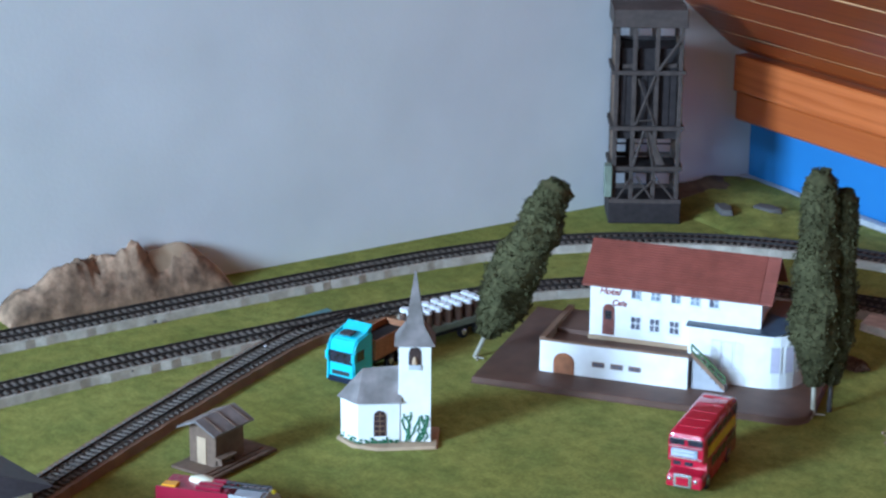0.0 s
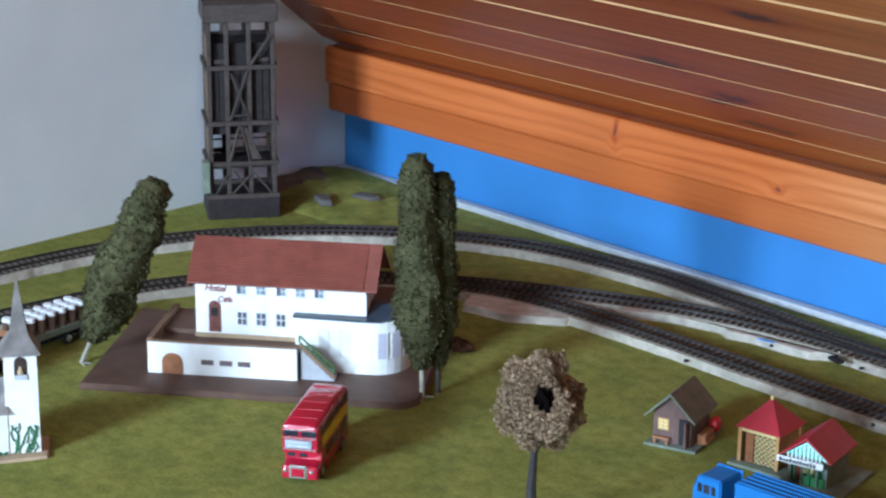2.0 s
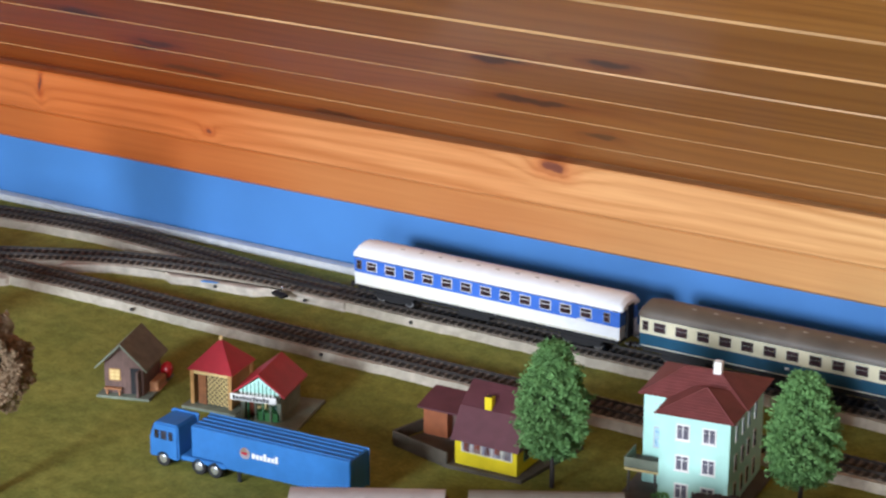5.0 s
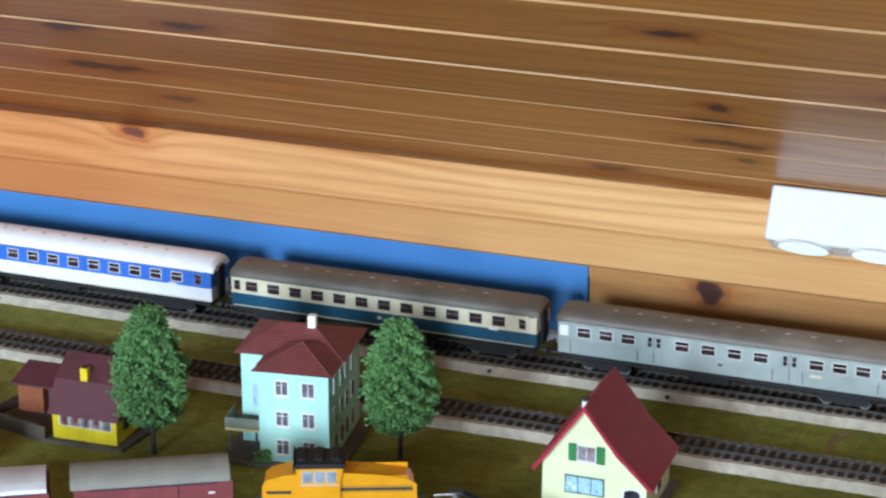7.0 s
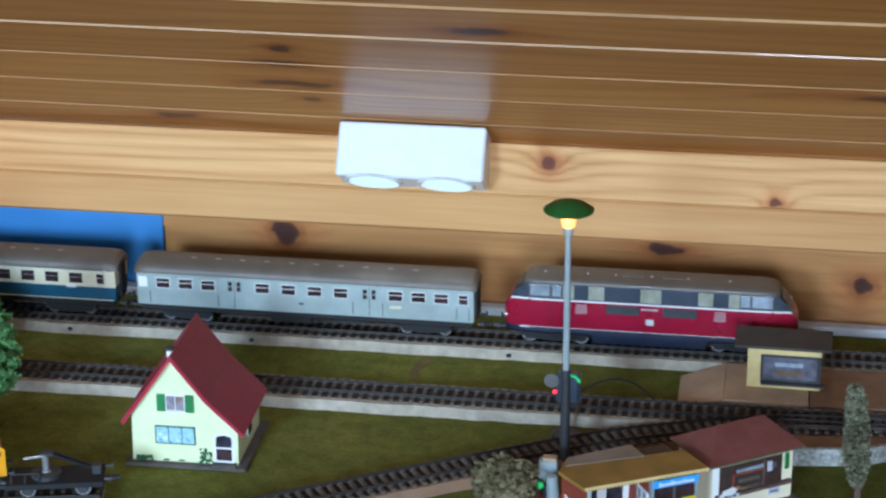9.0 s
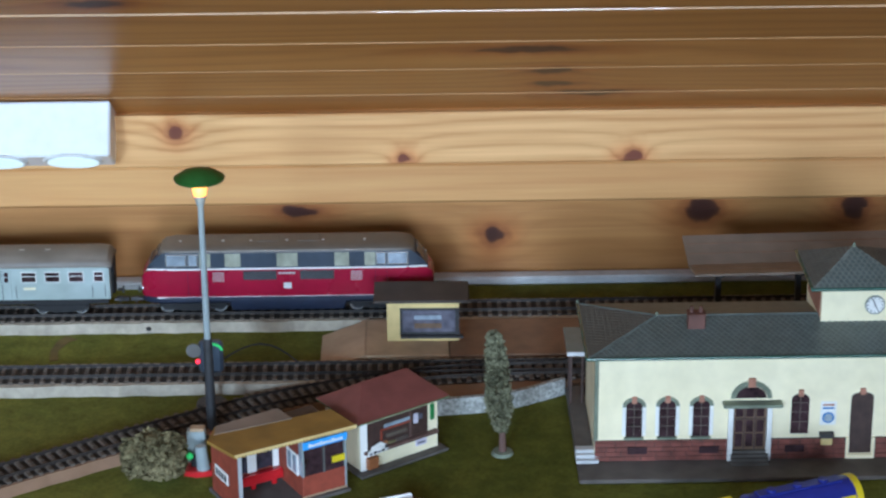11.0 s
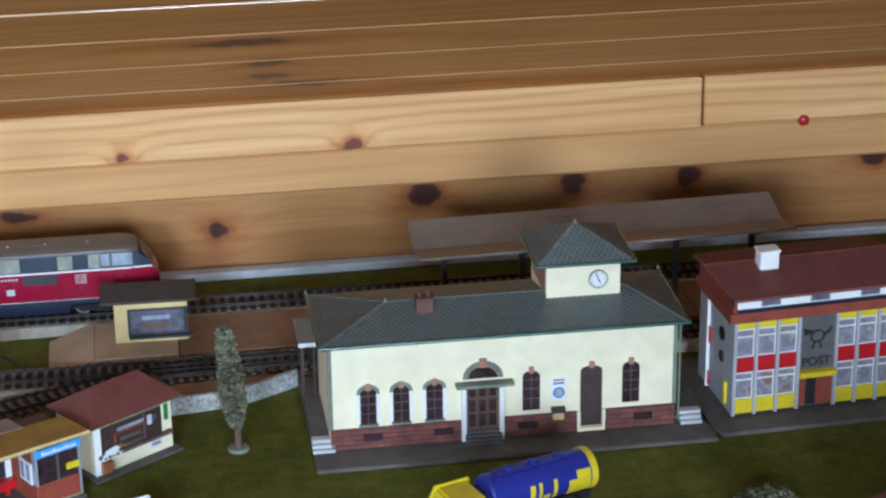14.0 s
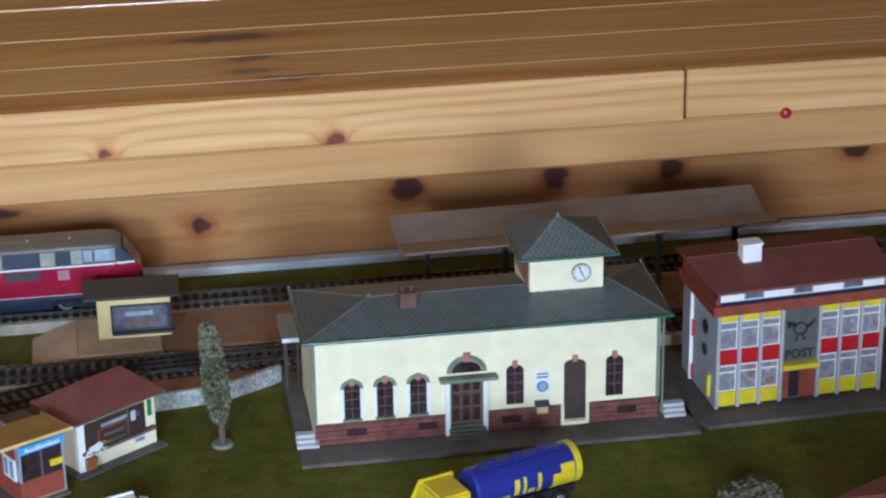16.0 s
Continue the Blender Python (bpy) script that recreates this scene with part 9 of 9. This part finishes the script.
def tipper_truck():
    top = thing("tipper_truck", "cyan truck cab with brown tipper body", "truck", pose(-1.5860, 0.9295, 0, 0, 0, 25))
    part("cab", bevel(prism(bmesh.new(), [(0.0, 0.005), (0.030, 0.005), (0.030, 0.0405), (0.027, 0.0445), (0.006, 0.0405), (0.0012, 0.0345)], -0.0135, 0.0135, "x"), 0.0014, 2), M_CYAN, top, "bright cyan cab")
    part("windscreen", prism(bmesh.new(), [(0.0002, 0.0195), (0.0016, 0.0195), (0.0024, 0.0300), (0.0004, 0.0300)], -0.0118, 0.0118, "x"), M_GLASS, top, "dark windscreen")
    part("roof_hatch", box(-0.006, 0.006, 0.010, 0.020, 0.0415, 0.0432, 0.0004), M_DARK, top, m=pose(0, 0, 0.001, 5))
    part("roof_spoiler", prism(bmesh.new(), [(0.020, 0.0435), (0.030, 0.0440), (0.030, 0.0490)], -0.0125, 0.0125, "x"), M_CYAN, top)
    part("bumper", box(-0.0138, 0.0138, -0.0012, 0.006, 0.0020, 0.0075, 0.0008), M_NAVY, top, "dark blue bumper")
    part("grille", box(-0.009, 0.009, -0.0005, 0.001, 0.0090, 0.0125), M_DARK, top)
    for s in (-1, 1):
        x0, x1 = sorted((s * 0.0132, s * 0.0138))
        part("side_window", box(x0, x1, 0.005, 0.016, 0.0210, 0.0305, 0.0002), M_GLASS, top)
        part("mirror", box(x0 - 0.0012, x1 + 0.0012, -0.002, 0.0005, 0.0220, 0.0300, 0.0003), M_CYAN, top)
    bd = bmesh.new()
    for x0, x1, y0, y1, z0 in ((-0.0140, 0.0140, 0.034, 0.092, 0.0), (-0.0140, -0.0125, 0.034, 0.092, 0.002), (0.0125, 0.0140, 0.034, 0.092, 0.002), (-0.0125, 0.0125, 0.034, 0.0355, 0.002), (-0.0125, 0.0125, 0.0905, 0.092, 0.002)):
        quadbox(bd, x0, x1, y0, y1, 0.0145 + z0, 0.0165 if z0 == 0 else 0.0325)
    part("tipper_body", bd, M_LOG, top, "brown tipper body", smooth=False)
    part("load", box(-0.0123, 0.0123, 0.036, 0.0903, 0.0166, 0.0270), M_BLACK, top, "black load")
    part("chassis", box(-0.0075, 0.0075, 0.020, 0.090, 0.0075, 0.0143), M_BLACK, top)
    for y in (0.012, 0.060, 0.076):
        for x in (-0.0110, 0.0110):
            wheel(top, x, y, 0.0058)
    tr = thing("barrel_trailer", "grey-green trailer loaded with silver-topped barrels", "trailer", pose(-1.6345, 1.025, 0, 0, 0, 8))
    part("deck", box(-0.0140, 0.0140, 0.0, 0.090, 0.0120, 0.0185, 0.0006), M_STONEGREY, tr, "grey-green deck")
    for r in range(7):
        for c in range(3):
            x, y = -0.0090 + c * 0.0090, 0.007 + r * 0.0122
            b = part("barrel", bevel(tube(bmesh.new(), (x, y, 0.0185), (x, y, 0.0310), 0.0040, n=12), 0.0004), M_BROWNBASE, tr, "dark brown barrel")
            part("lid", tube(bmesh.new(), (x, y, 0.0310), (x, y, 0.0345), 0.0043, 0.0040, n=12), M_WHITEGLOSS, b, "silver-white lid")
    part("chassis", box(-0.008, 0.008, 0.004, 0.086, 0.006, 0.0120), M_BLACK, tr)
    for y in (0.010, 0.060, 0.078):
        for x in (-0.0115, 0.0115):
            wheel(tr, x, y, 0.0055)


tipper_truck()


def lorry():
    top = thing("articulated_lorry", "blue articulated lorry with ribbed roof", "lorry", pose(-1.0045, 1.2285, 0, 0, 0, -86.5))
    hw = 0.0135
    part("cab", bevel(prism(bmesh.new(), [(0.0, 0.0065), (0.026, 0.0065), (0.026, 0.0350), (0.005, 0.0350), (0.0, 0.0220)], -hw, hw, "x"), 0.0012, 2), M_TRUCKBLUE, top, "blue cab")
    for s in (-1, 1):
        x0, x1 = sorted((s * (hw - 0.0006), s * (hw + 0.0004)))
        for y0, y1 in ((0.0050, 0.0090), (0.0105, 0.0160), (0.0175, 0.0215)):
            part("side_window", box(x0, x1, y0, y1, 0.0220, 0.0290, 0.0002), M_GLASS, top)
    part("windscreen", prism(bmesh.new(), [(0.0006, 0.0230), (0.0036, 0.0310), (0.0020, 0.0310), (-0.0004, 0.0230)], -0.0115, 0.0115, "x"), M_GLASS, top)
    part("mudguard", box(-hw, hw, 0.028, 0.068, 0.0085, 0.0125, 0.0008), M_TRUCKBLUE, top)
    part("chassis", box(-0.007, 0.007, 0.010, 0.070, 0.006, 0.0095), M_BLACK, top)
    tl = part("trailer", bevel(prism(bmesh.new(), [(0.038, 0.0135), (0.064, 0.0135), (0.070, 0.0095), (0.174, 0.0095), (0.174, 0.0380), (0.038, 0.0380)], -hw, hw, "x"), 0.0008), M_TRUCKBLUE, top, "long blue trailer", smooth=False)
    for k in range(4):
        part("roof_rib", box(-hw + 0.004 + k * 0.0062, -hw + 0.0055 + k * 0.0062, 0.039, 0.173, 0.0378, 0.0388), M_TRUCKBLUE, tl)
    # plain emblem and name bars
    part("emblem", tube(bmesh.new(), (hw, 0.0855, 0.0262), (hw + 0.0006, 0.0855, 0.0262), 0.0045, n=20), M_PINKISH, tl, "pink disc emblem")
    part("emblem_bar", box(hw + 0.0004, hw + 0.0010, 0.0830, 0.0875, 0.0255, 0.0270), M_REDBUS, tl)
    for k, hgt in enumerate((0.004, 0.0035, 0.0035, 0.0055, 0.0035, 0.0035, 0.0055)):
        part("name_bar", box(hw, hw + 0.0005, 0.0915 + k * 0.0033, 0.0939 + k * 0.0033, 0.0235, 0.0235 + hgt), M_WHITE, tl)
    for y in (0.012, 0.044, 0.058):
        for x in (-0.0115, 0.0115):
            wheel(top, x, y, 0.0062)
    for y in (0.150, 0.164):
        for x in (-0.0115, 0.0115):
            wheel(top, x, y, 0.0058)
    part("stand_leg", box(0.009, 0.0105, 0.076, 0.079, 0.0, 0.0100), M_BLACK, top)


lorry()


def tanker():
    top = thing("tank_truck", "yellow and blue tank truck", "tank truck", pose(0.1715, 1.2145, -0.0005, 0, 0, -70))
    part("cab", bevel(prism(bmesh.new(), [(0.0, 0.005), (0.028, 0.005), (0.028, 0.0300), (0.006, 0.0300), (0.0, 0.0185)], -0.0135, 0.0135, "x"), 0.0014, 2), M_YELLOW, top, "bright yellow cab")
    for s in (-1, 1):
        x0, x1 = sorted((s * 0.0130, s * 0.0138))
        part("side_window", box(x0, x1, 0.008, 0.019, 0.0180, 0.0260, 0.0002), M_GLASS, top)
    prof = [(0.0135 * math.cos(a) * 1.0, 0.0235 + 0.0130 * math.sin(a)) for a in [2 * math.pi * k / 28 for k in range(28)]]
    rings = [[(x * k, y, 0.0235 + (z - 0.0235) * k) for x, z in prof] for y, k in ((0.0330, 0.9), (0.0345, 1.0), (0.106, 1.0), (0.1075, 0.9))]
    tk = part("tank", loft(bmesh.new(), rings), M_TANKBLUE, top, "dark blue tank")
    ends = [[(x * 1.03, y, 0.0235 + (z - 0.0235) * 1.03) for x, z in prof] for y in (0.1040, 0.1085)]
    part("tank_end", loft(bmesh.new(), ends), M_YELLOW, tk, "yellow tank end")
    # plain yellow shapes on the flank
    for s in (-1, 1):
        curve = lambda z: s * (0.0135 * math.sqrt(max(0.05, 1 - ((z - 0.0235) / 0.0130) ** 2)) + 0.0004)
        for y0, y1, z0, z1 in ((0.0420, 0.0560, 0.0140, 0.0185), (0.0590, 0.0625, 0.0170, 0.0280), (0.0655, 0.0675, 0.0165, 0.0285), (0.0690, 0.0735, 0.0165, 0.0195), (0.0760, 0.0785, 0.0150, 0.0285), (0.0870, 0.1030, 0.0130, 0.0250), (0.0930, 0.1030, 0.0252, 0.0300)):
            x0, x1 = sorted((curve(z0), s * 0.0120))
            bm = bmesh.new()
            loft(bm, [[(curve(z) if o else curve(z) - s * 0.003, y, z) for y, o in ((y0, 1), (y1, 1), (y1, 0), (y0, 0))] for z in (z0, (2 * z0 + z1) / 3, (z0 + 2 * z1) / 3, z1)])
            part("yellow_mark", bm, M_YELLOW, tk, "plain yellow mark", smooth=False)
    part("walkway", box(-0.0040, 0.0040, 0.040, 0.098, 0.0362, 0.0375, 0.0003), M_TANKBLUE, tk)
    for y in (0.050, 0.068, 0.086):
        part("filler_cap", tube(bmesh.new(), (0, y, 0.037), (0, y, 0.0390), 0.0030, n=12), M_TANKBLUE, tk)
    part("chassis", box(-0.0085, 0.0085, 0.020, 0.106, 0.0060, 0.0115), M_BLACK, top)
    for y in (0.012, 0.076, 0.092):
        for x in (-0.0115, 0.0115):
            wheel(top, x, y, 0.0058)


tanker()


def small_car(name, label, m, paint, roof_paint):
    top = thing(name, label, "car", m)
    part("body", bevel(prism(bmesh.new(), [(0.0, 0.0040), (0.048, 0.0040), (0.048, 0.0105), (0.044, 0.0120), (0.002, 0.0115), (0.0, 0.0095)], -0.0100, 0.0100, "x"), 0.0010, 2), paint, top, "car body")
    part("roof", bevel(prism(bmesh.new(), [(0.012, 0.0112), (0.042, 0.0112), (0.038, 0.0180), (0.018, 0.0180)], -0.0090, 0.0090, "x"), 0.0010, 2), roof_paint, top, "car roof")
    part("windscreen", prism(bmesh.new(), [(0.0118, 0.0122), (0.0132, 0.0122), (0.0180, 0.0172), (0.0166, 0.0172)], -0.0080, 0.0080, "x"), M_GLASS, top)
    part("rear_window", prism(bmesh.new(), [(0.0424, 0.0122), (0.0410, 0.0122), (0.0386, 0.0172), (0.0400, 0.0172)], -0.0080, 0.0080, "x"), M_GLASS, top)
    for s in (-1, 1):
        x0, x1 = sorted((s * 0.0086, s * 0.0094))
        part("side_window", box(x0, x1, 0.0185, 0.0370, 0.0125, 0.0168, 0.0002), M_GLASS, top)
    for y in (0.009, 0.039):
        for x in (-0.0090, 0.0090):
            wheel(top, x, y, 0.0040, 0.003)


small_car("toy_car", "white toy car on the grass", pose(-0.0370, 1.2480, 0, 0, 0, -70), M_WHITEGLOSS, M_WHITEGLOSS)


def tractor_set():
    top = thing("fire_engine", "red and silver fire engine with roof gear", "fire engine", pose(-1.3700, 0.7460, 0, 0, 0, 132))
    part("body", bevel(prism(bmesh.new(), [(0.030, 0.004), (0.088, 0.004), (0.088, 0.0215), (0.034, 0.0215)], -0.0150, 0.0150, "x"), 0.0016, 2), M_RED_LOCO, top, "dark red body")
    part("cab", bevel(prism(bmesh.new(), [(0.0, 0.004), (0.031, 0.004), (0.031, 0.0210), (0.008, 0.0205), (0.0, 0.0140)], -0.0145, 0.0145, "x"), 0.0016, 2), M_GREYWALL, top, "silver-grey cab")
    for k in range(3):
        part("roof_box", box(-0.010 + k * 0.007, -0.005 + k * 0.007, 0.040, 0.060, 0.0214, 0.0240, 0.0004), M_RED_LOCO, top)
    for x in (-0.004, 0.004):
        part("ladder_rail", box(x - 0.0007, x + 0.0007, 0.004, 0.040, 0.0235, 0.0250), M_DARK, top)
    for k in range(7):
        part("rung", box(-0.004, 0.004, 0.006 + k * 0.005, 0.0068 + k * 0.005, 0.0238, 0.0246), M_DARK, top)
    part("lamp", ball(bmesh.new(), (0.008, 0.004, 0.0190), 0.002, 0.002, 0.002, 2), M_YELLOW, top)
    part("rear_rack", box(-0.0130, -0.0040, 0.074, 0.086, 0.0214, 0.0240, 0.0006), M_ORANGE, top, "orange roof locker")
    part("hose_drum", lumpy(bmesh.new(), (0.006, 0.060, 0.0225), 0.0060, 0.0110, 0.0035, 0.1, 2.0, 2), M_CREAM, top, "pale hose drum")
    for y in (0.012, 0.070):
        for x in (-0.0125, 0.0125):
            wheel(top, x, y, 0.0058)


tractor_set()
def red_roof_house():
    top = thing("brick_house", "low house with red-brown tiled roof", "house", pose(0.475, 1.145, 0, 0, 0, 30))
    part("wall", box(-0.045, 0.045, -0.04, 0.024, 0, 0.036), M_BRICKRED, top, smooth=False)
    part("roof", gable_roof(-0.052, 0.052, -0.050, 0.034, 0.0350, 0.0560, 0.002), M_TILE_RED, top, "red-brown roof", smooth=False)
    win(top, 0.0, 0.020, 0.014, 0.014, M_WHITE, M_GLASS, 2, 1, m=Matrix.Translation((0, 0.024, 0)) @ Matrix.Rotation(math.pi, 4, "Z"))


red_roof_house()


# ---- goods train on the siding ----
SIDE = 29.5
SX, SY = -0.7207, 1.1766


def on_siding(d):
    return pose(SX + d * math.cos(radians(SIDE)), SY + d * math.sin(radians(SIDE)), 0, 0, 0, SIDE)


def box_wagon(label, d, roof_mat):
    top = thing("goods_wagon", label, "goods wagon", on_siding(d) @ Matrix.Scale(1.07, 4, (0, 0, 1)), "covered goods wagons")
    L, hw = 0.1005, 0.0165
    body = part("body", box(0.0, L, -hw, hw, 0.0235, 0.0480), M_BROWNRED, top, "brown-red boarded body", smooth=False)
    for k in range(15):
        for s in (-1, 1):
            y0, y1 = sorted((s * hw, s * (hw + 0.0003)))
            if not 5 <= k <= 9:
                part("plank", box(0.001 + k * 0.0069, 0.0074 + k * 0.0069, y0, y1, 0.0240, 0.0475), M_BROWNRED, body, smooth=False)
    for s in (-1, 1):
        y0, y1 = sorted((s * hw, s * (hw + 0.0009)))
        part("sliding_door", box(0.036, 0.068, y0, y1, 0.0240, 0.0470, 0.0003), M_BROWNRED, body)
        part("rail", box(0.010, 0.094, y0, y1, 0.0468, 0.0482), M_NAVY, body)
        part("notice", box(0.006, 0.013, y0, y1, 0.0280, 0.0300), M_WHITE, body)
        part("notice", box(0.088, 0.092, y0, y1, 0.0400, 0.0412), M_WHITE, body)
    arcp = [(hw * 1.07 * math.cos(a), 0.0480 + 0.0085 * math.sin(a)) for a in [math.pi * i / 12 for i in range(13)]]
    rf = part("roof", prism(bmesh.new(), arcp, -0.002, L + 0.002, "x"), roof_mat, top, "rounded weathered roof")
    for k in range(1, 10):
        x = L * k / 10
        part("roof_seam", prism(bmesh.new(), [(y * 1.004, z + 0.0002) for y, z in arcp], x - 0.0002, x + 0.0002, "x"), roof_mat, rf)
    part("underframe", box(0.002, L - 0.002, -0.013, 0.013, 0.0200, 0.0236), M_BLACK, top)
    for x in (0.022, L - 0.022):
        wheelset(top, x)
        part("axle_guard", box(x - 0.004, x + 0.004, -0.0115, 0.0115, 0.0165, 0.0202), M_BLACK, top)
    couple(top, 0.0, -1), couple(top, L, 1)


box_wagon("brown-red goods wagon with bright silver roof", -0.1020, M_WAGONSILVER)
box_wagon("brown-red goods wagon with dull grey roof", 0.0180, M_WAGONGREY)


def shunter():
    top = thing("shunting_locomotive", "orange-yellow diesel shunter with black cab roof", "locomotive", pose(-0.5970, 1.2475, 0, 0, 0, 22.5))
    L, hw = 0.1040, 0.0145
    part("short_hood", bevel(prism(bmesh.new(), [(0.002, 0.0230), (0.026, 0.0230), (0.026, 0.0495), (0.016, 0.0490), (0.004, 0.0455), (0.002, 0.0415)], -hw * 0.85, hw * 0.85, "y"), 0.0015, 2), M_ORANGE, top, "orange-yellow bonnet")
    part("long_hood", bevel(prism(bmesh.new(), [(0.052, 0.0230), (L - 0.002, 0.0230), (L - 0.002, 0.0415), (L - 0.008, 0.0455), (0.080, 0.0480), (0.052, 0.0500)], -hw * 0.85, hw * 0.85, "y"), 0.0018, 3), M_ORANGE, top, "orange-yellow bonnet")
    part("cab", bevel(prism(bmesh.new(), [(0.026, 0.0230), (0.052, 0.0230), (0.0520, 0.0470), (0.0540, 0.0550), (0.0240, 0.0550), (0.0260, 0.0470)], -hw, hw, "y"), 0.0008), M_ORANGE, top, "orange-yellow cab")
    part("cab_roof", bevel(prism(bmesh.new(), [(-hw * 1.05, 0.0550), (hw * 1.05, 0.0550), (hw * 0.98, 0.0580), (hw * 0.6, 0.0597), (-hw * 0.6, 0.0597), (-hw * 0.98, 0.0580)], 0.0215, 0.0565, "x"), 0.0010, 2), M_BLACK, top, "black cab roof")
    for x in (0.0270, 0.0390, 0.0500):
        part("roof_vent", box(x - 0.0030, x + 0.0030, -0.0100, 0.0100, 0.0592, 0.0610, 0.0006), M_BLACK, top)
    for s in (-1, 1):
        y0, y1 = sorted((s * (hw - 0.0004), s * (hw + 0.0004)))
        for x0 in (0.0272, 0.0352, 0.0432):
            f = part("cab_window", box(x0, x0 + 0.0072, y0, y1, 0.0455, 0.0542, 0.0003), M_LEDGE, top)
            z0, z1 = sorted((s * (hw + 0.0002), s * (hw + 0.0007)))
            part("pane", box(x0 + 0.0006, x0 + 0.0066, z0, z1, 0.0461, 0.0536), M_GLASS_GREY, f)
        part("cab_trim", box(0.0258, 0.0522, y0, y1, 0.0436, 0.0443, 0.0002), M_LEDGE, top)
        y0, y1 = sorted((s * (hw * 0.85 - 0.0002), s * (hw * 0.85 + 0.0005)))
        part("stripe", box(0.0035, 0.0200, y0, y1, 0.0370, 0.0390), M_DARK, top, "dark stripe")
        part("stripe", box(0.0530, L - 0.003, y0, y1, 0.0388, 0.0408), M_DARK, top, "dark stripe")
        for z in (0.0378, 0.0418):
            part("hood_seam", box(0.0530, L - 0.003, y0, y1, z, z + 0.0004), M_OCHRE, top)
        part("bonnet_rail", box(0.076, 0.098, y0 * 0.8, y1 * 0.8, 0.0450, 0.0485), M_ORANGE, top)
    part("frame", box(0.0, L, -hw, hw, 0.0195, 0.0232, 0.0006), M_BLACK, top)
    for x in (0.024, 0.052, 0.080):
        wheelset(top, x, r=0.0060)
    couple(top, 0.0, -1), couple(top, L, 1)


shunter()


def crane_wagon():
    top = thing("crane_wagon", "black crane wagon with a silver post", "crane wagon", pose(-0.4960, 1.2745, 0, 0, 0, 14))
    L = 0.0640
    part("deck", box(0.0, L, -0.0135, 0.0135, 0.0195, 0.0232, 0.0005), M_BLACK, top)
    part("turntable", tube(bmesh.new(), (0.026, 0, 0.0232), (0.026, 0, 0.0262), 0.0100, n=20), M_DARK, top)
    part("post", bevel(tube(bmesh.new(), (0.026, 0, 0.0262), (0.026, 0, 0.0385), 0.0024, n=12), 0.0004), M_CHROME, top, "silver post")
    part("post_head", box(0.0225, 0.0315, -0.0040, 0.0040, 0.0385, 0.0408, 0.0006), M_DARK, top)
    for y in (-0.003, 0.003):
        part("jib", tube(bmesh.new(), (0.028, y, 0.0400), (0.058, y * 0.4, 0.0270), 0.0011, n=6), M_BLACK, top)
    part("hook_block", box(0.0560, 0.0620, -0.003, 0.003, 0.0235, 0.0300, 0.0005), M_DARK, top)
    part("counter_arm", tube(bmesh.new(), (0.012, -0.0035, 0.0375), (0.026, -0.0035, 0.0390), 0.0010, n=6), M_CHROME, top, "silver arm")
    part("rail", tube(bmesh.new(), (0.004, -0.011, 0.0300), (0.022, -0.011, 0.0300), 0.0006, n=6), M_DARK, top)
    for x in (0.004, 0.013, 0.022):
        part("stanchion", tube(bmesh.new(), (x, -0.011, 0.0232), (x, -0.011, 0.0300), 0.0005, n=6), M_DARK, top)
    for x in (0.014, L - 0.014):
        wheelset(top, x)
    couple(top, 0.0, -1), couple(top, L, 1)


crane_wagon()


def timber_wagon():
    top = thing("timber_wagon", "flat wagon stacked with orange-brown planks", "timber wagon", on_siding(-0.2180))
    L = 0.1000
    part("deck", box(0.0, L, -0.0140, 0.0140, 0.0195, 0.0232, 0.0005), M_BLACK, top)
    rnd = random.Random(14)
    for k in range(3):
        for j in range(4):
            y = -0.0125 + j * 0.0063
            part("timber", box(0.004 + rnd.uniform(-0.003, 0.004), L - 0.004 + rnd.uniform(-0.012, 0.003), y, y + 0.0056, 0.0232 + k * 0.0042, 0.0270 + k * 0.0042, 0.0004), M_LOG, top, "orange-brown plank")
    for x in (0.012, 0.050, 0.088):
        for y in (-0.0150, 0.0142):
            part("stake", box(x, x + 0.0012, y, y + 0.0008, 0.0200, 0.0380), M_TAN, top)
    for x in (0.020, L - 0.020):
        wheelset(top, x)
    couple(top, 0.0, -1), couple(top, L, 1)


timber_wagon()
